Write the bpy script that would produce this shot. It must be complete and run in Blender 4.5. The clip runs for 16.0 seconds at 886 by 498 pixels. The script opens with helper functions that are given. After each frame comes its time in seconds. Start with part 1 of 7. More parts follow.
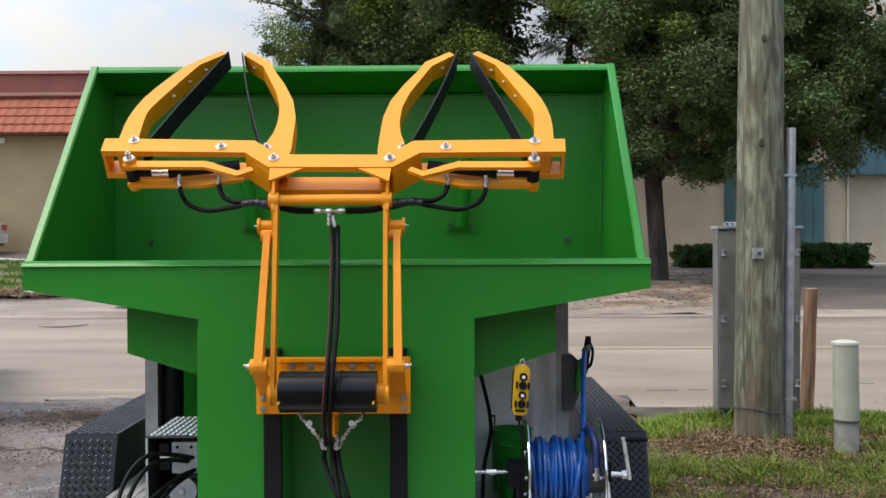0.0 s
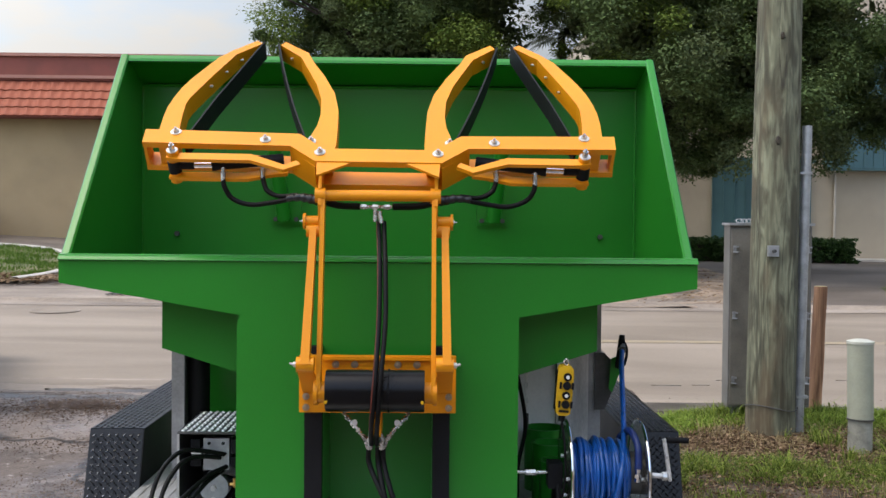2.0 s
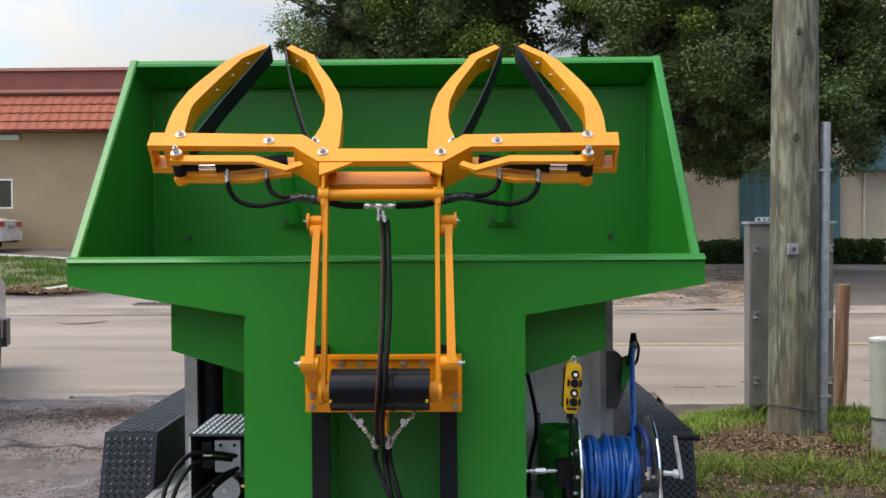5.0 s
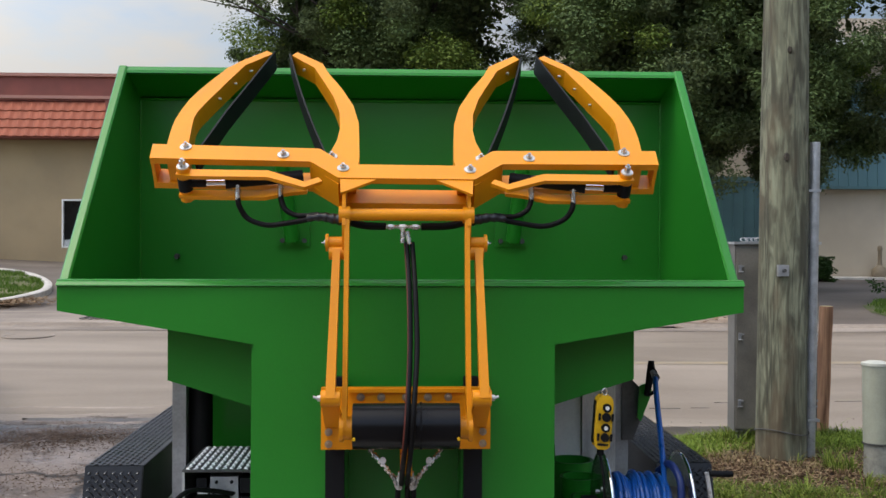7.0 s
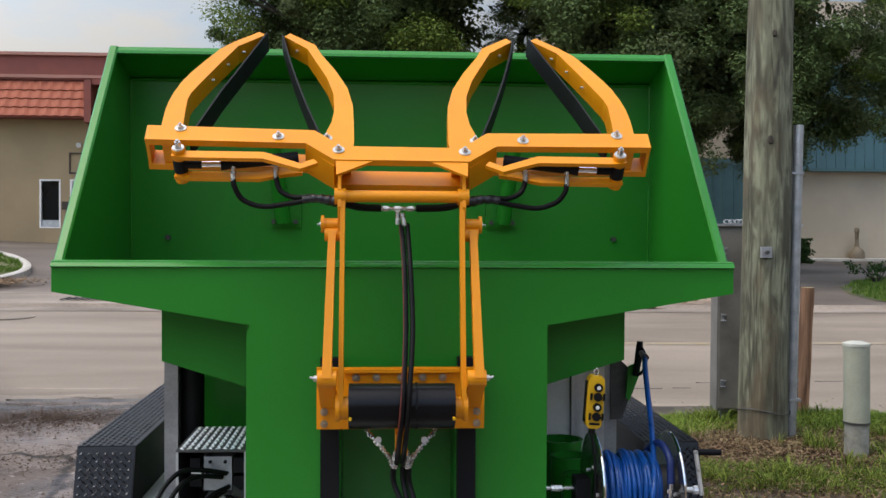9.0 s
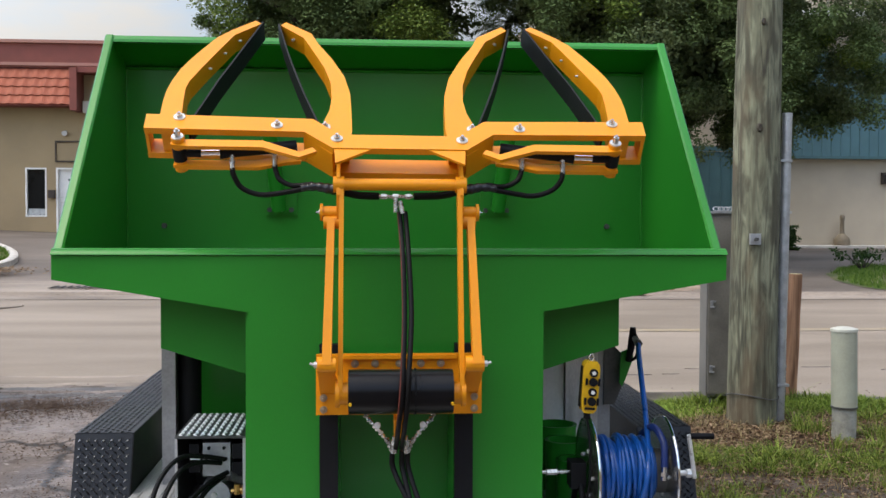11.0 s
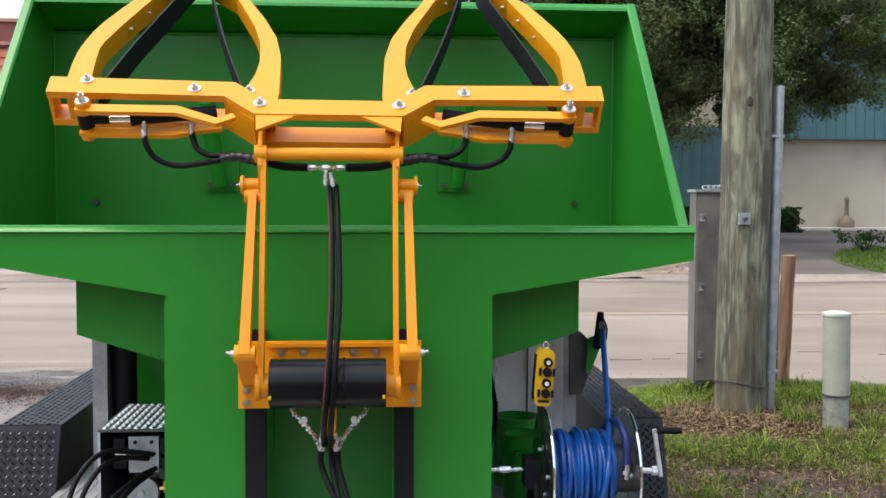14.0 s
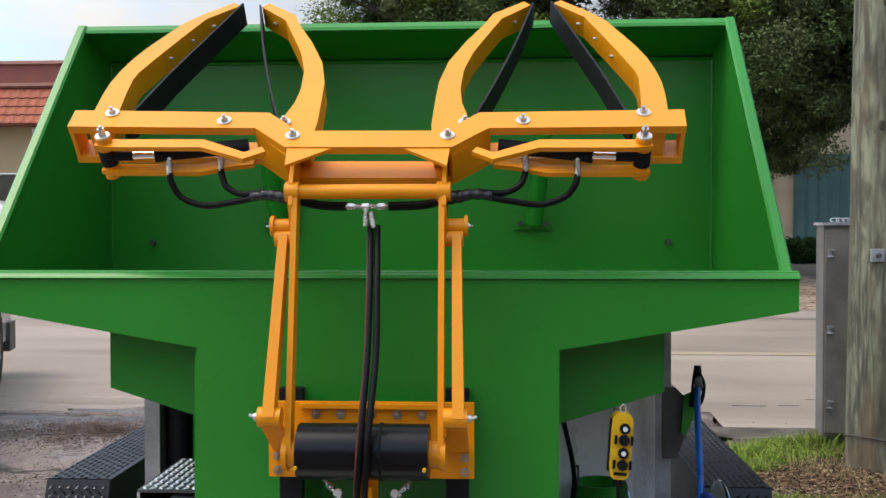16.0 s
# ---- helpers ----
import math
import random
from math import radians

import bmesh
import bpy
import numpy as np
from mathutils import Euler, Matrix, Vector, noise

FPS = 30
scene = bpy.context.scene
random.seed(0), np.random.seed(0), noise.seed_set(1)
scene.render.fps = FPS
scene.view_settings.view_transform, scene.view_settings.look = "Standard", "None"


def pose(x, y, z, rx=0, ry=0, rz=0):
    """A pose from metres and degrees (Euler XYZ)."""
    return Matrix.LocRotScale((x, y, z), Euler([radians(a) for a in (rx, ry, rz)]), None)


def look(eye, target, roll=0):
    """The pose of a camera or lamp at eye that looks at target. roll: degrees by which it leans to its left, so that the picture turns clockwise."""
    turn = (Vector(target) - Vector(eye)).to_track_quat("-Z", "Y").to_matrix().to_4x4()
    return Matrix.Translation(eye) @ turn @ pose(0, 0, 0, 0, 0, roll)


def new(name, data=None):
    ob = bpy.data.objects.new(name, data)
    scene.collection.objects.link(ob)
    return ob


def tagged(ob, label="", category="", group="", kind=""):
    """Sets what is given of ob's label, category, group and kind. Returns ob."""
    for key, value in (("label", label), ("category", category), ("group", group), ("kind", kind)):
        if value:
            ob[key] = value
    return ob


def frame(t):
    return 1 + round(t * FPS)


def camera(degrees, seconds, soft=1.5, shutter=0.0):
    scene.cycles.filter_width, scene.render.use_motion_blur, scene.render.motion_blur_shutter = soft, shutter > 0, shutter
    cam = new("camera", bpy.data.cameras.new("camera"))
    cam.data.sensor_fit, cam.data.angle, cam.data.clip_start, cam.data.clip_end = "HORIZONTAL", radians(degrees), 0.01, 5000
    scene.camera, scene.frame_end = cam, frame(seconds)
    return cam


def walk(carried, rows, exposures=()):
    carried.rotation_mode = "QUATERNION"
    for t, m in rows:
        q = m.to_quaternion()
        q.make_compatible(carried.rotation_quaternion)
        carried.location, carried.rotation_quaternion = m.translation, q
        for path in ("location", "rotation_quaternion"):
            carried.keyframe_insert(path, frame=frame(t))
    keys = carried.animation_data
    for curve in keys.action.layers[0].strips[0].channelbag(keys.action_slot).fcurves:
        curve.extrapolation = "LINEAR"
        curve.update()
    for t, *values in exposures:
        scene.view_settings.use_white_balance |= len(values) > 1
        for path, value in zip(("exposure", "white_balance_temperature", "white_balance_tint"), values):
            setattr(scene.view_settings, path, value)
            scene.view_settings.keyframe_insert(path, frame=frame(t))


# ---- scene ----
cam = camera(47.0, 16.0)
PATH = [
    (0, (0.452, 0.111, 1.566), (0.438, 2.111, 1.537), -0.3),
    (0.5, (0.348, 0.137, 1.591), (0.355, 2.136, 1.55), 0.1),
    (1, (0.253, 0.151, 1.611), (0.275, 2.15, 1.557), 0.5),
    (1.5, (0.219, 0.162, 1.608), (0.243, 2.161, 1.554), 0.6),
    (2, (0.201, 0.169, 1.598), (0.226, 2.168, 1.547), 0.5),
    (2.5, (0.214, 0.155, 1.604), (0.226, 2.154, 1.538), 0.5),
    (3, (0.265, 0.12, 1.586), (0.256, 2.118, 1.505), 0.2),
    (3.5, (0.305, 0.08, 1.563), (0.277, 2.078, 1.478), -0.2),
    (4, (0.305, 0.075, 1.559), (0.269, 2.073, 1.487), -0.4),
    (6.5, (0.117, 0.411, 1.586), (0.147, 2.41, 1.577), -0.2),
    (7, (-0.01, 0.439, 1.599), (0.073, 2.437, 1.588), 0.2),
    (7.5, (-0.092, 0.452, 1.609), (0.024, 2.449, 1.588), 0.6),
    (8, (-0.101, 0.445, 1.614), (0.026, 2.441, 1.582), 0.8),
    (8.5, (-0.102, 0.446, 1.613), (0.029, 2.441, 1.571), 0.7),
    (9, (-0.065, 0.415, 1.601), (0.059, 2.41, 1.553), 0.3),
    (11.5, (-0.144, 0.379, 1.6), (0.03, 2.37, 1.515), 0.1),
    (12, (-0.206, 0.418, 1.586), (0.02, 2.403, 1.485), 0.4),
    (12.5, (-0.198, 0.436, 1.573), (0.063, 2.416, 1.458), 0.3),
    (13, (-0.126, 0.469, 1.568), (0.136, 2.448, 1.444), 0.2),
    (13.5, (0.017, 0.555, 1.572), (0.232, 2.54, 1.446), 0.2),
    (14, (0.144, 0.698, 1.571), (0.282, 2.691, 1.465), 0.2),
    (14.5, (0.212, 0.912, 1.586), (0.264, 2.91, 1.507), 0.3),
    (15, (0.267, 1.052, 1.599), (0.231, 3.051, 1.543), 0.3),
    (15.5, (0.326, 1.111, 1.599), (0.234, 3.108, 1.554), 0.1),
    (16, (0.38, 1.097, 1.6), (0.263, 3.093, 1.555), -0.1),
]
walk(cam, [(t, look(eye, target, roll)) for t, eye, target, roll in PATH],
     exposures=[(0, 0.05, 6800, 10), (3, 0, 6800, 10), (4, 0.15, 6800, 10), (6.5, -0.2, 6800, 10), (9, -0.2, 6800, 10), (11.5, 0.04, 6800, 10), (13, 0.12, 6800, 10), (14, 0.34, 6800, 10), (14.5, 0.2, 6800, 10), (15, 0.05, 6800, 10), (16, 0, 6800, 10)])

# ---- light ----
world = bpy.data.worlds.new("sky")
scene.world = world
world.use_nodes = True
wn, wl = world.node_tree.nodes, world.node_tree.links
wn.clear()
SUN_EL, SUN_AZ = 63.0, 247.0   # degrees; a veiled sun to the side of the camera


def wnode(kind, **kw):
    n = wn.new(kind)
    for k, v in kw.items():
        if k == "sky_type":
            n.sky_type = v
        else:
            n.inputs[k].default_value = v
    return n


sky = wnode("ShaderNodeTexSky", sky_type="NISHITA")
sky.sun_disc = False
sky.sun_elevation, sky.sun_rotation = radians(SUN_EL), radians(SUN_AZ)
bright = wn.new("ShaderNodeVectorMath")
bright.operation = "SCALE"
bright.inputs["Scale"].default_value = 0.16
wl.new(sky.outputs[0], bright.inputs[0])
wco = wn.new("ShaderNodeTexCoord")
wmap = wn.new("ShaderNodeMapping")
wmap.inputs["Scale"].default_value = (1.0, 1.0, 2.6)
wl.new(wco.outputs["Generated"], wmap.inputs[0])
wnoise = wnode("ShaderNodeTexNoise", Scale=2.2, Detail=7.0, Roughness=0.55)
wl.new(wmap.outputs[0], wnoise.inputs["Vector"])
wramp = wn.new("ShaderNodeValToRGB")
wramp.color_ramp.elements[0].position, wramp.color_ramp.elements[1].position = 0.43, 0.60
wl.new(wnoise.outputs[0], wramp.inputs[0])
wmix = wn.new("ShaderNodeMix")
wmix.data_type = "RGBA"
wmix.inputs[7].default_value = (0.625, 0.63, 0.635, 1)
wl.new(wramp.outputs[0], wmix.inputs[0])
wl.new(bright.outputs[0], wmix.inputs[6])
# thin overcast: brighter overhead, and brightest round the veiled sun
sun_way = Vector((math.sin(radians(SUN_AZ)) * math.cos(radians(SUN_EL)), math.cos(radians(SUN_AZ)) * math.cos(radians(SUN_EL)), math.sin(radians(SUN_EL))))
wdot = wn.new("ShaderNodeVectorMath")
wdot.operation = "DOT_PRODUCT"
wdot.inputs[1].default_value = sun_way
wl.new(wco.outputs["Generated"], wdot.inputs[0])
wrise = wn.new("ShaderNodeMapRange")
wrise.interpolation_type = "SMOOTHSTEP"
wrise.inputs["From Min"].default_value, wrise.inputs["From Max"].default_value = -0.25, 1.0
wrise.inputs["To Min"].default_value, wrise.inputs["To Max"].default_value = 0.70, 3.75
wl.new(wdot.outputs["Value"], wrise.inputs[0])
wbg = wnode("ShaderNodeBackground", Strength=1.0)
wl.new(wmix.outputs[2], wbg.inputs[0])
wl.new(wrise.outputs[0], wbg.inputs[1])
wl.new(wbg.outputs[0], wn.new("ShaderNodeOutputWorld").inputs[0])

sun = new("sun", bpy.data.lights.new("sun", "SUN"))
sun.data.energy, sun.data.angle, sun.data.color = 1.5, radians(24), (1.0, 0.91, 0.78)
el, az = radians(SUN_EL), radians(SUN_AZ)
sun.matrix_basis = look((0, 0, 30), Vector((0, 0, 30)) - Vector((math.sin(az) * math.cos(el), math.cos(az) * math.cos(el), math.sin(el))))


# ---- materials ----
def mat(name, col, rough=0.5, metal=0.0, var=0.12, scale=6.0, bump=0.05, bscale=80.0, col2=None, stretch=(1, 1, 1), lo=0.35, hi=0.65,
        rvar=0.1, bdist=0.004, random_piece=0.0, spec=0.5, coat=0.0, distort=0.0):
    m = bpy.data.materials.new(name)
    m.use_nodes = True
    nt = m.node_tree
    b = nt.nodes["Principled BSDF"]
    b.inputs["Metallic"].default_value = metal
    b.inputs["Specular IOR Level"].default_value = spec
    b.inputs["Coat Weight"].default_value = coat
    b.inputs["Coat Roughness"].default_value = 0.12
    co = nt.nodes.new("ShaderNodeTexCoord")
    mp = nt.nodes.new("ShaderNodeMapping")
    mp.inputs["Scale"].default_value = stretch
    nt.links.new(co.outputs["Object"], mp.inputs[0])
    n1 = nt.nodes.new("ShaderNodeTexNoise")
    n1.inputs["Scale"].default_value, n1.inputs["Detail"].default_value = scale, 6.0
    n1.inputs["Distortion"].default_value = distort
    n2 = nt.nodes.new("ShaderNodeTexNoise")
    n2.inputs["Scale"].default_value, n2.inputs["Detail"].default_value = bscale, 4.0
    for n in (n1, n2):
        nt.links.new(mp.outputs[0], n.inputs["Vector"])
    rp = nt.nodes.new("ShaderNodeValToRGB")
    c0 = tuple(c * (1 - var) for c in col)
    c1 = tuple(min(1, c * (1 + var)) for c in (col2 or col))
    if col2:
        c0 = col
    rp.color_ramp.elements[0].position, rp.color_ramp.elements[1].position = lo, hi
    rp.color_ramp.elements[0].color, rp.color_ramp.elements[1].color = (*c0, 1), (*c1, 1)
    nt.links.new(n1.outputs[0], rp.inputs[0])
    out = rp.outputs[0]
    # fine grain over the stains
    mx = nt.nodes.new("ShaderNodeMix")
    mx.data_type, mx.blend_type = "RGBA", "MULTIPLY"
    mx.inputs[0].default_value = min(1.0, var * 2)
    gr = nt.nodes.new("ShaderNodeValToRGB")
    gr.color_ramp.elements[0].color, gr.color_ramp.elements[0].position = (0.6, 0.6, 0.6, 1), 0.3
    gr.color_ramp.elements[1].position = 0.6
    nt.links.new(n2.outputs[0], gr.inputs[0])
    nt.links.new(out, mx.inputs[6])
    nt.links.new(gr.outputs[0], mx.inputs[7])
    out = mx.outputs[2]
    if random_piece:
        oi = nt.nodes.new("ShaderNodeObjectInfo")
        hv = nt.nodes.new("ShaderNodeHueSaturation")
        mr = nt.nodes.new("ShaderNodeMapRange")
        mr.inputs["To Min"].default_value, mr.inputs["To Max"].default_value = 1 - random_piece, 1 + random_piece
        nt.links.new(oi.outputs["Random"], mr.inputs[0])
        nt.links.new(mr.outputs[0], hv.inputs["Value"])
        nt.links.new(out, hv.inputs["Color"])
        out = hv.outputs[0]
    nt.links.new(out, b.inputs["Base Color"])
    rr = nt.nodes.new("ShaderNodeMapRange")
    rr.inputs["To Min"].default_value, rr.inputs["To Max"].default_value = max(0.02, rough - rvar), min(1, rough + rvar)
    nt.links.new(n1.outputs[0], rr.inputs[0])
    nt.links.new(rr.outputs[0], b.inputs["Roughness"])
    if bump:
        bp = nt.nodes.new("ShaderNodeBump")
        bp.inputs["Strength"].default_value, bp.inputs["Distance"].default_value = bump, bdist
        nt.links.new(n2.outputs[0], bp.inputs["Height"])
        nt.links.new(bp.outputs[0], b.inputs["Normal"])
    return m


def leaf_mat(name, a, b_, rough=0.5):
    """Leaves and blades: the colour varies from piece to piece, and some light comes through."""
    m = bpy.data.materials.new(name)
    m.use_nodes = True
    nt = m.node_tree
    b = nt.nodes["Principled BSDF"]
    g = nt.nodes.new("ShaderNodeNewGeometry")
    rp = nt.nodes.new("ShaderNodeValToRGB")
    rp.color_ramp.elements[0].color, rp.color_ramp.elements[1].color = (*a, 1), (*b_, 1)
    nt.links.new(g.outputs["Random Per Island"], rp.inputs[0])
    nt.links.new(rp.outputs[0], b.inputs["Base Color"])
    b.inputs["Roughness"].default_value = rough
    b.inputs["Specular IOR Level"].default_value = 0.15
    tr = nt.nodes.new("ShaderNodeBsdfTranslucent")
    nt.links.new(rp.outputs[0], tr.inputs[0])
    ms = nt.nodes.new("ShaderNodeMixShader")
    ms.inputs[0].default_value = 0.3
    nt.links.new(b.outputs[0], ms.inputs[1])
    nt.links.new(tr.outputs[0], ms.inputs[2])
    nt.links.new(ms.outputs[0], nt.nodes["Material Output"].inputs[0])
    return m


GREEN = mat("green_enamel", (0.018, 0.207, 0.020), 0.30, var=0.07, scale=1.4, bump=0.08, bscale=220, rvar=0.05, bdist=0.001, coat=0.0, spec=0.36)
ORANGE = mat("orange_enamel", (0.74, 0.268, 0.006), 0.38, var=0.05, scale=3, bump=0.12, bscale=160, rvar=0.06, bdist=0.001, spec=0.3)
BLACK = mat("black_paint", (0.009, 0.009, 0.010), 0.6, var=0.2, scale=5, bump=0.1, bscale=120, spec=0.15)
GLOSSBLACK = mat("gloss_black", (0.004, 0.004, 0.005), 0.30, var=0.2, scale=5, bump=0.05, bscale=120, spec=0.2)
RUBBER = mat("black_rubber", (0.007, 0.007, 0.008), 0.6, var=0.25, scale=9, bump=0.2, bscale=150, spec=0.2)
HOSE = mat("hydraulic_hose", (0.005, 0.0045, 0.0045), 0.42, var=0.25, scale=12, bump=0.15, bscale=200, spec=0.15)
STEEL = mat("zinc_steel", (0.62, 0.61, 0.58), 0.35, 0.6, var=0.15, scale=25, bump=0.05)
CHROME = mat("chrome", (0.75, 0.75, 0.75), 0.12, 1.0, var=0.04, scale=20, bump=0.0)
GREYSTEEL = mat("grey_steel", (0.30, 0.305, 0.31), 0.42, 0.4, var=0.2, scale=7, bump=0.1)
DARKSTEEL = mat("dark_steel", (0.085, 0.083, 0.08), 0.5, 0.4, var=0.25, scale=7, bump=0.1)
TREAD = mat("black_tread_plate", (0.016, 0.0165, 0.0185), 0.36, 0.0, var=0.2, scale=6, bump=0.15, bscale=60, spec=0.3)
TREADLUG = mat("worn_tread_lug", (0.045, 0.045, 0.05), 0.28, 0.4, var=0.2, scale=20, bump=0.0, spec=0.6)
ALUTREAD = mat("aluminium_tread_plate", (0.085, 0.085, 0.08), 0.4, 0.4, var=0.2, scale=12, bump=0.1)
# lid lugs in matt white: the sky's sparkle on aluminium is painted in
ALULUG = mat("white_glint_lug", (0.90, 0.90, 0.88), 0.35, 0.0, var=0.05, scale=12, bump=0.0)
ALU = mat("aluminium_deck", (0.50, 0.50, 0.49), 0.42, 0.55, var=0.2, scale=5, bump=0.15, bscale=70, stretch=(4, 0.6, 1))
YELLOW = mat("yellow_plastic", (0.68, 0.39, 0.008), 0.42, var=0.08, scale=20, bump=0.05)
BLUE = mat("blue_hose", (0.004, 0.070, 0.285), 0.30, var=0.15, scale=25, bump=0.05)
NAVY = mat("navy_sleeve", (0.006, 0.022, 0.12), 0.45, var=0.1, scale=25, bump=0.05)
WHITEPL = mat("white_paint", (0.72, 0.71, 0.68), 0.45, var=0.06, scale=4, bump=0.05)
PALETANK = mat("pale_grey_panel", (0.82, 0.82, 0.79), 0.35, 0.0, var=0.08, scale=3, bump=0.05)
BRUSHED = mat("brushed_steel", (0.55, 0.55, 0.54), 0.38, 0.5, var=0.25, scale=4, bump=0.1, bscale=90, stretch=(4, 4, 0.6))
BRASS = mat("brass", (0.6, 0.35, 0.1), 0.3, 0.9, var=0.1, scale=20)
TAPE = mat("black_tape", (0.010, 0.010, 0.012), 0.3, var=0.3, scale=30, bump=0.5, bscale=60)
GLASS = mat("dark_glass", (0.008, 0.009, 0.010), 0.05, 0.0, var=0.1, scale=2, bump=0.0, rvar=0.02, spec=0.3)
WOODPOLE = mat("weathered_pole", (0.050, 0.045, 0.025), 0.85, var=0.25, scale=15, bump=0.9, bscale=70, col2=(0.195, 0.198, 0.130), stretch=(1, 1, 0.15), lo=0.30, hi=0.66, bdist=0.006, distort=1.6)


def timber(m, rings, dark, stain):
    """Adds the swirling grain of sawn-off growth rings, dark splits and damp brown stains to a wood material."""
    nt = m.node_tree
    b = nt.nodes["Principled BSDF"]
    out = b.inputs["Base Color"].links[0].from_socket
    co = nt.nodes.new("ShaderNodeTexCoord")

    def field(scale, detail, stretch):
        mp = nt.nodes.new("ShaderNodeMapping")
        mp.inputs["Scale"].default_value = stretch
        nt.links.new(co.outputs["Object"], mp.inputs[0])
        n = nt.nodes.new("ShaderNodeTexNoise")
        n.inputs["Scale"].default_value, n.inputs["Detail"].default_value = scale, detail
        nt.links.new(mp.outputs[0], n.inputs["Vector"])
        return n.outputs[0]

    def calc(op, x, y):
        n = nt.nodes.new("ShaderNodeMath")
        n.operation = op
        for k, v in enumerate((x, y)):
            if isinstance(v, float):
                n.inputs[k].default_value = v
            else:
                nt.links.new(v, n.inputs[k])
        return n.outputs[0]

    def over(fac, strength, colour):
        nonlocal out
        mx = nt.nodes.new("ShaderNodeMix")
        mx.data_type = "RGBA"
        nt.links.new(calc("MULTIPLY", fac, strength), mx.inputs[0])
        nt.links.new(out, mx.inputs[6])
        mx.inputs[7].default_value = (*colour, 1)
        out = mx.outputs[2]

    def between(value, lo, hi):
        mr = nt.nodes.new("ShaderNodeMapRange")
        mr.interpolation_type = "SMOOTHSTEP"
        mr.inputs["From Min"].default_value, mr.inputs["From Max"].default_value = lo, hi
        nt.links.new(value, mr.inputs[0])
        return mr.outputs[0]

    swirl = calc("SINE", calc("MULTIPLY", field(3.2, 1.5, (1, 1, 0.22)), rings), 0.0)
    over(between(swirl, 0.45, 1.0), 0.42, dark)
    over(between(field(6.5, 5.0, (1, 1, 0.38)), 0.52, 0.64), 0.75, dark)
    split = calc("ABSOLUTE", calc("SUBTRACT", field(9.0, 2.0, (1, 1, 0.035)), 0.5), 0.0)
    over(calc("SUBTRACT", 1.0, between(split, 0.003, 0.014)), 0.5, (0.014, 0.012, 0.009))
    over(between(field(4.0, 5.0, (1, 1, 0.3)), 0.48, 0.64), 0.62, stain)
    nt.links.new(out, b.inputs["Base Color"])
    return m


timber(WOODPOLE, 34.0, (0.050, 0.045, 0.028), (0.115, 0.080, 0.045))
KNOT = mat("dark_knot", (0.05, 0.04, 0.028), 0.9, var=0.3, scale=40, bump=0.5)
POSTWOOD = mat("brown_post", (0.16, 0.068, 0.032), 0.8, var=0.3, scale=11, bump=0.8, bscale=60, col2=(0.40, 0.208, 0.112), stretch=(1, 1, 0.1), bdist=0.005, distort=0.7, lo=0.4, hi=0.6)
PALEWOOD = mat("pale_cut_wood", (0.55, 0.42, 0.22), 0.7, var=0.1, scale=20, bump=0.3)
CABINET = mat("grey_cabinet", (0.165, 0.158, 0.143), 0.55, 0.1, var=0.18, scale=4, bump=0.1)
GALV = mat("galvanised", (0.42, 0.43, 0.44), 0.45, 0.6, var=0.15, scale=14, bump=0.1)
PALECAP = mat("pale_plastic_cap", (0.50, 0.50, 0.43), 0.45, var=0.1, scale=8, bump=0.1)
BOLLARD = mat("pale_green_plastic", (0.345, 0.35, 0.27), 0.45, var=0.1, scale=6, bump=0.1)
GREYPL = mat("grey_plastic", (0.17, 0.16, 0.13), 0.7, var=0.25, scale=9, bump=0.3, col2=(0.27, 0.265, 0.225))
ROAD = mat("worn_asphalt", (0.188, 0.150, 0.112), 0.8, var=0.15, scale=0.9, bump=0.5, bscale=90, col2=(0.260, 0.213, 0.167), bdist=0.006, stretch=(0.28, 1, 1), lo=0.32, hi=0.68, distort=0.7)
LOT = mat("dark_asphalt", (0.085, 0.068, 0.054), 0.8, var=0.15, scale=0.5, bump=0.5, bscale=70, col2=(0.160, 0.131, 0.107), bdist=0.006, stretch=(0.5, 1, 1))
SOIL = mat("leafy_soil", (0.14, 0.10, 0.07), 0.95, var=0.3, scale=1.6, bump=0.9, bscale=25, col2=(0.30, 0.23, 0.17), bdist=0.02)
SAND = mat("sandy_shoulder", (0.18, 0.145, 0.115), 0.9, var=0.25, scale=1.2, bump=0.6, bscale=40, col2=(0.285, 0.238, 0.195), bdist=0.01, stretch=(0.35, 1, 1))
VERGE = mat("verge_earth", (0.035, 0.025, 0.017), 0.95, var=0.35, scale=2.6, bump=1.0, bscale=45, col2=(0.105, 0.077, 0.053), bdist=0.02)
LAWN = mat("lawn_earth", (0.06, 0.09, 0.02), 0.95, var=0.3, scale=1.0, bump=0.9, bscale=30, col2=(0.12, 0.11, 0.05), bdist=0.02)
KERB = mat("kerb_concrete", (0.50, 0.47, 0.42), 0.8, var=0.15, scale=3, bump=0.4, bscale=60)
STUCCO_TAN = mat("tan_stucco", (0.315, 0.235, 0.135), 0.9, var=0.08, scale=0.9, bump=0.5, bscale=45, bdist=0.006)
STUCCO_CREAM = mat("cream_stucco", (0.43, 0.37, 0.285), 0.9, var=0.07, scale=0.9, bump=0.5, bscale=45, bdist=0.006)
TILE = mat("terracotta_tile", (0.30, 0.074, 0.034), 0.7, var=0.14, scale=6, bump=0.3, bscale=40, random_piece=0.07)
FASCIA = mat("dark_red_fascia", (0.20, 0.052, 0.038), 0.7, var=0.12, scale=1.5, bump=0.2, bscale=40)
FASCIA2 = mat("pale_red_trim", (0.36, 0.17, 0.13), 0.6, var=0.1, scale=2, bump=0.1)
TEAL = mat("teal_siding", (0.065, 0.155, 0.18), 0.55, var=0.1, scale=1.2, bump=0.1)
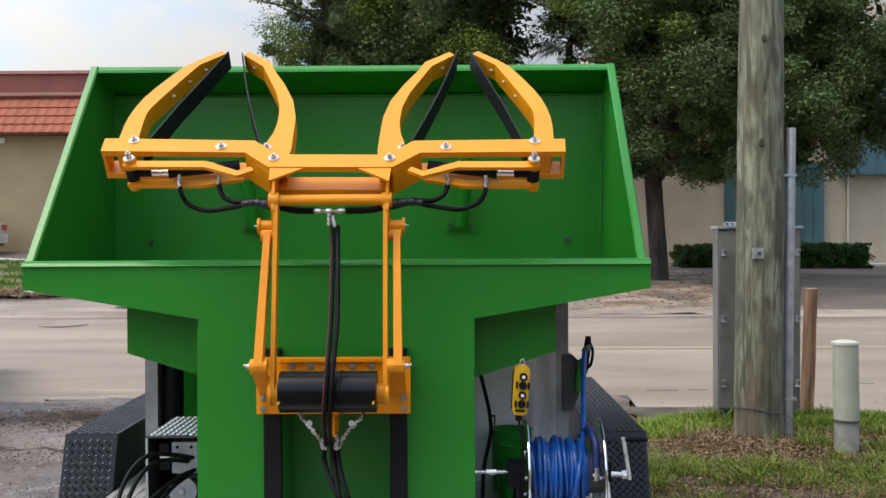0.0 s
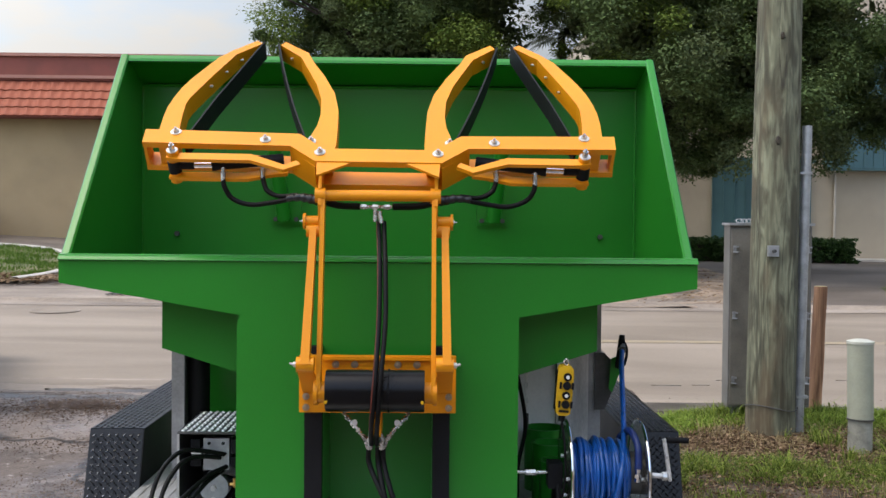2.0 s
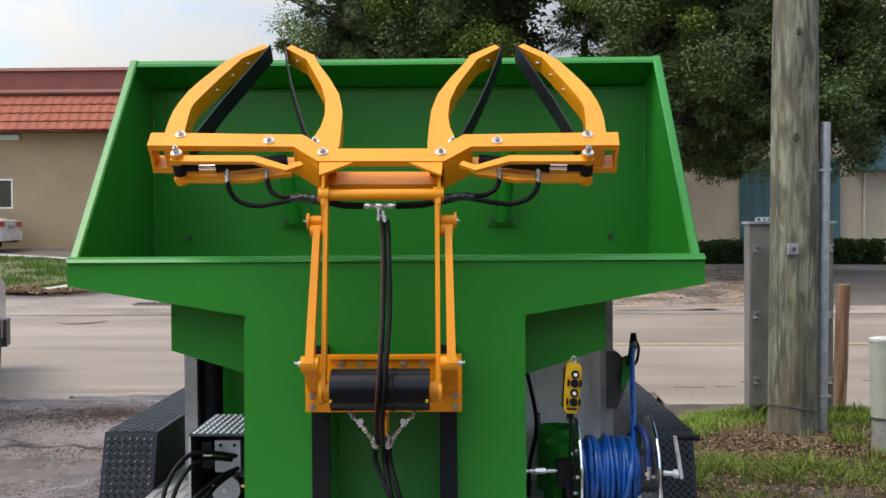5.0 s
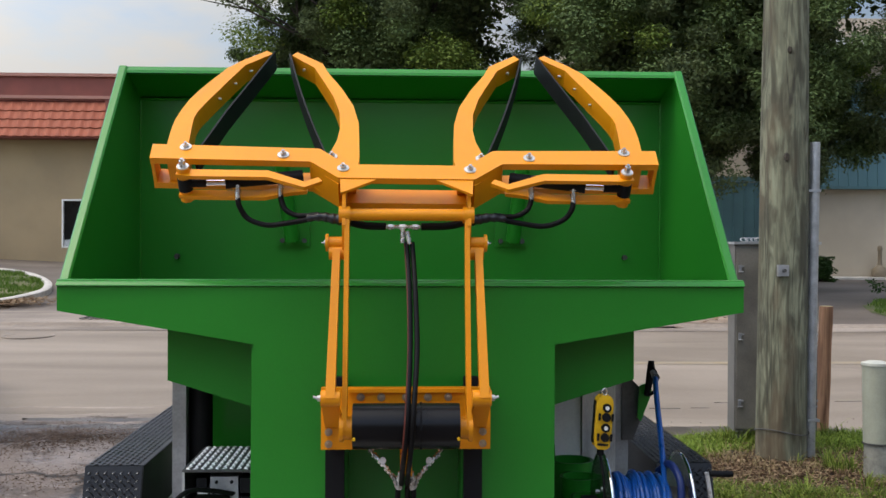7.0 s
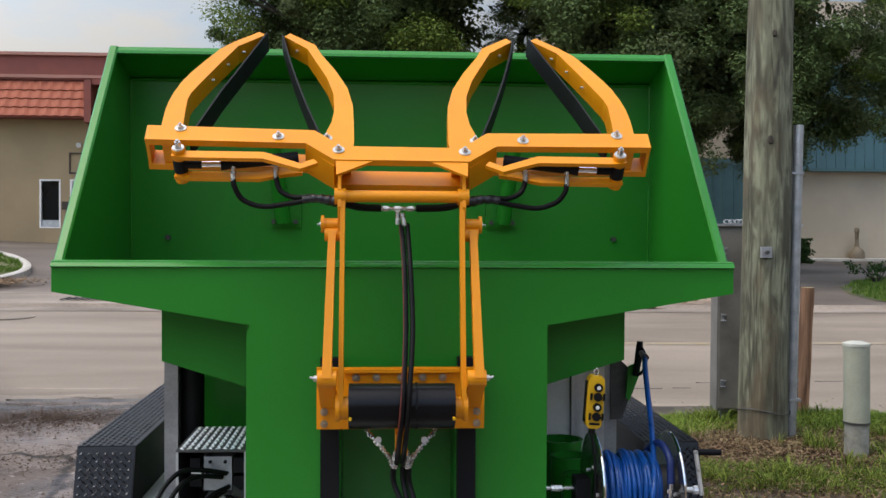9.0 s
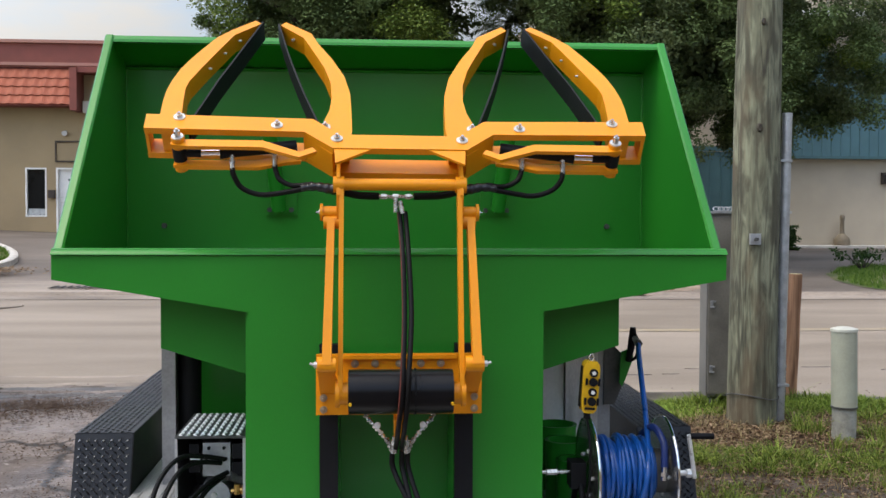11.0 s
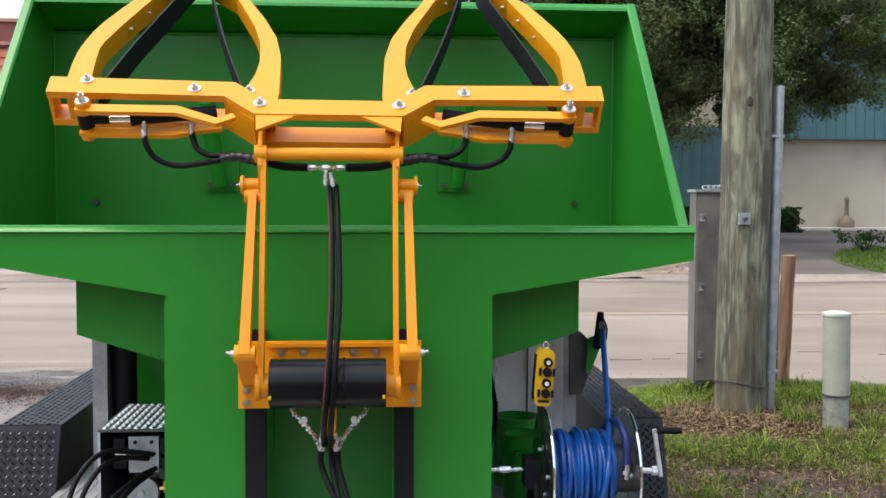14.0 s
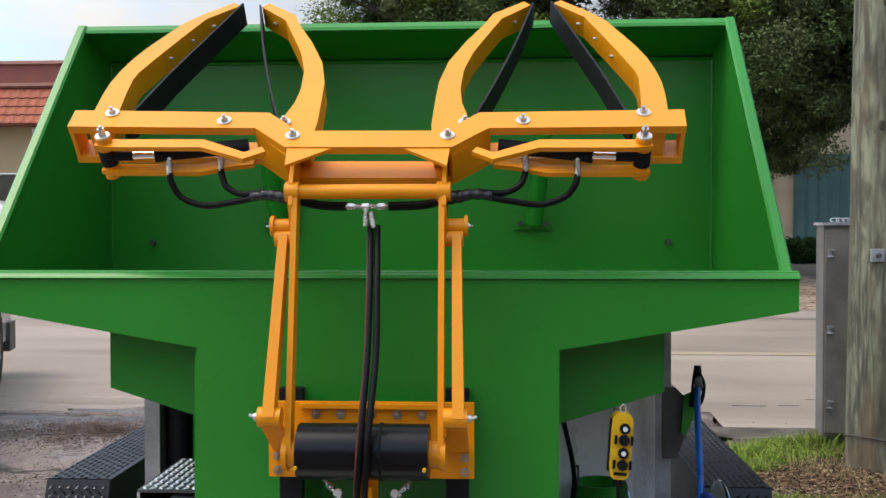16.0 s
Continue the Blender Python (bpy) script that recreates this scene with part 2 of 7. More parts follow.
TEALDARK = mat("teal_panel", (0.05, 0.125, 0.14), 0.5, var=0.12, scale=1.2, bump=0.1)
SIGNBLUE = mat("sign_blue", (0.008, 0.016, 0.095), 0.5, var=0.05, scale=2, spec=0.2)
BROWN = mat("dark_bronze", (0.045, 0.032, 0.025), 0.5, 0.3, var=0.15, scale=10)
TAUPE = mat("taupe_plastic", (0.17, 0.135, 0.09), 0.6, var=0.1, scale=10, bump=0.2)
SHUTTER = mat("shutter_box", (0.50, 0.46, 0.40), 0.6, var=0.08, scale=4)
SILVER = mat("silver_car_paint", (0.42, 0.43, 0.45), 0.28, 0.5, var=0.03, scale=4, bump=0.0, coat=0.5)
WHITECAR = mat("white_car_paint", (0.72, 0.71, 0.69), 0.25, 0.0, var=0.03, scale=4, bump=0.0, coat=0.6)
TYRE = mat("tyre_rubber", (0.018, 0.018, 0.018), 0.75, var=0.2, scale=14, bump=0.2)
TAILRED = mat("tail_lamp_red", (0.45, 0.01, 0.012), 0.2, var=0.08, scale=10, bump=0.0, coat=0.4)
LAMPCLEAR = mat("clear_lamp", (0.7, 0.7, 0.7), 0.12, 0.3, var=0.05, scale=20, bump=0.0)
BARK = mat("tree_bark", (0.014, 0.011, 0.009), 0.95, var=0.3, scale=5, bump=1.0, bscale=22, col2=(0.048, 0.038, 0.03), stretch=(1, 1, 0.25), bdist=0.03)
LEAF = leaf_mat("tree_leaf", (0.066, 0.103, 0.040), (0.135, 0.193, 0.066))
# darker leaf tone, mixed in at random and painting the inner crown's shade
LEAF3 = leaf_mat("tree_leaf_darker", (0.055, 0.078, 0.034), (0.108, 0.138, 0.056))
# yellow-green copy of the leaf: sunlight put into its colour
LEAF2 = leaf_mat("tree_leaf_sunlit", (0.06, 0.11, 0.018), (0.19, 0.25, 0.05))
PALM = leaf_mat("palm_leaf", (0.10, 0.13, 0.075), (0.20, 0.24, 0.15))
LIME = leaf_mat("lime_grass_blade", (0.085, 0.155, 0.016), (0.30, 0.40, 0.07), 0.55)
HEDGELEAF = leaf_mat("hedge_leaf", (0.016, 0.042, 0.012), (0.055, 0.10, 0.026))
GRASS = leaf_mat("grass_blade", (0.042, 0.080, 0.010), (0.27, 0.33, 0.062), 0.55)
GRASSFAR = leaf_mat("lawn_blade", (0.05, 0.11, 0.015), (0.15, 0.23, 0.045), 0.6)
DRYLEAF = leaf_mat("dry_leaf", (0.075, 0.038, 0.020), (0.38, 0.27, 0.165), 0.8)
STRAW = leaf_mat("dry_straw", (0.17, 0.125, 0.06), (0.42, 0.34, 0.18), 0.8)
# darker copy of the cabinet grey: shade on its front put in the colour
SHADEDOOR = mat("shaded_cabinet_door", (0.105, 0.094, 0.078), 0.6, 0.1, var=0.2, scale=3, bump=0.15, col2=(0.16, 0.146, 0.122))
ZINC = mat("bright_zinc", (0.80, 0.79, 0.76), 0.3, 0.35, var=0.1, scale=25, bump=0.03)
# bright copy of the tread lug: sky glints put into the material
GLINTLUG = mat("sky_glint_lug", (0.75, 0.75, 0.76), 0.22, 0.95, var=0.2, scale=20, bump=0.0)
REELSTEEL = mat("polished_reel_steel", (0.42, 0.42, 0.41), 0.22, 0.95, var=0.15, scale=8, bump=0.03)
WET = mat("damp_asphalt", (0.045, 0.038, 0.031), 0.4, var=0.3, scale=3, bump=0.4, bscale=60, col2=(0.10, 0.085, 0.07), bdist=0.006)
HOSERED = mat("red_hose_stripe", (0.10, 0.026, 0.018), 0.5, var=0.2, scale=20, bump=0.0, spec=0.2)
BRONZE = mat("bronzed_bolt", (0.42, 0.33, 0.24), 0.35, 0.6, var=0.2, scale=30, bump=0.05)
FITTING = mat("plated_fitting", (0.52, 0.51, 0.48), 0.26, 0.8, var=0.25, scale=40, bump=0.05)
MULCH = leaf_mat("brown_mulch", (0.028, 0.017, 0.010), (0.17, 0.105, 0.062), 0.85)
DEBRIS = leaf_mat("wet_debris", (0.025, 0.016, 0.010), (0.13, 0.08, 0.05), 0.7)
LINEYELLOW = mat("worn_yellow_line", (0.30, 0.235, 0.14), 0.8, var=0.15, scale=5, bump=0.3, col2=(0.27, 0.222, 0.165))


def yard_mat():
    """Old wet asphalt: grey-brown, dirt patches, cracks, damp places that shine."""
    m = mat("wet_yard_asphalt", (0.098, 0.074, 0.060), 0.7, var=0.3, scale=0.8, bump=0.8, bscale=45, col2=(0.195, 0.156, 0.132), bdist=0.010, lo=0.38, hi=0.62, distort=0.6)
    nt = m.node_tree
    b = nt.nodes["Principled BSDF"]
    base = b.inputs["Base Color"].links[0].from_socket
    co = nt.nodes.new("ShaderNodeTexCoord")

    def noise_ramp(scale, detail, rough, lo, hi, distort=0.0):
        n = nt.nodes.new("ShaderNodeTexNoise")
        n.inputs["Scale"].default_value, n.inputs["Detail"].default_value, n.inputs["Roughness"].default_value = scale, detail, rough
        n.inputs["Distortion"].default_value = distort
        nt.links.new(co.outputs["Object"], n.inputs["Vector"])
        rp = nt.nodes.new("ShaderNodeValToRGB")
        rp.color_ramp.elements[0].position, rp.color_ramp.elements[1].position = lo, hi
        nt.links.new(n.outputs[0], rp.inputs[0])
        return rp.outputs[0]

    dirt = noise_ramp(1.3, 12, 0.72, 0.50, 0.60, 0.4)
    crumbs = noise_ramp(5.5, 12, 0.78, 0.54, 0.62, 0.8)
    pale = noise_ramp(2.4, 9, 0.68, 0.53, 0.66, 0.5)
    grit = noise_ramp(14, 8, 0.7, 0.58, 0.66)
    vor = nt.nodes.new("ShaderNodeTexVoronoi")
    vor.feature = "DISTANCE_TO_EDGE"
    vor.inputs["Scale"].default_value = 0.33
    warp = nt.nodes.new("ShaderNodeTexNoise")
    warp.inputs["Scale"].default_value = 3.0
    nt.links.new(co.outputs["Object"], warp.inputs["Vector"])
    add = nt.nodes.new("ShaderNodeMix")
    add.data_type, add.blend_type = "RGBA", "LINEAR_LIGHT"
    add.inputs[0].default_value = 0.25
    nt.links.new(co.outputs["Object"], add.inputs[6])
    nt.links.new(warp.outputs[1], add.inputs[7])
    nt.links.new(add.outputs[2], vor.inputs["Vector"])
    cr = nt.nodes.new("ShaderNodeValToRGB")
    cr.color_ramp.elements[0].position, cr.color_ramp.elements[1].position = 0.004, 0.014
    cr.color_ramp.elements[0].color, cr.color_ramp.elements[1].color = (1, 1, 1, 1), (0, 0, 0, 1)
    nt.links.new(vor.outputs["Distance"], cr.inputs[0])
    out = base
    for fac, col in ((pale, (0.235, 0.196, 0.172, 1)), (dirt, (0.072, 0.053, 0.040, 1)), (crumbs, (0.058, 0.036, 0.022, 1)), (grit, (0.33, 0.29, 0.26, 1)), (cr.outputs[0], (0.03, 0.024, 0.02, 1))):
        mx = nt.nodes.new("ShaderNodeMix")
        mx.data_type = "RGBA"
        nt.links.new(fac, mx.inputs[0])
        nt.links.new(out, mx.inputs[6])
        mx.inputs[7].default_value = col
        out = mx.outputs[2]
    nt.links.new(out, b.inputs["Base Color"])
    wet = noise_ramp(0.9, 5, 0.5, 0.42, 0.56)
    mr = nt.nodes.new("ShaderNodeMapRange")
    mr.inputs["To Min"].default_value, mr.inputs["To Max"].default_value = 0.20, 0.8
    nt.links.new(wet, mr.inputs[0])
    nt.links.new(mr.outputs[0], b.inputs["Roughness"])
    return m


YARD = yard_mat()


# ---- mesh helpers ----
def part(name, bm, material, parent=None, label="", smooth=False, bevel=0.0):
    if bevel:
        ed = [e for e in bm.edges if len(e.link_faces) == 2 and e.calc_face_angle(0) > 0.5]
        bmesh.ops.bevel(bm, geom=ed, offset=bevel, segments=2, profile=0.6, affect="EDGES", clamp_overlap=True)
    bmesh.ops.recalc_face_normals(bm, faces=bm.faces[:])
    me = bpy.data.meshes.new(name)
    bm.to_mesh(me)
    bm.free()
    if smooth:
        me.shade_smooth()
        me.set_sharp_from_angle(angle=radians(38))
    me.materials.append(material)
    ob = new(name, me)
    if parent is not None:
        ob.parent = parent
        if parent.type == "EMPTY":
            ob.matrix_parent_inverse = Matrix.Translation(-parent.location)
    if label:
        ob["label"] = label
    return ob


def thing(name, loc, label, category, group="", kind=""):
    ob = new(name)
    ob.empty_display_size = 0.1
    ob.location = loc
    return tagged(ob, label, category, group, kind)


def raw(name, verts, faces, material, parent=None, label=""):
    me = bpy.data.meshes.new(name)
    me.from_pydata(verts, [], faces)
    me.materials.append(material)
    ob = new(name, me)
    if parent is not None:
        ob.parent = parent
        if parent.type == "EMPTY":
            ob.matrix_parent_inverse = Matrix.Translation(-parent.location)
    if label:
        ob["label"] = label
    return ob


def BM():
    return bmesh.new()


def box(bm, x0, x1, y0, y1, z0, z1, m=None):
    vs = [bm.verts.new((x, y, z)) for x in (x0, x1) for y in (y0, y1) for z in (z0, z1)]
    if m:
        for v in vs:
            v.co = m @ v.co
    for a in ((0, 1, 3, 2), (4, 6, 7, 5), (0, 4, 5, 1), (2, 3, 7, 6), (0, 2, 6, 4), (1, 5, 7, 3)):
        bm.faces.new([vs[i] for i in a])
    return bm


def poly(bm, pts, off):
    """A plate: the outline pts (3D, one plane), given the thickness off."""
    off = Vector(off)
    a = [bm.verts.new(Vector(p)) for p in pts]
    b = [bm.verts.new(Vector(p) + off) for p in pts]
    bm.faces.new(a)
    bm.faces.new(b[::-1])
    for i in range(len(a)):
        j = (i + 1) % len(a)
        bm.faces.new((a[i], b[i], b[j], a[j]))
    return bm


def cyl(bm, p, q, r, seg=16, r2=None):
    p, q = Vector(p), Vector(q)
    d = (q - p)
    rot = d.to_track_quat("Z", "Y").to_matrix()
    r2 = r if r2 is None else r2
    A, B = [], []
    for i in range(seg):
        a = 2 * math.pi * i / seg
        o = Vector((math.cos(a), math.sin(a), 0))
        A.append(bm.verts.new(p + rot @ (o * r)))
        B.append(bm.verts.new(q + rot @ (o * r2)))
    bm.faces.new(A[::-1])
    bm.faces.new(B)
    for i in range(seg):
        j = (i + 1) % seg
        bm.faces.new((A[i], A[j], B[j], B[i]))
    return bm


def ring(bm, p, q, ro, ri, seg=32):
    """A hollow tube from p to q."""
    p, q = Vector(p), Vector(q)
    rot = (q - p).to_track_quat("Z", "Y").to_matrix()
    R = []
    for c, r in ((p, ro), (q, ro), (q, ri), (p, ri)):
        R.append([bm.verts.new(c + rot @ Vector((math.cos(2 * math.pi * i / seg) * r, math.sin(2 * math.pi * i / seg) * r, 0))) for i in range(seg)])
    for k in range(4):
        a, b = R[k], R[(k + 1) % 4]
        for i in range(seg):
            j = (i + 1) % seg
            bm.faces.new((a[i], a[j], b[j], b[i]))
    return bm


def smooth_path(pts, n=8):
    pts = [Vector(p) for p in pts]
    P = [pts[0] * 2 - pts[1]] + pts + [pts[-1] * 2 - pts[-2]]
    out = []
    for i in range(1, len(P) - 2):
        for k in range(n):
            t = k / n
            a, b, c, d = P[i - 1], P[i], P[i + 1], P[i + 2]
            out.append(0.5 * ((2 * b) + (c - a) * t + (2 * a - 5 * b + 4 * c - d) * t * t + (3 * b - a - 3 * c + d) * t ** 3))
    return out + [pts[-1]]


def tube(bm, pts, r, seg=10, n=8, curve=True):
    P = smooth_path(pts, n) if curve else [Vector(p) for p in pts]
    up = Vector((0.31, 0.2, 0.93)).normalized()
    prev = None
    rings = []
    for i, p in enumerate(P):
        d = (P[min(i + 1, len(P) - 1)] - P[max(i - 1, 0)]).normalized()
        s = d.cross(prev if prev is not None else up)
        s = s.normalized() if s.length > 1e-4 else d.orthogonal().normalized()
        w = s.cross(d).normalized()
        prev = w
        rr = r(i / (len(P) - 1)) if callable(r) else r
        rings.append([bm.verts.new(p + (s * math.cos(2 * math.pi * k / seg) + w * math.sin(2 * math.pi * k / seg)) * rr) for k in range(seg)])
    for a, b in zip(rings, rings[1:]):
        for k in range(seg):
            j = (k + 1) % seg
            bm.faces.new((a[k], a[j], b[j], b[k]))
    bm.faces.new(rings[0][::-1])
    bm.faces.new(rings[-1])
    return bm


def mesh_text(name, words, size, m, material, parent):
    cu = bpy.data.curves.new(name, "FONT")
    cu.body, cu.size, cu.extrude = words, size, 0.01
    tmp = bpy.data.objects.new(name, cu)
    scene.collection.objects.link(tmp)
    dg = bpy.context.evaluated_depsgraph_get()
    me = bpy.data.meshes.new_from_object(tmp.evaluated_get(dg))
    bpy.data.objects.remove(tmp)
    me.transform(m)
    me.materials.clear()
    me.materials.append(material)
    ob = new(name, me)
    ob.parent = parent
    if parent.type == "EMPTY":
        ob.matrix_parent_inverse = Matrix.Translation(-parent.location)
    return ob


# ---- ground ----
def H(x, y):
    """Height of the ground: level by the trailer, then rising gently past the road."""
    k = min(1, max(0, (x + 10) / 24))
    s = 0.037 + (0.026 - 0.037) * k + 0.0018 * min(5, max(0, -9 - x))
    d = y - 11
    return 0 if d < 0 else s * min(d, 45)


def sheet(name, rows, material, cols=24, lift=0.0, rough=0.0, label="", category="", sub=1.0, kind="structure"):
    """A ground surface between two edges; rows of (y, x from, x to)."""
    R = []
    for (y0, a0, b0), (y1, a1, b1) in zip(rows, rows[1:]):
        n = max(1, int(abs(y1 - y0) / sub))
        for k in range(n):
            t = k / n
            R.append((y0 + (y1 - y0) * t, a0 + (a1 - a0) * t, b0 + (b1 - b0) * t))
    R.append(rows[-1])
    vs, fs = [], []
    for y, a, b in R:
        for c in range(cols + 1):
            x = a + (b - a) * c / cols
            e = min(c, cols - c) == 0
            vs.append((x, y, H(x, y) + lift + (0 if e or not rough else rough * noise.noise((x * 0.9, y * 0.9, 3)))))
    w = cols + 1
    for r in range(len(R) - 1):
        for c in range(cols):
            fs.append((r * w + c, r * w + c + 1, (r + 1) * w + c + 1, (r + 1) * w + c))
    ob = raw(name, vs, fs, material)
    ob.data.shade_smooth()
    return tagged(ob, label, category, kind=kind)


sheet("ground", [(-300, -600, 600), (-30, -600, 600), (11, -600, 600), (56, -600, 600), (900, -600, 600)], LOT, cols=120, lift=-0.05, sub=5,
      label="broad dark asphalt and earth ground reaching the horizon", category="ground")
sheet("pavement_yard", [(-14, -24, 1.45), (4, -24, 1.45), (9.55, -24, 2.1), (9.95, -24, 2.2)], YARD, cols=60, lift=0.0, rough=0.012, sub=0.4,
      label="old wet grey-brown asphalt yard with puddles and grit", category="pavement")
sheet("road", [(9.9, -90, 90), (16.8, -90, 90)], ROAD, cols=90, lift=0.006, sub=0.8, label="pale worn asphalt two-lane street", category="road")
sheet("road_edge", [(7.6, 2.1, 90), (8.8, 2.1, 90), (9.9, 2.15, 90)], ROAD, cols=60, lift=0.006, sub=0.4, label="worn asphalt edge of the street beside the verge", category="road")
sheet("wet_gutter", [(8.2, 4.2, 6.2), (8.5, 3.1, 5.2), (8.75, 2.2, 4.6), (8.98, 1.75, 4.1), (9.22, 1.9, 3.3)], WET, cols=40, lift=0.010, sub=0.05, label="dark damp strip of asphalt along the verge", category="gutter")
sheet("road_line", [(13.22, 1.5, 60), (13.42, 1.5, 60)], LINEYELLOW, cols=60, lift=0.012, label="faded yellow centre line on the street", category="road line")
sheet("shoulder", [(16.75, -90, 90), (17.3, -90, 90), (17.35, -90, 8), (18.2, -90, 6.5), (19.6, -90, 5)], SAND, cols=90, lift=0.014, rough=0.008, sub=0.5,
      label="sandy dirt shoulder along the far side of the street", category="shoulder")
sheet("parking_lot", [(16.9, -60, 60), (36, -60, 60)], LOT, cols=60, lift=0.01, sub=1.0, label="dark damp asphalt parking lot before the buildings", category="parking lot")
sheet("tree_bed", [(17.2, 2.2, 4.6), (18.5, 0.5, 6.2), (22, -3.0, 7.2), (27, -5, 7.4), (28.5, -3, 7.0)], SOIL, cols=30, lift=0.022, rough=0.05, sub=0.5,
      label="bare brown soil strewn with dead leaves under trees", category="soil")
lawn_l = [(20.1, -40, -7.9), (21.2, -40, -7.7), (22.8, -40, -7.75), (24.5, -40, -8.2), (26.4, -40, -9.0), (28.0, -40, -10.0), (29.0, -40, -11.2), (29.8, -40, -14)]
sheet("lawn_west", lawn_l, LAWN, cols=40, lift=0.09, rough=0.03, sub=0.5, label="thin green lawn with dead leaves behind a kerb", category="lawn")
lawn_r = [(16.9, 10.6, 40), (17.6, 9.5, 40), (18.6, 9.1, 40), (20, 9.2, 40), (21.5, 9.7, 40), (22.6, 10.5, 40), (23.5, 11.4, 40), (24.2, 12.6, 40), (25.0, 14.5, 40)]
sheet("lawn_east", lawn_r, LAWN, cols=40, lift=0.022, rough=0.03, sub=0.5, label="small green lawn before the teal building", category="lawn")
sheet("verge", [(-6, 1.4, 16), (4, 1.45, 16), (7, 1.5, 16), (7.8, 1.68, 16), (8.05, 1.72, 5.4), (8.3, 1.82, 4.45), (8.5, 2.0, 3.85), (8.64, 2.4, 3.2)], VERGE, cols=60, lift=0.05, rough=0.05, sub=0.3,
      label="grass verge of brown earth, grass tufts and leaf litter", category="verge")
def drift(name, x0, x1, near, far, amp, seed, z, material, label, category):
    """An uneven strip lying on the asphalt, its edges wandering."""
    vs, fs = [], []
    n = int((x1 - x0) / 0.06)
    for i in range(n + 1):
        x = x0 + (x1 - x0) * i / n
        f = math.sin(math.pi * i / n) ** 0.4
        a = near + amp * (noise.noise((x * 1.3, seed, 0)) + 0.5 * noise.noise((x * 5.1, seed, 2)))
        b = far + amp * (noise.noise((x * 1.1, seed, 5)) + 0.5 * noise.noise((x * 4.7, seed, 7)))
        c = (a + b) / 2
        vs += [(x, c + (a - c) * f, -0.004), (x, c + 0.001, z), (x, c + (max(b, a + 0.02) - c) * f, -0.004)]
        if i:
            k = 3 * i
            fs += [(k - 3, k, k + 1, k - 2), (k - 2, k + 1, k + 2, k - 1)]
    return tagged(raw(name, vs, fs, material), label, category, kind="structure")


drift("sand_drift", -8.5, -1.5, 9.72, 10.15, 0.16, 3.0, 0.016, SAND, "pale sand washed along the street edge", "sand")
drift("sand_drift", -6.0, -1.2, 10.3, 10.5, 0.14, 8.0, 0.012, SAND, "thin sand streak on the asphalt", "sand")
drift("wet_patch", -5.2, -1.6, 9.25, 9.6, 0.22, 5.0, 0.014, WET, "dark damp patch on the old yard asphalt", "damp patch")
drift("wet_patch", -3.4, -1.3, 9.62, 9.8, 0.12, 11.0, 0.019, WET, "dark damp patch beside the street edge", "damp patch")
# cracks and worn spots near the verge
for k, (x, y, w, d) in enumerate(((3.42, 10.55, 0.55, 0.05), (2.55, 10.2, 0.30, 0.045), (2.9, 10.22, 0.18, 0.03), (4.6, 10.6, 0.4, 0.04), (5.4, 10.4, 0.5, 0.04))):
    drift("road_crack", x - w / 2, x + w / 2, y - d / 2, y + d / 2, 0.03, 20.0 + k, 0.012, WET, "short dark crack in the worn street asphalt", "crack")
# kerbs
for nm, rows in (("kerb_west", lawn_l),):
    side = 2
    pts = smooth_path([(r[side], r[0], H(r[side], r[0])) for r in rows], 6)
    bm = BM()
    prev = None
    for i, p in enumerate(pts):
        d = (pts[min(i + 1, len(pts) - 1)] - pts[max(0, i - 1)])
        d.z = 0
        nn = Vector((d.y, -d.x, 0)).normalized() * 0.09
        q = [bm.verts.new(p + nn * sx + Vector((0, 0, zz))) for sx, zz in ((-1, -0.05), (-1, 0.13), (-0.7, 0.15), (0.7, 0.15), (1, 0.13), (1, -0.05))]
        if prev:
            for k in range(5):
                bm.faces.new((prev[k], prev[k + 1], q[k + 1], q[k]))
        prev = q
    tagged(part(nm, bm, KERB, smooth=True), "pale concrete kerb edging the lawn", "kerb", kind="structure")
# low kerb in front of the right-hand building
bm = BM()
box(bm, 6.5, 32, 31.0, 31.98, 0.45, 0.60)
tagged(part("pavement_walkway", bm, KERB, bevel=0.01), "concrete walkway along the cream building", "walkway", kind="structure")

# unseen wall added behind the camera; its height cuts low sky light and sheen
bm = BM()
box(bm, -30, 26, -10.4, -10.0, -0.05, 5.0)
tagged(part("sky_block_wall", bm, STUCCO_TAN), "unseen plain tan wall behind the yard, added to block low sky", "wall", kind="structure")


# ---- the trailer ----
DECK = 0.38
trailer = thing("utility_trailer", (0, 5.2, 0), "low tandem trailer with aluminium deck and black tread-plate fenders", "trailer")
bm = BM()
box(bm, -1.115, 1.115, 3.62, 6.9, DECK - 0.05, DECK)
part("deck", bm, ALU, trailer, "bare ribbed aluminium deck", bevel=0.004)
bm = BM()
for i in range(49):
    x = -1.08 + i * 0.045
    box(bm, x - 0.004, x + 0.004, 3.63, 6.88, DECK - 0.002, DECK + 0.004)
part("deck_ribs", bm, ALU, trailer)["kind"] = "stuff"
for sx in (-1, 1):
    bm = BM()
    box(bm, sx * 0.93 - 0.05, sx * 0.93 + 0.05, 3.6, 6.9, DECK - 0.17, DECK - 0.05)
    part("frame_rail", bm, DARKSTEEL, trailer, bevel=0.006)


def size_h(a):
    """Height of a lug of that half length."""
    return a.length * 0.42


def lug(bm, c, a, b, n):
    """One raised lozenge of tread plate: centre, long way, short way, normal."""
    v = [c + a, c + b, c - a, c - b, c + n * size_h(a) + a * 0.35, c + n * size_h(a) - a * 0.35]
    v = [bm.verts.new(p) for p in v]
    for f in ((0, 1, 4), (1, 5, 4), (1, 2, 5), (2, 3, 5), (3, 4, 5), (3, 0, 4)):
        bm.faces.new([v[i] for i in f])


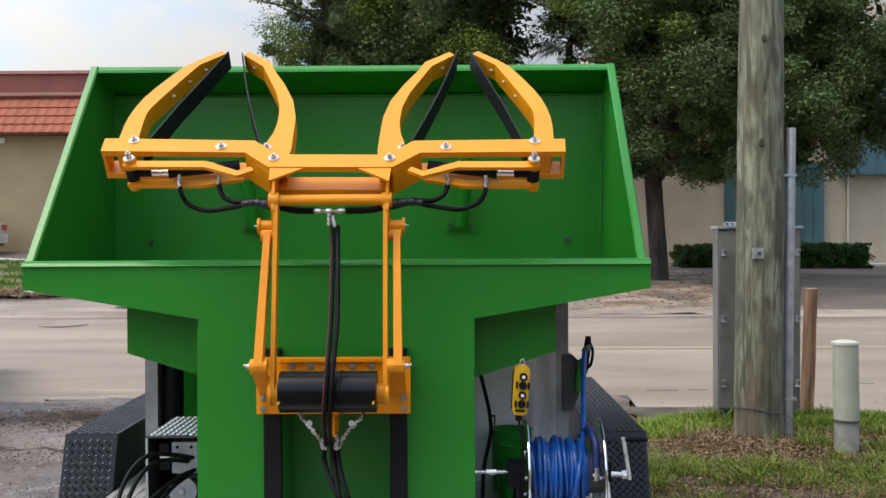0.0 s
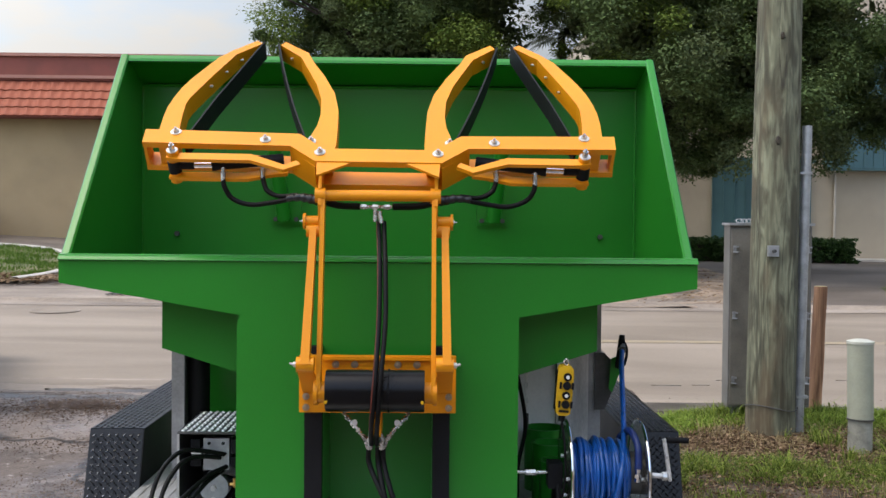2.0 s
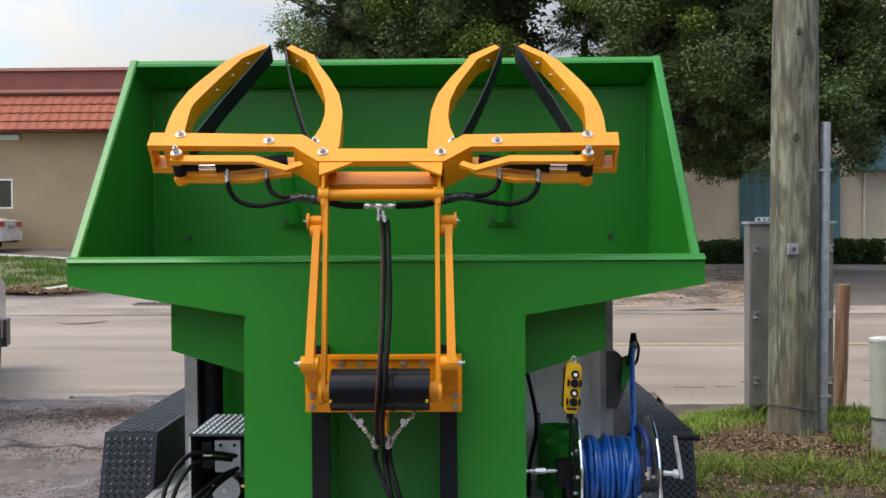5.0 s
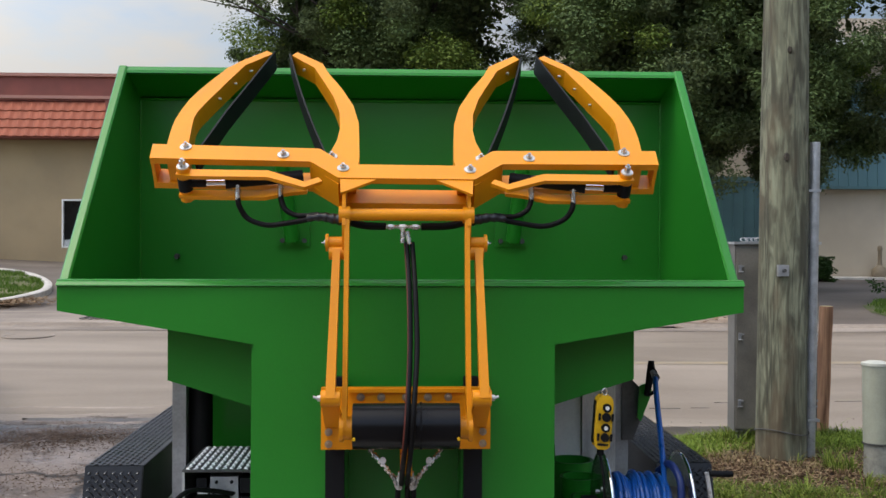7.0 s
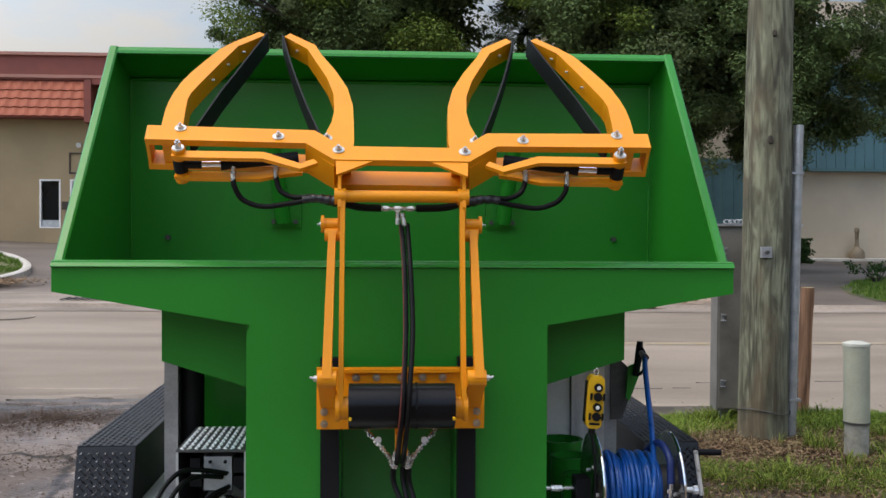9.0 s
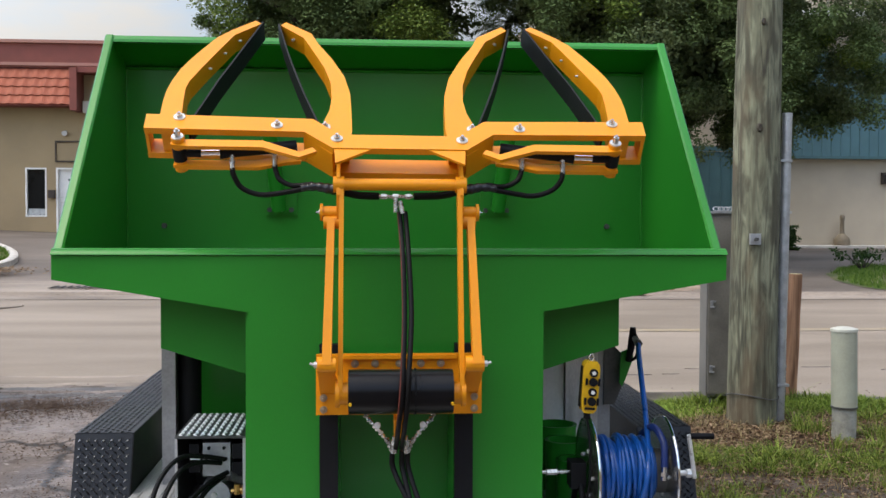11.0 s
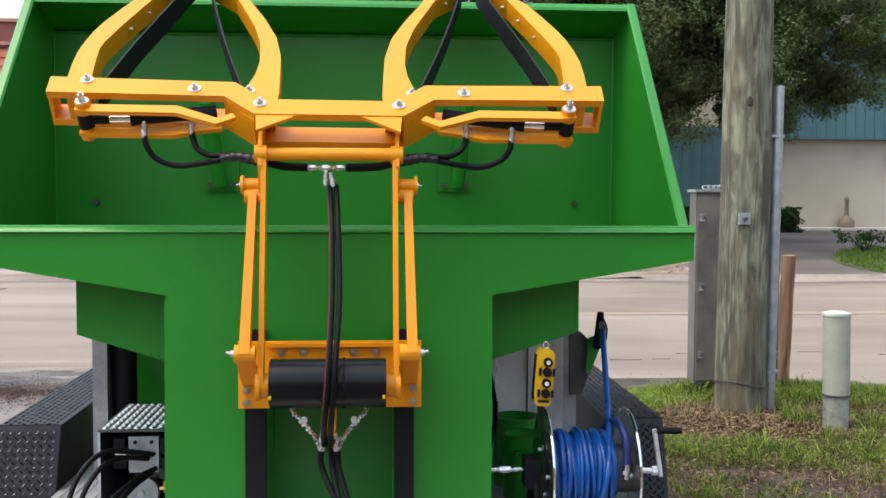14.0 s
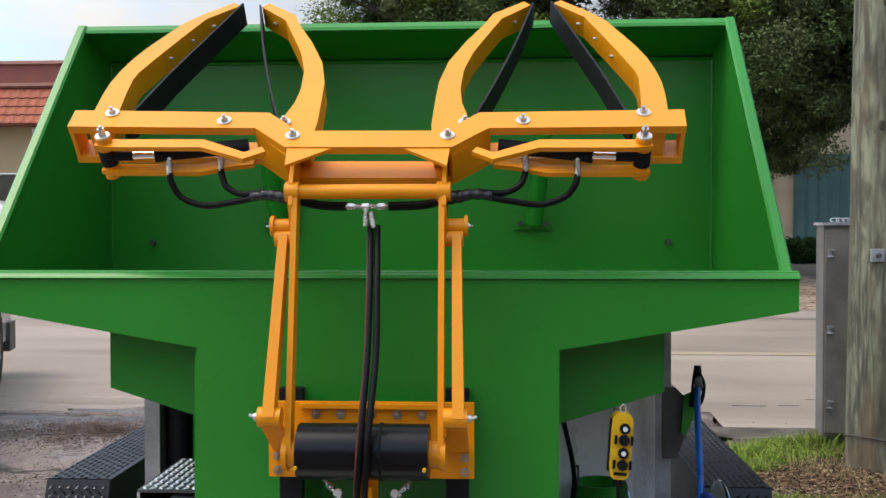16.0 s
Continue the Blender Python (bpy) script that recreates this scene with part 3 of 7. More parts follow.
def tread(o, ex, ey, pitch, size=0.0165, ratio=0.40, way=0, shift=0.0):
    """Lugs over the rectangle from o along ex and ey, all turned one way or by turns."""
    bm = BM()
    o, ex, ey = Vector(o), Vector(ex), Vector(ey)
    X, Y = ex.normalized(), ey.normalized()
    n = X.cross(Y)
    for i in range(int(ex.length / pitch - shift)):
        for j in range(int(ey.length / pitch - shift)):
            c = o + X * (i + 0.5 + shift) * pitch + Y * (j + 0.5 + shift) * pitch + n * 0.0008
            s = way or (1 if (i + j) % 2 else -1)
            lug(bm, c, (X * 0.71 + Y * 0.71 * s) * size, (X * 0.71 - Y * 0.71 * s) * size * ratio, n)
    return bm


FY, FT = 4.90, 0.63    # front and top of the fenders
for sx in (-1, 1):
    xo, xi = sx * 1.37, sx * 1.125
    bm = BM()
    prof = [(FY - 0.17, 0.12), (FY, FT), (6.75, FT), (6.92, 0.12)]
    inner = [(FY - 0.155, 0.12), (FY + 0.012, FT - 0.014), (6.74, FT - 0.014), (6.905, 0.12)]
    for a, b in ((0, 1), (1, 2), (2, 3)):
        poly(bm, [(xo, *prof[a]), (xi, *prof[a]), (xi, *prof[b]), (xo, *prof[b])], Vector((0, inner[a][0] - prof[a][0], inner[a][1] - prof[a][1])) if a != 1 else (0, 0, -0.012))
    fender = part("fender", bm, TREAD, trailer, "black tread-plate fender, scuffed")
    bm = BM()
    poly(bm, [(xi, *p) for p in prof], (-sx * 0.006, 0, 0))
    part("inner_skirt", bm, BLACK, fender)
    x0 = min(xo, xi)
    # left fender: lugs of one slant get the bright copy, painting in sky glints
    for way, shift, paint in ((1, 0.0, GLINTLUG if sx < 0 else TREADLUG), (-1, 0.5, TREADLUG)):
        bm = tread((x0 + 0.003, FY - 0.166, 0.13), (0.240, 0, 0), (0, 0.159, 0.49), 0.0342, 0.0155, 0.32, way, shift)
        part("front_tread", bm, paint, fender)["kind"] = "stuff"
    bm = tread((x0 + 0.004, FY + 0.006, FT), (0.240, 0, 0), (0, 1.8, 0), 0.0255, 0.0105, 0.34)
    part("top_tread", bm, TREADLUG, fender)["kind"] = "stuff"
    for wy in (5.42, 6.2):
        bm = BM()
        cyl(bm, (sx * 1.15, wy, 0.29), (sx * 1.335, wy, 0.29), 0.29, 32)
        tyre = part("wheel", bm, TYRE, trailer, smooth=True, bevel=0.02)
        bm = BM()
        cyl(bm, (sx * 1.330, wy, 0.29), (sx * 1.341, wy, 0.29), 0.17, 24)
        part("rim", bm, STEEL, tyre, smooth=True)
    # uprights that carry the hopper
    bm = BM()
    px = sx * 0.985
    box(bm, px - 0.03, px + 0.03, 4.98, 5.06, DECK, 1.30)
    part("upright", bm, GREYSTEEL, trailer, "plain grey steel upright", bevel=0.006)
    bm = BM()
    cyl(bm, (sx * 0.906, 5.07, DECK), (sx * 0.906, 5.07, 1.12), 0.052, 20)
    part("support_tube", bm, BLACK, trailer, smooth=True)

# ---- the hopper ----
hopper = thing("hopper", (0, 4.6, DECK), "large bright green steel sand hopper with open front", "hopper")
W, RIM, HB = 1.22, 1.465, 0.02
bm = BM()
poly(bm, [(-W, 4.08, RIM), (-W, 4.08, 1.357), (-0.528, 4.08, 1.238), (-0.538, 4.08, 1.20), (-0.543, 4.08, DECK), (-0.205, 4.08, DECK), (-0.205, 4.08, 0.93), (0.213, 4.08, 0.93), (0.213, 4.08, DECK), (0.545, 4.08, DECK), (0.545, 4.08, 1.237), (W + 0.012, 4.08, 1.352), (W + 0.012, 4.08, RIM)], (0, 0.022, 0))
front = part("front_plate", bm, GREEN, hopper, "smooth green T-shaped front plate", bevel=0.004)
bm = BM()
poly(bm, [(-W, y, z) for y, z in ((4.066, RIM - 0.018), (4.0695, RIM - 0.012), (4.084, RIM + 0.002), (4.092, RIM + 0.004), (4.118, RIM + 0.004), (4.118, RIM - 0.012), (4.079, RIM - 0.022))], (2 * W + 0.012, 0, 0))
part("front_rim", bm, GREEN, hopper, "bright worn rim of the opening", smooth=True)
# recess added so the plate between the rails falls into shade
bm = BM()
box(bm, -0.22, 0.228, 4.34, 4.352, DECK, 0.96)
part("shade_recess_panel", bm, GREEN, hopper, "green panel set back between the guide rails to darken it")
for x in (-0.217, 0.213):
    bm = BM()
    box(bm, x, x + 0.012, 4.1025, 4.34, DECK, 0.96)
    part("shade_recess_side", bm, GREEN, hopper)
for sx in (-1, 1):
    bm = BM()
    poly(bm, [(sx * W, y, z) for y, z in ((4.119, RIM), (4.885, 2.35), (5.16, 2.27), (5.16, 1.335), (4.1025, 1.362))], (-sx * 0.024, 0, 0))
    part("side_wall", bm, GREEN, hopper, bevel=0.004)
    bm = BM()
    e0, e1, en = Vector((0, 4.112, RIM - 0.006)), Vector((0, 4.878, 2.352)), Vector((0, -0.757, 0.655))
    for q0, q1 in ((e0, e1),):
        prf = [(W + 0.002, -0.006), (W + 0.002, 0.004), (W - 0.004, 0.010), (W - 0.028, 0.010), (W - 0.035, 0.004), (W - 0.035, -0.006)]
        A = [bm.verts.new(q0 + en * o_ + Vector((sx * xx, 0, 0))) for xx, o_ in prf]
        B = [bm.verts.new(q1 + en * o_ + Vector((sx * xx, 0, 0))) for xx, o_ in prf]
        bm.faces.new(A)
        bm.faces.new(B[::-1])
        for i in range(6):
            bm.faces.new((A[i], A[(i + 1) % 6], B[(i + 1) % 6], B[i]))
    part("side_rim", bm, GREEN, hopper, "bright rounded rim of the opening", smooth=True)
    bm = BM()
    cx = 0.545 if sx > 0 else -0.542
    poly(bm, [(cx, 4.1025, 1.237), (cx, 4.1025, DECK), (cx, 4.75, DECK), (cx, 4.75, 1.1)], (-sx * 0.012, 0, 0))
    part("column_side", bm, GREEN, hopper)
    # lower wing of the body, set back behind the front plate
    bm = BM()
    poly(bm, [(sx * 0.52, 4.31, 1.34), (sx * 0.885, 4.31, 1.34), (sx * 0.885, 4.31, 1.08), (sx * 0.52, 4.31, 0.965)], (0, 0.75, 0))
    part("body_wing", bm, GREEN, hopper, bevel=0.005)
    bm = BM()
    cyl(bm, (sx * 0.503, 5.085, 1.612), (sx * 0.535, 4.960, 1.95), 0.034, 20)
    box(bm, sx * 0.503 - 0.012, sx * 0.503 + 0.012, 5.09, 5.126, 1.60, 1.66)
    part("vibrator_stub", bm, GREEN, hopper, smooth=True)
    bm = BM()
    box(bm, sx * 0.50 - 0.075, sx * 0.50 + 0.075, 5.125, 5.137, 1.585, 1.74)
    foot = part("mounting_plate", bm, GREEN, hopper, bevel=0.003)
    for bx in (-0.05, 0.05):
        bm = BM()
        cyl(bm, (sx * 0.50 + bx, 5.125, 1.610), (sx * 0.50 + bx, 5.112, 1.610), 0.012, 6)
        part("bolt", bm, DARKSTEEL, foot)
    bm = BM()
    cyl(bm, (sx * 1.028, 5.137, 1.536), (sx * 1.028, 5.12, 1.536), 0.013, 6)
    part("bolt", bm, DARKSTEEL, hopper)
bm = BM()
box(bm, -W + 0.021, W - 0.021, 5.138, 5.16, 1.335, 2.255)
part("back_wall", bm, GREEN, hopper, bevel=0.003)
bm = BM()
poly(bm, [(-W + 0.021, y, z) for y, z in ((4.885, 2.35), (5.16, 2.27), (5.16, 2.256), (4.89, 2.334))], (2 * W - 0.042, 0, 0))
part("hood", bm, GREEN, hopper)
bm = BM()
poly(bm, [(-W + 0.021, y, z) for y, z in ((4.858, 2.326), (4.862, 2.338), (4.880, 2.356), (4.91, 2.350), (4.9, 2.325))], (2 * W - 0.042, 0, 0))
part("top_rim", bm, GREEN, hopper, bevel=0.002)
bm = BM()
cyl(bm, (-W + 0.024, 5.134, 2.252), (W - 0.024, 5.134, 2.252), 0.007, 8)
part("weld_seam", bm, GREEN, hopper, smooth=True)
for sx in (-1, 1):
    bm = BM()
    cyl(bm, (sx * (W - 0.026), 5.134, 1.36), (sx * (W - 0.026), 5.134, 2.245), 0.006, 8)
    part("weld_seam", bm, GREEN, hopper, smooth=True)
bm = BM()
poly(bm, [(-W + 0.021, y, z) for y, z in ((4.103, 1.375), (5.137, 1.35), (5.137, 1.335), (4.103, 1.362))], (2 * W - 0.042, 0, 0))
part("hopper_floor", bm, GREEN, hopper)
bm = BM()
box(bm, -1.0, 0.54, 5.22, 5.60, DECK, 1.14)
part("rear_body", bm, GREEN, hopper, bevel=0.004)
# unseen cover added to keep sky light out of the space below
bm = BM()
poly(bm, [(-1.0, 5.161, 1.338), (-1.0, 5.60, 1.15), (-1.0, 5.60, 1.138), (-1.0, 5.161, 1.325)], (2.0, 0, 0))
part("rear_light_cover", bm, GREEN, hopper)
# ---- the bag gripper ----
gripper = thing("bag_gripper", (0, 3.95, 0.9), "orange hydraulic bag gripper with two claw pairs on the hopper", "gripper")
UP, NO, G0, GX = Vector((0, 0.788, 0.616)), Vector((0, -0.616, 0.788)), Vector((0, 4.02, 1.931)), 0.010


def G(x, v, off=0.0):
    """A point of the tilted gripper: across, up along its plane, out of it."""
    return Vector((x + GX, 0, -0.006 - 0.007 * x)) + Vector((0, G0.y, G0.z)) + UP * v + NO * off


TOPE = [(-0.885, 0.019), (-0.304, 0.004), (-0.208, -0.092), (0.208, -0.092), (0.304, 0.004), (0.885, 0.019)]
BOTE = [(0.88, -0.069), (0.331, -0.078), (0.231, -0.174), (-0.231, -0.174), (-0.331, -0.078), (-0.88, -0.069)]
bm = BM()
poly(bm, [G(x, v) for x, v in TOPE + BOTE], NO * -0.024)
front_frame = part("front_frame", bm, ORANGE, gripper, bevel=0.003)
bm = BM()
poly(bm, [G(x, v, -0.104) for x, v in TOPE + BOTE], NO * -0.022)
back_frame = part("back_frame", bm, ORANGE, gripper, bevel=0.003)
OUT1 = [(-0.825, -0.06), (-0.843, 0.02), (-0.847, 0.06), (-0.850, 0.15), (-0.848, 0.22), (-0.838, 0.29), (-0.82, 0.37), (-0.795, 0.44), (-0.76, 0.52), (-0.71, 0.625), (-0.658, 0.69), (-0.57, 0.775)]
IN1 = [(-0.543, 0.752), (-0.643, 0.65), (-0.70, 0.50), (-0.747, 0.37), (-0.775, 0.285), (-0.782, 0.24), (-0.778, 0.15), (-0.772, 0.07), (-0.75, -0.06)]
OUT2 = [(-0.445, 0.768), (-0.337, 0.675), (-0.31, 0.60), (-0.25, 0.475), (-0.20, 0.345), (-0.176, 0.22), (-0.170, 0.10), (-0.166, -0.02), (-0.175, -0.12)]
IN2 = [(-0.29, -0.09), (-0.272, -0.01), (-0.265, 0.04), (-0.25, 0.10), (-0.243, 0.18), (-0.25, 0.295), (-0.278, 0.41), (-0.312, 0.50), (-0.366, 0.638), (-0.465, 0.74)]


def washer_bolt(p, n, r, parent, h=0.014, zinc=None):
    bm = BM()
    cyl(bm, p, p + n * 0.004, r, 20)
    w = part("washer", bm, zinc or STEEL, parent, smooth=True)
    bm = BM()
    cyl(bm, p + n * 0.004, p + n * h, r * 0.54, 6)
    cyl(bm, p + n * h, p + n * (h + 0.008), r * 0.26, 10)
    part("nut", bm, zinc or FITTING, w)


for sx in (-1, 1):
    m = lambda P: [(-sx * x, v) for x, v in P]
    bm = BM()
    poly(bm, [G(x, v, -0.026) for x, v in m(OUT1 + IN1)], NO * -0.076)
    outer = part("claw", bm, ORANGE, gripper, "curved orange outer claw", bevel=0.004)
    bm = BM()
    poly(bm, [G(x, v, -0.026) for x, v in m(OUT2 + IN2[:])], NO * -0.076)
    inner = part("claw", bm, ORANGE, gripper, "curved orange inner claw", bevel=0.004)
    # small fixing screws along the inner faces
    for (x, v) in ((-0.628, 0.665), (-0.678, 0.56), (-0.722, 0.44), (-0.773, 0.075)):
        bm = BM()
        cyl(bm, G(-sx * (x - 0.006), v, -0.06), G(-sx * (x + 0.010), v, -0.06), 0.0045, 8)
        part("screw", bm, STEEL, outer)
    bm = BM()
    cyl(bm, G(-sx * -0.418, 0.678, -0.06), G(-sx * -0.40, 0.690, -0.06), 0.006, 8)
    part("screw", bm, STEEL, inner)
    # rubber pads from tip to root
    bm = BM()
    P = [G(-sx * x, v, -0.022) for x, v in ((-0.541, 0.762), (-0.605, 0.53), (-0.672, 0.29), (-0.742, -0.01))]
    off = NO * -0.082
    for a, b in zip(P, P[1:]):
        poly(bm, [a, b, b + Vector((sx * -0.007, 0, 0)), a + Vector((sx * -0.007, 0, 0))], off)
    bmesh.ops.remove_doubles(bm, verts=bm.verts[:], dist=0.0005)
    part("rubber_pad", bm, RUBBER, gripper, "black rubber gripping strip")
    bm = BM()
    P = smooth_path([G(-sx * x, v, -0.022) for x, v in ((-0.470, 0.748), (-0.412, 0.48), (-0.345, 0.22), (-0.276, -0.01))], 6)
    for a, b in zip(P, P[1:]):
        poly(bm, [a, b, b + Vector((sx * 0.007, 0, 0)), a + Vector((sx * 0.007, 0, 0))], off)
    bmesh.ops.remove_doubles(bm, verts=bm.verts[:], dist=0.0005)
    part("rubber_pad", bm, RUBBER, gripper, "black rubber gripping strip")
    # end plate joining front and back frames
    bm = BM()
    poly(bm, [G(-sx * x, v, -0.024) for x, v in ((-0.884, 0.016), (-0.872, 0.016), (-0.868, -0.068), (-0.879, -0.068))], NO * -0.080)
    part("end_plate", bm, ORANGE, gripper, bevel=0.002)
    # swing arms, before and behind the cylinder
    ARM = [(-0.775, -0.100), (-0.735, -0.118), (-0.472, -0.118), (-0.345, -0.182), (-0.300, -0.155), (-0.285, -0.178), (-0.343, -0.215), (-0.471, -0.158), (-0.735, -0.158), (-0.780, -0.150)]
    REAR = [(-0.775, -0.100), (-0.735, -0.116), (-0.50, -0.116), (-0.41, -0.085), (-0.345, -0.075), (-0.345, -0.115), (-0.40, -0.125), (-0.49, -0.156), (-0.735, -0.156), (-0.780, -0.148)]
    for off0, line in ((-0.012, ARM), (-0.098, REAR)):
        bm = BM()
        poly(bm, [G(-sx * x, v, off0) for x, v in line], NO * -0.014)
        part("swing_arm", bm, ORANGE, gripper, bevel=0.002)
    bm = BM()
    cyl(bm, G(-sx * -0.757, -0.128, 0.004), G(-sx * -0.757, -0.128, -0.130), 0.0225, 20)
    boss = part("pivot_boss", bm, ORANGE, gripper, smooth=True)
    washer_bolt(G(-sx * -0.757, -0.128, 0.004), NO, 0.0205, boss, 0.026)
    bm = BM()
    cyl(bm, G(-sx * -0.757, -0.128, -0.038), G(-sx * -0.757, -0.128, -0.088), 0.0240, 16)
    cyl(bm, G(-sx * -0.757, -0.128, -0.062), G(-sx * -0.684, -0.126, -0.062), 0.0150, 12)
    part("clevis", bm, BLACK, gripper, smooth=True)
    bm = BM()
    cyl(bm, G(-sx * -0.69, -0.126, -0.062), G(-sx * -0.610, -0.122, -0.062), 0.0122, 16)
    part("piston_rod", bm, CHROME, gripper, smooth=True)
    bm = BM()
    cyl(bm, G(-sx * -0.617, -0.122, -0.062), G(-sx * -0.36, -0.075, -0.062), 0.0205, 20)
    cyl(bm, G(-sx * -0.622, -0.1235, -0.062), G(-sx * -0.602, -0.1185, -0.062), 0.0225, 20)
    barrel = part("cylinder_barrel", bm, BLACK, gripper, "black hydraulic cylinder", smooth=True)
    if sx > 0:
        bm = BM()
        box(bm, -0.035, 0.035, -0.0215, -0.0203, 0.002, 0.012, Matrix.Translation(G(0.50, -0.099, -0.062)) @ Matrix.Rotation(radians(-8), 4, "Y"))
        part("label_bar", bm, WHITEPL, barrel)
    # hydraulic fittings and hoses to the taped bundle
    f1, f2 = G(-sx * -0.578, -0.125, -0.058), G(-sx * -0.434, -0.104, -0.058)
    dn = Vector((0, -0.05, -1)).normalized()
    for f in (f1, f2):
        bm = BM()
        cyl(bm, f, f + dn * 0.026, 0.0065, 8)
        cyl(bm, f + dn * 0.012, f + dn * 0.019, 0.0105, 6)
        cyl(bm, f + dn * 0.024, f + dn * 0.035, 0.0110, 6)
        cyl(bm, f + dn * 0.035, f + dn * 0.060, 0.0092, 12)
        part("fitting", bm, FITTING, barrel, smooth=True)
    e1, e2 = f1 + dn * 0.055, f2 + dn * 0.055
    k = Vector((sx * 0.30 + GX, 3.935, 1.692))
    bm = BM()
    tube(bm, [e1, e1 + Vector((sx * -0.006, 0, -0.028)), Vector((sx * 0.545 + GX, 3.965, 1.682)), Vector((sx * 0.48 + GX, 3.965, 1.660)), Vector((sx * 0.40 + GX, 3.955, 1.668)), k + Vector((0, 0, -0.006))], 0.0094)
    part("hose", bm, HOSE, gripper, smooth=True)
    bm = BM()
    tube(bm, [e2, e2 + Vector((sx * -0.004, 0, -0.02)), Vector((sx * 0.415 + GX, 3.965, 1.712)), Vector((sx * 0.37 + GX, 3.955, 1.692)), k + Vector((0, 0, 0.004))], 0.0094)
    part("hose", bm, HOSE, gripper, smooth=True)
    bm = BM()
    tube(bm, [Vector((sx * 0.34 + GX, 3.940, 1.683)), Vector((sx * 0.29 + GX, 3.935, 1.688)), Vector((sx * 0.25 + GX, 3.930, 1.682)), Vector((sx * 0.215 + GX, 3.930, 1.678))],
         lambda t: 0.012 + 0.009 * t + 0.0016 * math.sin(t * 31))
    part("taped_joint", bm, TAPE, gripper, "hoses bound with black tape", smooth=True)
    bm = BM()
    tube(bm, [Vector((sx * 0.22 + GX, 3.935, 1.678)), Vector((sx * 0.15 + GX, 3.955, 1.66)), Vector((sx * 0.06, 3.950, 1.656))], 0.013)
    part("hose", bm, HOSE, gripper, smooth=True)
    # bolts on the front frame
    for x, v in ((-0.768, 0.000), (-0.427, -0.042), (-0.217, -0.119)):
        washer_bolt(G(-sx * x, v, 0.0), NO, 0.0205, front_frame)
    washer_bolt(G(-sx * -0.262, -0.012, -0.024), NO, 0.0195, inner)
    # plates from the frames down to the crossbar
    x = sx * 0.205
    bm = BM()
    poly(bm, [G(x, -0.15, -0.024), G(x, -0.11, -0.125), Vector((x + GX, 3.965, 1.63)), Vector((x + GX, 3.865, 1.655)), Vector((x + GX, 3.865, 1.72))], (sx * 0.012, 0, 0))
    part("side_plate", bm, ORANGE, gripper, bevel=0.002)
    bm = BM()
    poly(bm, [G(sx * 0.225, -0.175, -0.004), G(sx * 0.10, -0.175, -0.004), G(sx * 0.220, -0.245, -0.012)], NO * -0.010)
    part("gusset", bm, ORANGE, gripper)
    bm = BM()
    poly(bm, [G(sx * 0.335, -0.070, -0.024), G(sx * 0.232, -0.178, -0.024), G(sx * 0.222, -0.166, -0.024), G(sx * 0.325, -0.058, -0.024)], NO * -0.080)
    part("frame_block", bm, ORANGE, gripper, bevel=0.003)
    # upper bosses on the main arms
    bm = BM()
    cyl(bm, (sx * 0.215 + GX, 3.910, 1.60), (sx * 0.268 + GX, 3.910, 1.60), 0.021, 20)
    cyl(bm, (sx * 0.264 + GX, 3.910, 1.60), (sx * 0.274 + GX, 3.910, 1.60), 0.030, 20)
    cyl(bm, (sx * 0.208 + GX, 3.905, 1.566), (sx * 0.262 + GX, 3.905, 1.566), 0.024, 20)
    b2 = part("arm_boss", bm, ORANGE, gripper, smooth=True)
    washer_bolt(Vector((sx * 0.274 + GX, 3.910, 1.60)), Vector((sx, 0, 0)), 0.010, b2, 0.007)
    bm = BM()
    poly(bm, [(sx * 0.205 + GX, 3.865, 1.71), (sx * 0.205 + GX, 3.955, 1.63), (sx * 0.205 + GX, 3.940, 1.57), (sx * 0.205 + GX, 3.885, 1.57), (sx * 0.205 + GX, 3.855, 1.66)], (sx * 0.012, 0, 0))
    part("lug_plate", bm, ORANGE, gripper, bevel=0.002)
    # main arm and thin link
    a, b = Vector((sx * 0.250 + 0.014, 3.755, 1.10)), Vector((sx * 0.240 + 0.014, 3.910, 1.60))
    bm = BM()
    poly(bm, [a + Vector((-0.0155, -0.03, 0)), a + Vector((0.0155, -0.03, 0)), b + Vector((0.0125, -0.03, -0.02)), b + Vector((-0.0125, -0.03, -0.02))], (0, 0.05, 0.0))
    part("main_arm", bm, ORANGE, gripper, bevel=0.004)
    bm = BM()
    poly(bm, [(sx * 0.196 + 0.012, 3.76, 0.99), (sx * 0.196 + 0.012, 3.81, 0.99), (sx * 0.194 + 0.012, 3.910, 1.70), (sx * 0.194 + 0.012, 3.865, 1.70)], (sx * 0.016, 0, 0))
    part("link_bar", bm, ORANGE, gripper, bevel=0.003)
    # lower pivots on the base bracket
    bm = BM()
    cyl(bm, (sx * 0.215 + GX, 3.755, 1.095), (sx * 0.277 + GX, 3.755, 1.095), 0.027, 24)
    lowp = part("pivot_boss", bm, ORANGE, gripper, smooth=True)
    bm = BM()
    cyl(bm, (sx * 0.277 + GX, 3.755, 1.095), (sx * 0.289 + GX, 3.755, 1.095), 0.0105, 10)
    cyl(bm, (sx * 0.289 + GX, 3.755, 1.095), (sx * 0.302 + GX, 3.755, 1.10), 0.0045, 8)
    part("grease_nipple", bm, STEEL, lowp, smooth=True)
    bm = BM()
    poly(bm, [(sx * 0.276 + GX, 3.742, 1.085), (sx * 0.226 + GX, 3.742, 1.085), (sx * 0.206 + GX, 3.925, 0.968), (sx * 0.276 + GX, 3.925, 0.968)], (0, 0.010, 0.008))
    part("pivot_bracket", bm, ORANGE, gripper, bevel=0.002)
    bm = BM()
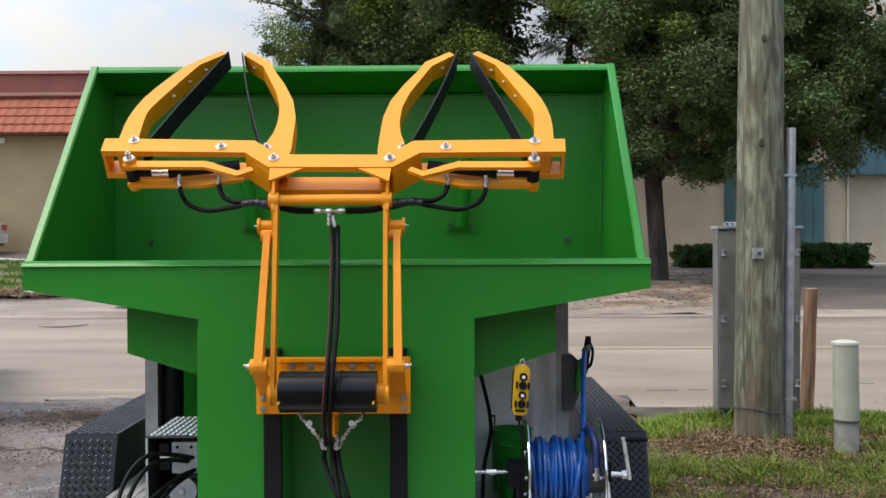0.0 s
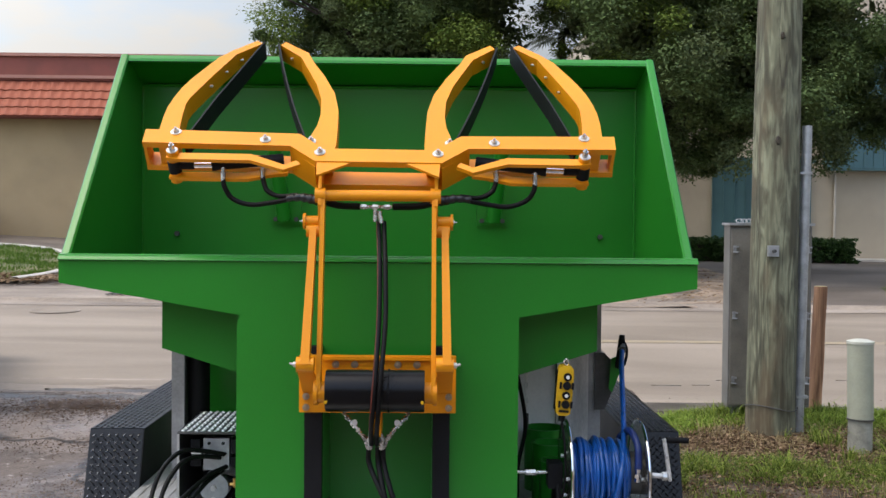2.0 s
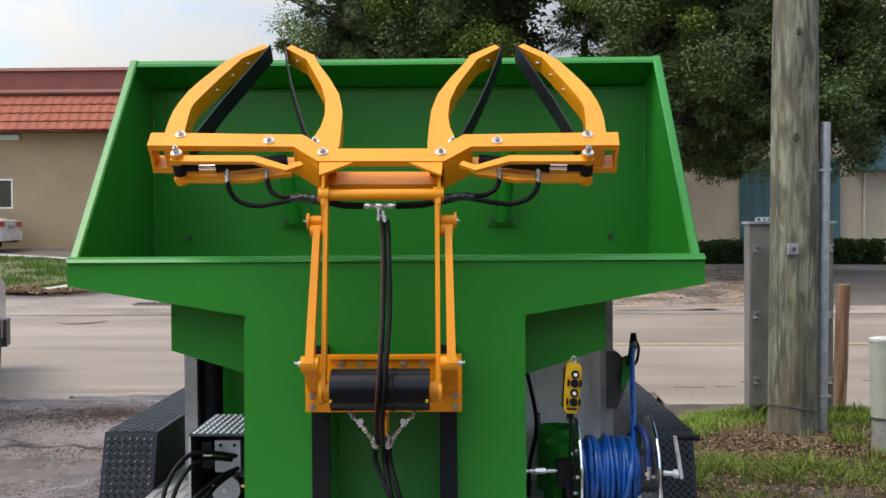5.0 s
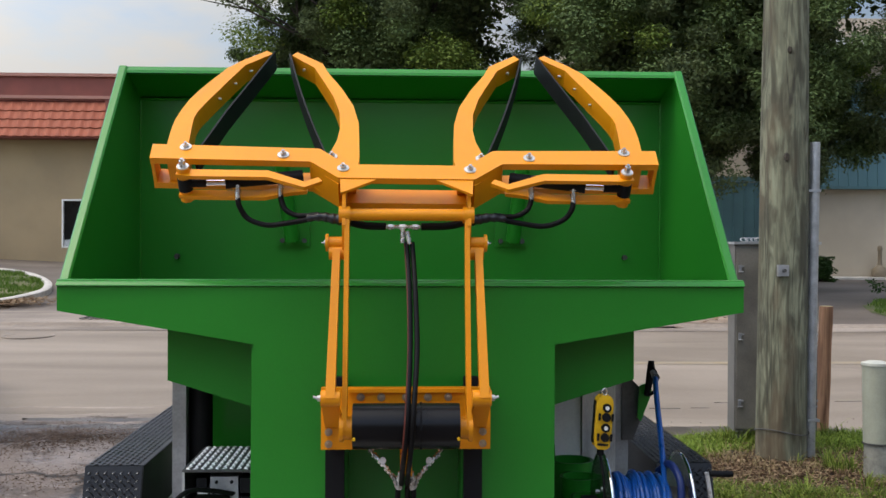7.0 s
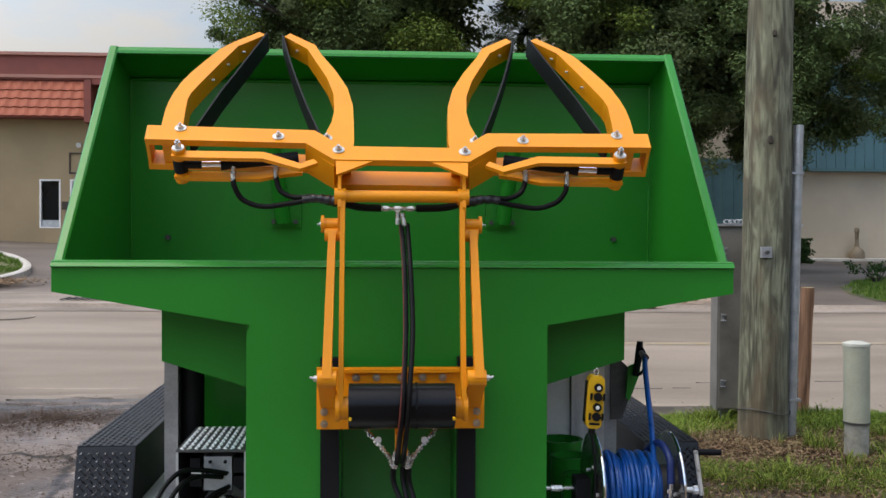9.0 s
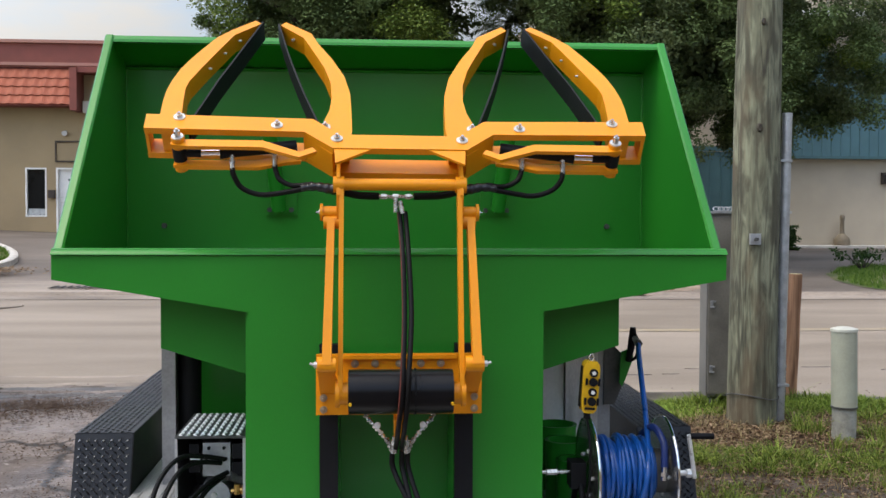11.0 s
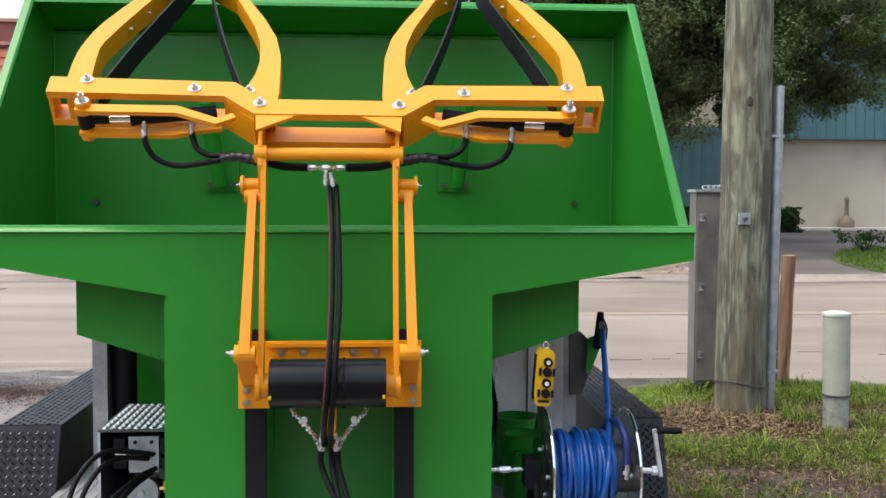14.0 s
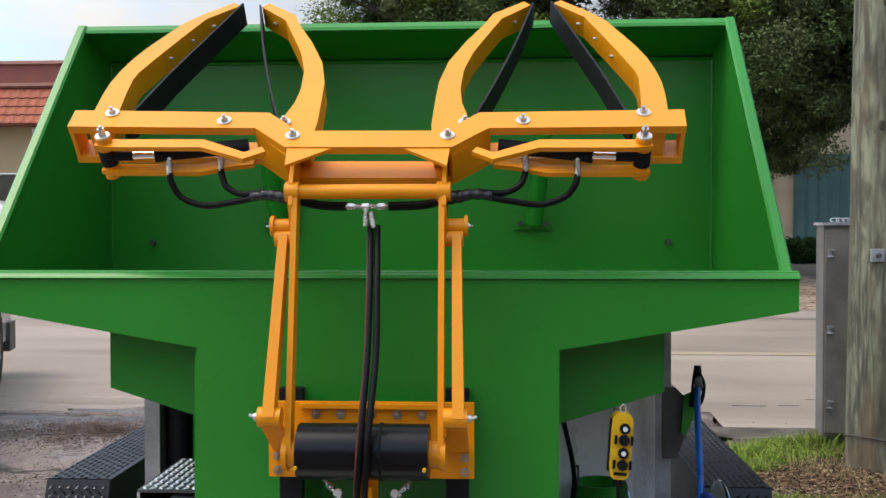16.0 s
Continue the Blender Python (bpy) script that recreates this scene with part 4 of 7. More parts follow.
    cyl(bm, (sx * 0.17 + GX, 3.80, 0.99), (sx * 0.215 + GX, 3.80, 0.99), 0.038, 20)
    cyl(bm, (sx * 0.205 + GX, 3.80, 0.99), (sx * 0.219 + GX, 3.80, 0.99), 0.046, 20)
    part("drum_boss", bm, ORANGE, gripper, smooth=True)
# rear crossbar, lower tube
bm = BM()
poly(bm, [(-0.2 + GX, y, z) for y, z in ((4.000, 1.716), (4.006, 1.764), (4.050, 1.780), (4.060, 1.725))], (0.4, 0, 0))
part("rear_bar", bm, ORANGE, gripper, bevel=0.003)
bm = BM()
cyl(bm, (-0.225 + GX, 3.885, 1.695), (0.225 + GX, 3.885, 1.695), 0.0205, 24)
for sx in (-1, 1):
    cyl(bm, (sx * 0.19 + GX, 3.885, 1.695), (sx * 0.228 + GX, 3.885, 1.695), 0.028, 24)
part("crossbar", bm, ORANGE, gripper, smooth=True)
# base bracket
bm = BM()
box(bm, -0.29 + GX, 0.29 + GX, 3.93, 3.952, 0.893, 1.105)
base = part("base_plate", bm, ORANGE, gripper, bevel=0.003)
bm = BM()
box(bm, -0.20 + GX, 0.20 + GX, 3.91, 3.93, 1.090, 1.102)
part("top_lip", bm, ORANGE, base)
for x in (-0.155, -0.085, 0.0, 0.075, 0.145):
    washer_bolt(Vector((x + GX, 3.929, 1.072)), Vector((0, -1, 0)), 0.0135, base, zinc=BRONZE)
for sx in (-1, 1):
    for z in (0.912, 0.953):
        washer_bolt(Vector((sx * 0.264 + GX, 3.929, z)), Vector((0, -1, 0)), 0.0130, base, zinc=BRONZE)
# black rotary actuator
bm = BM()
prof = [(3.76 + 0.085 * math.cos(a) * 0.9 + 0.03, 0.998 + 0.075 * math.sin(a)) for a in [math.pi * (k + 0.5) / 6 for k in range(12)]]
poly(bm, [(-0.175 + GX, y, z) for y, z in prof], (0.35, 0, 0))
drum = part("rotary_actuator", bm, GLOSSBLACK, gripper, "gloss black cylindrical actuator", smooth=True, bevel=0.006)
for x in (0.045,):
    bm = BM()
    ring(bm, (x + GX, 3.79, 0.998), (x + 0.006 + GX, 3.79, 0.998), 0.079, 0.07, 12)
    part("band", bm, BLACK, drum)
for sx in (-1, 1):
    bm = BM()
    cyl(bm, (sx * 0.168 + GX, 3.705, 0.972), (sx * 0.168 + GX, 3.69, 0.972), 0.0050, 10)
    part("grease_cap", bm, YELLOW, drum, smooth=True)
    # chrome elbows below the actuator
    bm = BM()
    P = [Vector(p) for p in ((sx * 0.125 + GX, 3.872, 0.923), (sx * 0.112 + GX, 3.862, 0.893), (sx * 0.092 + GX, 3.852, 0.876), (sx * 0.07 + GX, 3.847, 0.853), (sx * 0.052 + GX, 3.847, 0.828), (sx * 0.036 + GX, 3.852, 0.808), (sx * 0.030 + GX, 3.852, 0.778))]
    for q, (a_, b_) in enumerate(zip(P, P[1:])):
        d_ = b_ - a_
        cyl(bm, a_, b_, 0.0052, 8)
        cyl(bm, a_ + d_ * 0.15, a_ + d_ * 0.42, 0.0098, 6)
        cyl(bm, a_ + d_ * 0.58, a_ + d_ * 0.80, 0.0082 if q % 2 else 0.0105, 6)
    el = part("fitting", bm, FITTING, gripper)
    bm = BM()
    cyl(bm, (sx * 0.077 + GX, 3.824, 0.876), (sx * 0.077 + GX, 3.834, 0.876), 0.0105, 16)
    part("cap", bm, WHITEPL, el, smooth=True)
bm = BM()
box(bm, -0.02 + GX, 0.02 + GX, 3.80, 3.93, 0.83, 0.90)
part("hose_lug", bm, ORANGE, gripper, bevel=0.004)
# chrome tee and the two long hoses
bm = BM()
cyl(bm, (-0.062, 3.945, 1.655), (0.058, 3.945, 1.655), 0.0070, 12)
for x in (-0.045, -0.005, 0.04):
    cyl(bm, (x - 0.01, 3.945, 1.655), (x + 0.01, 3.945, 1.655), 0.0105, 6)
cyl(bm, (-0.003, 3.945, 1.655), (-0.003, 3.940, 1.60), 0.0088, 12)
cyl(bm, (0.012, 3.935, 1.64), (0.020, 3.930, 1.595), 0.0088, 12)
tee = part("tee_fitting", bm, FITTING, gripper, smooth=True)
for dx, ph in ((0.011, 0.0), (0.0305, 0.4)):
    bm = BM()
    tube(bm, [(dx - 0.001, 3.937, 1.60), (dx + 0.008, 3.85, 1.45), (dx + 0.011 + 0.008 * ph, 3.77, 1.26), (dx + 0.004, 3.70, 1.08), (dx - 0.003, 3.69, 0.97), (dx - 0.012, 3.73, 0.87), (dx - 0.016, 3.82, 0.80)], 0.0093, n=8)
    hs = part("hose", bm, HOSE, gripper, smooth=True)
    if ph == 0.0:
        bm = BM()
        tube(bm, [(dx - 0.0075, 3.933, 1.60), (dx + 0.0015, 3.845, 1.45), (dx + 0.0045, 3.765, 1.26), (dx - 0.0025, 3.695, 1.08), (dx - 0.0095, 3.684, 0.97), (dx - 0.0185, 3.724, 0.87)], 0.0032, seg=6)
        part("stripe", bm, HOSERED, hs, "dull red stripe along the hose", smooth=True)
for sx in (-1, 1):
    bm = BM()
    cyl(bm, (sx * 0.018 + GX, 3.827, 0.838), (sx * 0.022 + GX, 3.837, 0.778), 0.009, 10)
    cyl(bm, (sx * 0.019 + GX, 3.829, 0.823), (sx * 0.020 + GX, 3.832, 0.808), 0.0125, 6)
    cyl(bm, (sx * 0.0215 + GX, 3.835, 0.793), (sx * 0.022 + GX, 3.837, 0.780), 0.0125, 6)
    part("fitting", bm, FITTING, gripper)
for k, (xa, xb) in enumerate(((-0.026, 0.088), (0.026, 0.112), (0.006, 0.070))):
    bm = BM()
    tube(bm, [(xa + GX, 3.847, 0.783), (xa + 0.014, 3.847, 0.718), (xa * 0.4 + xb * 0.5 + 0.01, 3.79, 0.61), (xb * 0.95 + 0.005, 3.81, 0.52), (xb + 0.02, 3.86, 0.44), (xb + 0.06 + 0.02 * k, 3.9, DECK + 0.03)], 0.0098)
    part("hose", bm, HOSE, gripper, smooth=True)
# guide rails on the front plate
for x in (-0.24, 0.248):
    bm = BM()
    box(bm, x - 0.033, x + 0.033, 4.035, 4.08, DECK, 1.125)
    rail = part("guide_rail", bm, BLACK, gripper, "matt black steel guide rail", bevel=0.003)
    bm = BM()
    box(bm, x - 0.036, x + 0.036, 3.953, 4.034, 0.905, 1.09)
    part("slide_block", bm, BLACK, rail, bevel=0.003)

# ---- pump unit ----
pump = thing("hydraulic_pump_unit", (-0.70, 4.6, DECK), "hydraulic pump under an aluminium tread-plate cover", "pump")
PX0, PX1, PY0, PY1, PT = -0.870, -0.590, 4.50, 4.97, 0.698
bm = BM()
box(bm, PX0, PX1, PY0, PY1, PT - 0.008, PT)
cover = part("cover_top", bm, ALUTREAD, pump, "bright aluminium tread-plate lid", bevel=0.002)
part("tread_pattern", tread((PX0 + 0.005, PY0 + 0.005, PT), (0.268, 0, 0), (0, 0.46, 0), 0.0285, 0.0140, 0.40), ALULUG, cover)["kind"] = "stuff"
bm = BM()
box(bm, PX0, PX0 + 0.006, PY0, PY1, DECK, PT - 0.008)
part("side_panel", bm, ALUTREAD, pump)
bm = BM()
box(bm, PX1 - 0.012, PX1, PY0, PY0 + 0.006, DECK, PT - 0.008)
box(bm, PX1 - 0.004, PX1, PY0 + 0.006, PY1, DECK, PT - 0.008)
part("side_flange", bm, ALU, pump)
bm = BM()
box(bm, PX0, PX0 + 0.010, PY0 - 0.004, PY0, DECK, PT - 0.008)
part("side_flange", bm, ALU, pump)
bm = BM()
box(bm, PX0 + 0.006, PX1, PY1 - 0.006, PY1, DECK, PT - 0.008)
part("back_panel", bm, DARKSTEEL, pump)
bm = BM()
box(bm, -0.765, -0.655, PY0 + 0.03, PY0 + 0.14, 0.53, 0.665)
man = part("manifold", bm, GALV, pump, "grey valve manifold block", bevel=0.004)
for x, z in ((-0.74, 0.645), (-0.68, 0.645), (-0.75, 0.60), (-0.672, 0.60)):
    bm = BM()
    cyl(bm, (x, PY0 + 0.03, z), (x, PY0 + 0.022, z), 0.007, 8)
    part("port", bm, BLACK, man)
for x0, x1, z0, z1 in ((-0.82, -0.78, 0.62, 0.66), (-0.82, -0.775, 0.545, 0.59), (-0.648, -0.605, 0.60, 0.66), (-0.648, -0.605, 0.53, 0.585)):
    bm = BM()
    box(bm, x0, x1, PY0 + 0.03, PY0 + 0.12, z0, z1)
    part("solenoid", bm, BLACK, pump, bevel=0.004)
bm = BM()
box(bm, -0.815, -0.775, PY0 + 0.025, PY0 + 0.05, 0.598, 0.614)
part("label_plate", bm, WHITEPL, pump)
bm = BM()
cyl(bm, (-0.72, PY0 + 0.03, 0.452), (-0.72, PY0 + 0.25, 0.452), 0.062, 28)
motor = part("motor", bm, GALV, pump, "round grey motor housing", smooth=True, bevel=0.006)
bm = BM()
cyl(bm, (-0.72, PY0 + 0.032, 0.452), (-0.72, PY0 + 0.015, 0.452), 0.012, 12)
part("hub", bm, STEEL, motor, smooth=True)
bm = BM()
cyl(bm, (-0.722, PY0 + 0.032, 0.408), (-0.722, PY0 + 0.024, 0.408), 0.007, 8)
part("bolt", bm, STEEL, motor, smooth=True)
bm = BM()
cyl(bm, (-0.655, PY0 + 0.05, 0.462), (-0.60, PY0 + 0.05, 0.47), 0.009, 8)
cyl(bm, (-0.63, PY0 + 0.05, 0.45), (-0.63, PY0 + 0.05, 0.49), 0.014, 8)
cyl(bm, (-0.60, PY0 + 0.05, 0.45), (-0.59, PY0 + 0.05, 0.50), 0.018, 8)
part("valve", bm, BRASS, pump, smooth=True)
bm = BM()
cyl(bm, (-0.655, PY0 + 0.03, 0.53), (-0.60, PY0 + 0.06, 0.50), 0.02, 12)
box(bm, -0.70, -0.64, PY0 + 0.05, PY0 + 0.1, 0.505, 0.535)
part("pump_body", bm, DARKSTEEL, pump, smooth=True)
e = DECK + 0.016
LOOPS = (((-0.675, 4.52, 0.60), (-0.755, 4.47, 0.625), (-0.835, 4.42, 0.632), (-0.895, 4.36, 0.575), (-0.922, 4.30, 0.485), (-0.905, 4.22, e + 0.025), (-0.82, 4.08, e), (-0.6, 3.95, e), (-0.2, 3.93, e)),
         ((-0.69, 4.52, 0.585), (-0.76, 4.46, 0.603), (-0.82, 4.40, 0.595), (-0.865, 4.34, 0.535), (-0.885, 4.28, 0.455), (-0.86, 4.19, e + 0.012), (-0.76, 4.05, e), (-0.6, 3.92, e), (-0.2, 3.91, e)),
         ((-0.665, 4.53, 0.545), (-0.725, 4.46, 0.525), (-0.79, 4.37, 0.475), (-0.845, 4.27, e + 0.022), (-0.83, 4.12, e), (-0.72, 3.99, e), (-0.4, 3.90, e)),
         ((-0.68, 4.53, 0.53), (-0.735, 4.45, 0.495), (-0.785, 4.36, 0.435), (-0.815, 4.24, e + 0.010), (-0.79, 4.08, e), (-0.68, 3.97, e), (-0.4, 3.88, e)))
for P in LOOPS:
    bm = BM()
    tube(bm, P, 0.0098)
    part("hose", bm, HOSE, pump, smooth=True)

# ---- hose reel ----
RY, RZ, RX0, RX1, RR = 4.27, 0.592, 0.757, 1.055, 0.212
reel = thing("hose_reel", (0.92, RY, DECK), "steel hand-crank reel wound with blue air hose", "hose reel")
for x in (RX0, RX1):
    bm = BM()
    cyl(bm, (x - 0.003, RY, RZ), (x + 0.003, RY, RZ), RR - 0.004, 48)
    fl = part("flange", bm, REELSTEEL, reel, "round polished steel flange", smooth=True)
    bm = BM()
    pts = [(x, RY + math.cos(2 * math.pi * i / 40) * RR, RZ + math.sin(2 * math.pi * i / 40) * RR) for i in range(41)]
    tube(bm, pts, 0.0065, seg=8, curve=False)
    part("rolled_edge", bm, CHROME, fl, smooth=True)
    for a in (0.6, 1.9, 3.2, 4.5, 5.7):
        bm = BM()
        cyl(bm, (x - 0.01, RY + 0.09 * math.cos(a), RZ + 0.09 * math.sin(a)), (x + 0.01, RY + 0.09 * math.cos(a), RZ + 0.09 * math.sin(a)), 0.008, 6)
        part("bolt", bm, STEEL, fl)
bm = BM()
cyl(bm, (RX0, RY, RZ), (RX1, RY, RZ), 0.085, 28)
part("core", bm, DARKSTEEL, reel, smooth=True)
bm = BM()
rng = random.Random(4)
pts = []
for lay, (r, x0, x1, nt_) in enumerate(((0.098, RX0 + 0.014, RX1 - 0.050, 12), (0.115, RX0 + 0.018, RX1 - 0.060, 11), (0.132, RX0 + 0.016, RX1 - 0.072, 10))):
    N = nt_ * 28
    seq = []
    for i in range(N + 1):
        a = 2 * math.pi * i / 28
        f = i / N
        f = f if lay % 2 == 0 else 1 - f
        x = x0 + (x1 - x0) * f + 0.005 * math.sin(a * 0.37 + 2.1 * lay) + 0.004 * math.sin(a * 1.63 + lay)
        rr = r + 0.006 * math.sin(a * 0.31 + 2 * lay) + 0.003 * math.sin(a * 0.83)
        seq.append((x, RY + rr * math.cos(a), RZ + rr * math.sin(a)))
    pts += seq
tube(bm, pts, 0.0092, seg=8, curve=False)
part("coiled_hose", bm, BLUE, reel, "tight turns of blue rubber hose", smooth=True)
bm = BM()
tube(bm, [(0.915, RY - 0.10, RZ - 0.12), (0.94, RY - 0.148, RZ - 0.05), (0.957, RY - 0.140, RZ + 0.04), (0.985, RY - 0.03, RZ + 0.13), (1.004, RY + 0.08, RZ + 0.23), (1.020, RY + 0.20, RZ + 0.34), (1.034, RY + 0.29, RZ + 0.415), (1.045, RY + 0.34, RZ + 0.455)], 0.0115)
part("free_hose", bm, BLUE, reel, smooth=True)
bm = BM()
tube(bm, [(0.985, RY + 0.06, RZ + 0.13), (1.01, RY - 0.02, RZ + 0.175), (1.030, RY - 0.09, RZ + 0.13), (1.030, RY - 0.11, RZ + 0.04)], 0.0145)
part("inlet_sleeve", bm, NAVY, reel, smooth=True)
bm = BM()
cyl(bm, (1.030, RY - 0.11, RZ + 0.045), (1.027, RY - 0.11, RZ - 0.01), 0.0125, 12)
cyl(bm, (1.029, RY - 0.11, RZ + 0.02), (1.028, RY - 0.11, RZ + 0.006), 0.0165, 6)
part("inlet_fitting", bm, CHROME, reel, smooth=True)
bm = BM()
cyl(bm, (0.54, RY, RZ), (0.60, RY, RZ), 0.0085, 12)
cyl(bm, (0.595, RY, RZ), (0.635, RY, RZ), 0.0125, 6)
cyl(bm, (0.63, RY, RZ), (0.69, RY, RZ), 0.0085, 12)
part("swivel", bm, FITTING, reel, smooth=True)
bm = BM()
box(bm, 0.682, 0.74, RY - 0.05, RY + 0.04, RZ - 0.055, RZ + 0.045)
part("bearing_block", bm, BLACK, reel, bevel=0.005)
for x in (0.722, 1.082):
    bm = BM()
    for dy in (-1, 1):
        tube(bm, [(x, RY + dy * 0.13, DECK + 0.01), (x, RY + dy * 0.035, RZ - 0.03)], 0.012, curve=False)
    box(bm, x - 0.02, x + 0.02, RY - 0.16, RY + 0.16, DECK, DECK + 0.012)
    part("stand", bm, BLACK if x < 1 else STEEL, reel)
bm = BM()
cyl(bm, (RX1, RY, RZ), (1.098, RY, RZ), 0.03, 16)
box(bm, 1.064, 1.100, RY - 0.045, RY + 0.045, RZ - 0.05, RZ + 0.05)
part("hub", bm, BLACK, reel, smooth=True)
bm = BM()
cyl(bm, (1.095, RY, RZ - 0.01), (1.178, RY, RZ - 0.015), 0.011, 12)
cyl(bm, (1.150, RY, RZ - 0.014), (1.168, RY, RZ - 0.014), 0.018, 8)
tube(bm, [(1.180, RY - 0.012, RZ - 0.03), (1.152, RY - 0.02, RZ + 0.142)], 0.0088, curve=False)
crank = part("crank", bm, ZINC, reel, smooth=True)
bm = BM()
cyl(bm, (1.160, RY - 0.02, RZ + 0.138), (1.250, RY - 0.02, RZ + 0.136), 0.0120, 14)
part("grip", bm, BLACK, crank, smooth=True)
bm = BM()
box(bm, 0.75, 1.10, 3.98, 4.62, DECK + 0.0045, DECK + 0.007)
plate = part("ribbed_plate", bm, ALU, reel, "ribbed bright aluminium plate")
for i in range(12):
    bm = BM()
    x = 0.76 + i * 0.028
    box(bm, x, x + 0.012, 4.0, 4.60, DECK + 0.007, DECK + 0.014)
    part("rib", bm, ALU, plate)
for k in range(3):
    bm = BM()
    box(bm, 1.065, 1.11, 3.95 + 0.05 * k, 3.975 + 0.05 * k, DECK + 0.004, DECK + 0.02)
    part("strap_slot", bm, GALV, reel)

# ---- air gun in its holder ----
gun = thing("air_gun", (1.075, 4.940, 0.688), "black blow gun on the blue hose in a green holder", "air gun")
bm = BM()
poly(bm, [(1.045, 4.930, 0.828), (1.060, 4.930, 0.808), (1.110, 4.930, 0.938), (1.105, 4.930, 0.988), (1.055, 4.930, 0.968)], (0, 0.012, 0))
part("holder", bm, GREEN, gun)
bm = BM()
tube(bm, [(1.080, 4.910, 0.928), (1.090, 4.900, 0.988), (1.097, 4.900, 1.048), (1.099, 4.900, 1.083)], lambda t: 0.012 + 0.005 * math.sin(t * 3))
part("handle", bm, BLACK, gun, smooth=True)
bm = BM()
tube(bm, [(1.102, 4.880, 1.058), (1.115, 4.865, 1.018), (1.107, 4.865, 0.958), (1.090, 4.910, 0.928)], 0.007)
part("trigger", bm, BLACK, gun, smooth=True)
bm = BM()
cyl(bm, (1.098, 4.870, 1.036), (1.045, 4.60, 1.047), 0.012, 10)
cyl(bm, (1.055, 4.66, 1.047), (1.047, 4.61, 1.047), 0.017, 6)
part("hose_connector", bm, DARKSTEEL, gun, smooth=True)

# ---- pendant control ----
pend = thing("pendant_control", (0.727, 4.12, 0.86), "yellow four-button hoist pendant hanging by a hook", "control pendant")
pm = pose(0.727, 4.12, 0.955, 0, 4, 0)
bm = BM()
poly(bm, [pm @ Vector((px_, -0.026, pz_)) for px_, pz_ in ((-0.016, -0.100), (-0.027, -0.090), (-0.031, -0.06), (-0.031, 0.06), (-0.028, 0.083), (-0.017, 0.094), (0.017, 0.094), (0.028, 0.083), (0.031, 0.06), (0.031, -0.06), (0.027, -0.090), (0.016, -0.100))], (0, 0.052, 0))
body = part("housing", bm, YELLOW, pend, smooth=True, bevel=0.006)
bm = BM()
box(bm, -0.0335, -0.028, -0.010, 0.020, -0.080, 0.072, pm)
part("side_cover", bm, BLACK, body, bevel=0.004)
for z, dark in ((0.052, False), (0.018, True), (-0.02, False), (-0.055, True)):
    bm = BM()
    cyl(bm, pm @ Vector((0.006, -0.028, z)), pm @ Vector((0.006, -0.040, z)), 0.0155, 20)
    btn = part("button", bm, BLACK, pend, smooth=True)
    if not dark:
        bm = BM()
        cyl(bm, pm @ Vector((0.006, -0.038, z)), pm @ Vector((0.006, -0.0425, z)), 0.0072, 16)
        part("cap", bm, WHITEPL, btn, smooth=True)
    if dark:
        for dx in (-0.018, 0.029):
            bm = BM()
            box(bm, dx - 0.004, dx + 0.004, -0.034, -0.028, z - 0.013, z + 0.013, pm)
            part("label_bar", bm, BLACK, body)
bm = BM()
box(bm, -0.018, 0.02, -0.033, -0.028, -0.086, -0.078, pm)
part("label_bar", bm, BLACK, body)
bm = BM()
tube(bm, [pm @ Vector((0, 0, 0.09)), pm @ Vector((-0.009, 0, 0.104)), pm @ Vector((0.0, 0, 0.118)), pm @ Vector((0.009, 0, 0.104)), pm @ Vector((0.002, 0, 0.09))], 0.0035)
part("hook", bm, FITTING, pend, smooth=True)
bm = BM()
cyl(bm, pm @ Vector((0, 0, -0.095)), pm @ Vector((0, 0, -0.125)), 0.013, 12)
tube(bm, [pm @ Vector((0, 0, -0.12)), (0.735, 4.13, 0.72), (0.738, 4.15, 0.58), (0.715, 4.17, 0.46), (0.68, 4.14, DECK + 0.02), (0.61, 4.12, DECK + 0.012), (0.60, 4.2, DECK + 0.012), (0.66, 4.26, DECK + 0.014), (0.70, 4.2, DECK + 0.02)], 0.0046)
part("cable", bm, BLACK, pend, smooth=True)

# ---- things behind the reel ----
tank = thing("oil_tank", (0.66, 5.2, DECK), "pale grey oil tank beside the hopper column", "tank")
bm = BM()
box(bm, 0.56, 0.80, 4.98, 5.35, DECK, 1.0)
part("body", bm, PALETANK, tank, bevel=0.012)
bm = BM()
box(bm, 0.804, 0.953, 4.96, 5.3, DECK, 1.02)
part("steel_flank", bm, BRUSHED, tank, "brushed steel flank", bevel=0.006)
bm = BM()
poly(bm, [(0.985, 4.97, 0.72), (0.985, 4.97, 0.99), (1.03, 4.97, 0.99), (1.065, 4.97, 0.955), (1.065, 4.97, 0.80), (1.035, 4.97, 0.72)], (0, 0.13, 0))
part("bracket", bm, DARKSTEEL, tank, bevel=0.004)
chain = thing("safety_chain", (0.645, 4.85, 0.8), "short steel chain hanging under the hopper wing", "chain")
for k in range(7):
    bm = BM()
    z = 0.96 - k * 0.034
    a = 0.009 if k % 2 else 0.003
    b = 0.003 if k % 2 else 0.009
    pts = [(0.645 + a * math.cos(t), 4.80 + b * math.cos(t), z + 0.02 * math.sin(t)) for t in [2 * math.pi * i / 12 for i in range(13)]]
    tube(bm, pts, 0.003, seg=6, curve=False)
    part("link", bm, ZINC, chain)
bm = BM()
for dx in (-0.008, 0.008):
    tube(bm, [(0.645 + dx, 4.80, 0.73), (0.645 + dx, 4.80, 0.655)], 0.004, seg=6, curve=False)
box(bm, 0.634, 0.656, 4.796, 4.804, 0.722, 0.732)
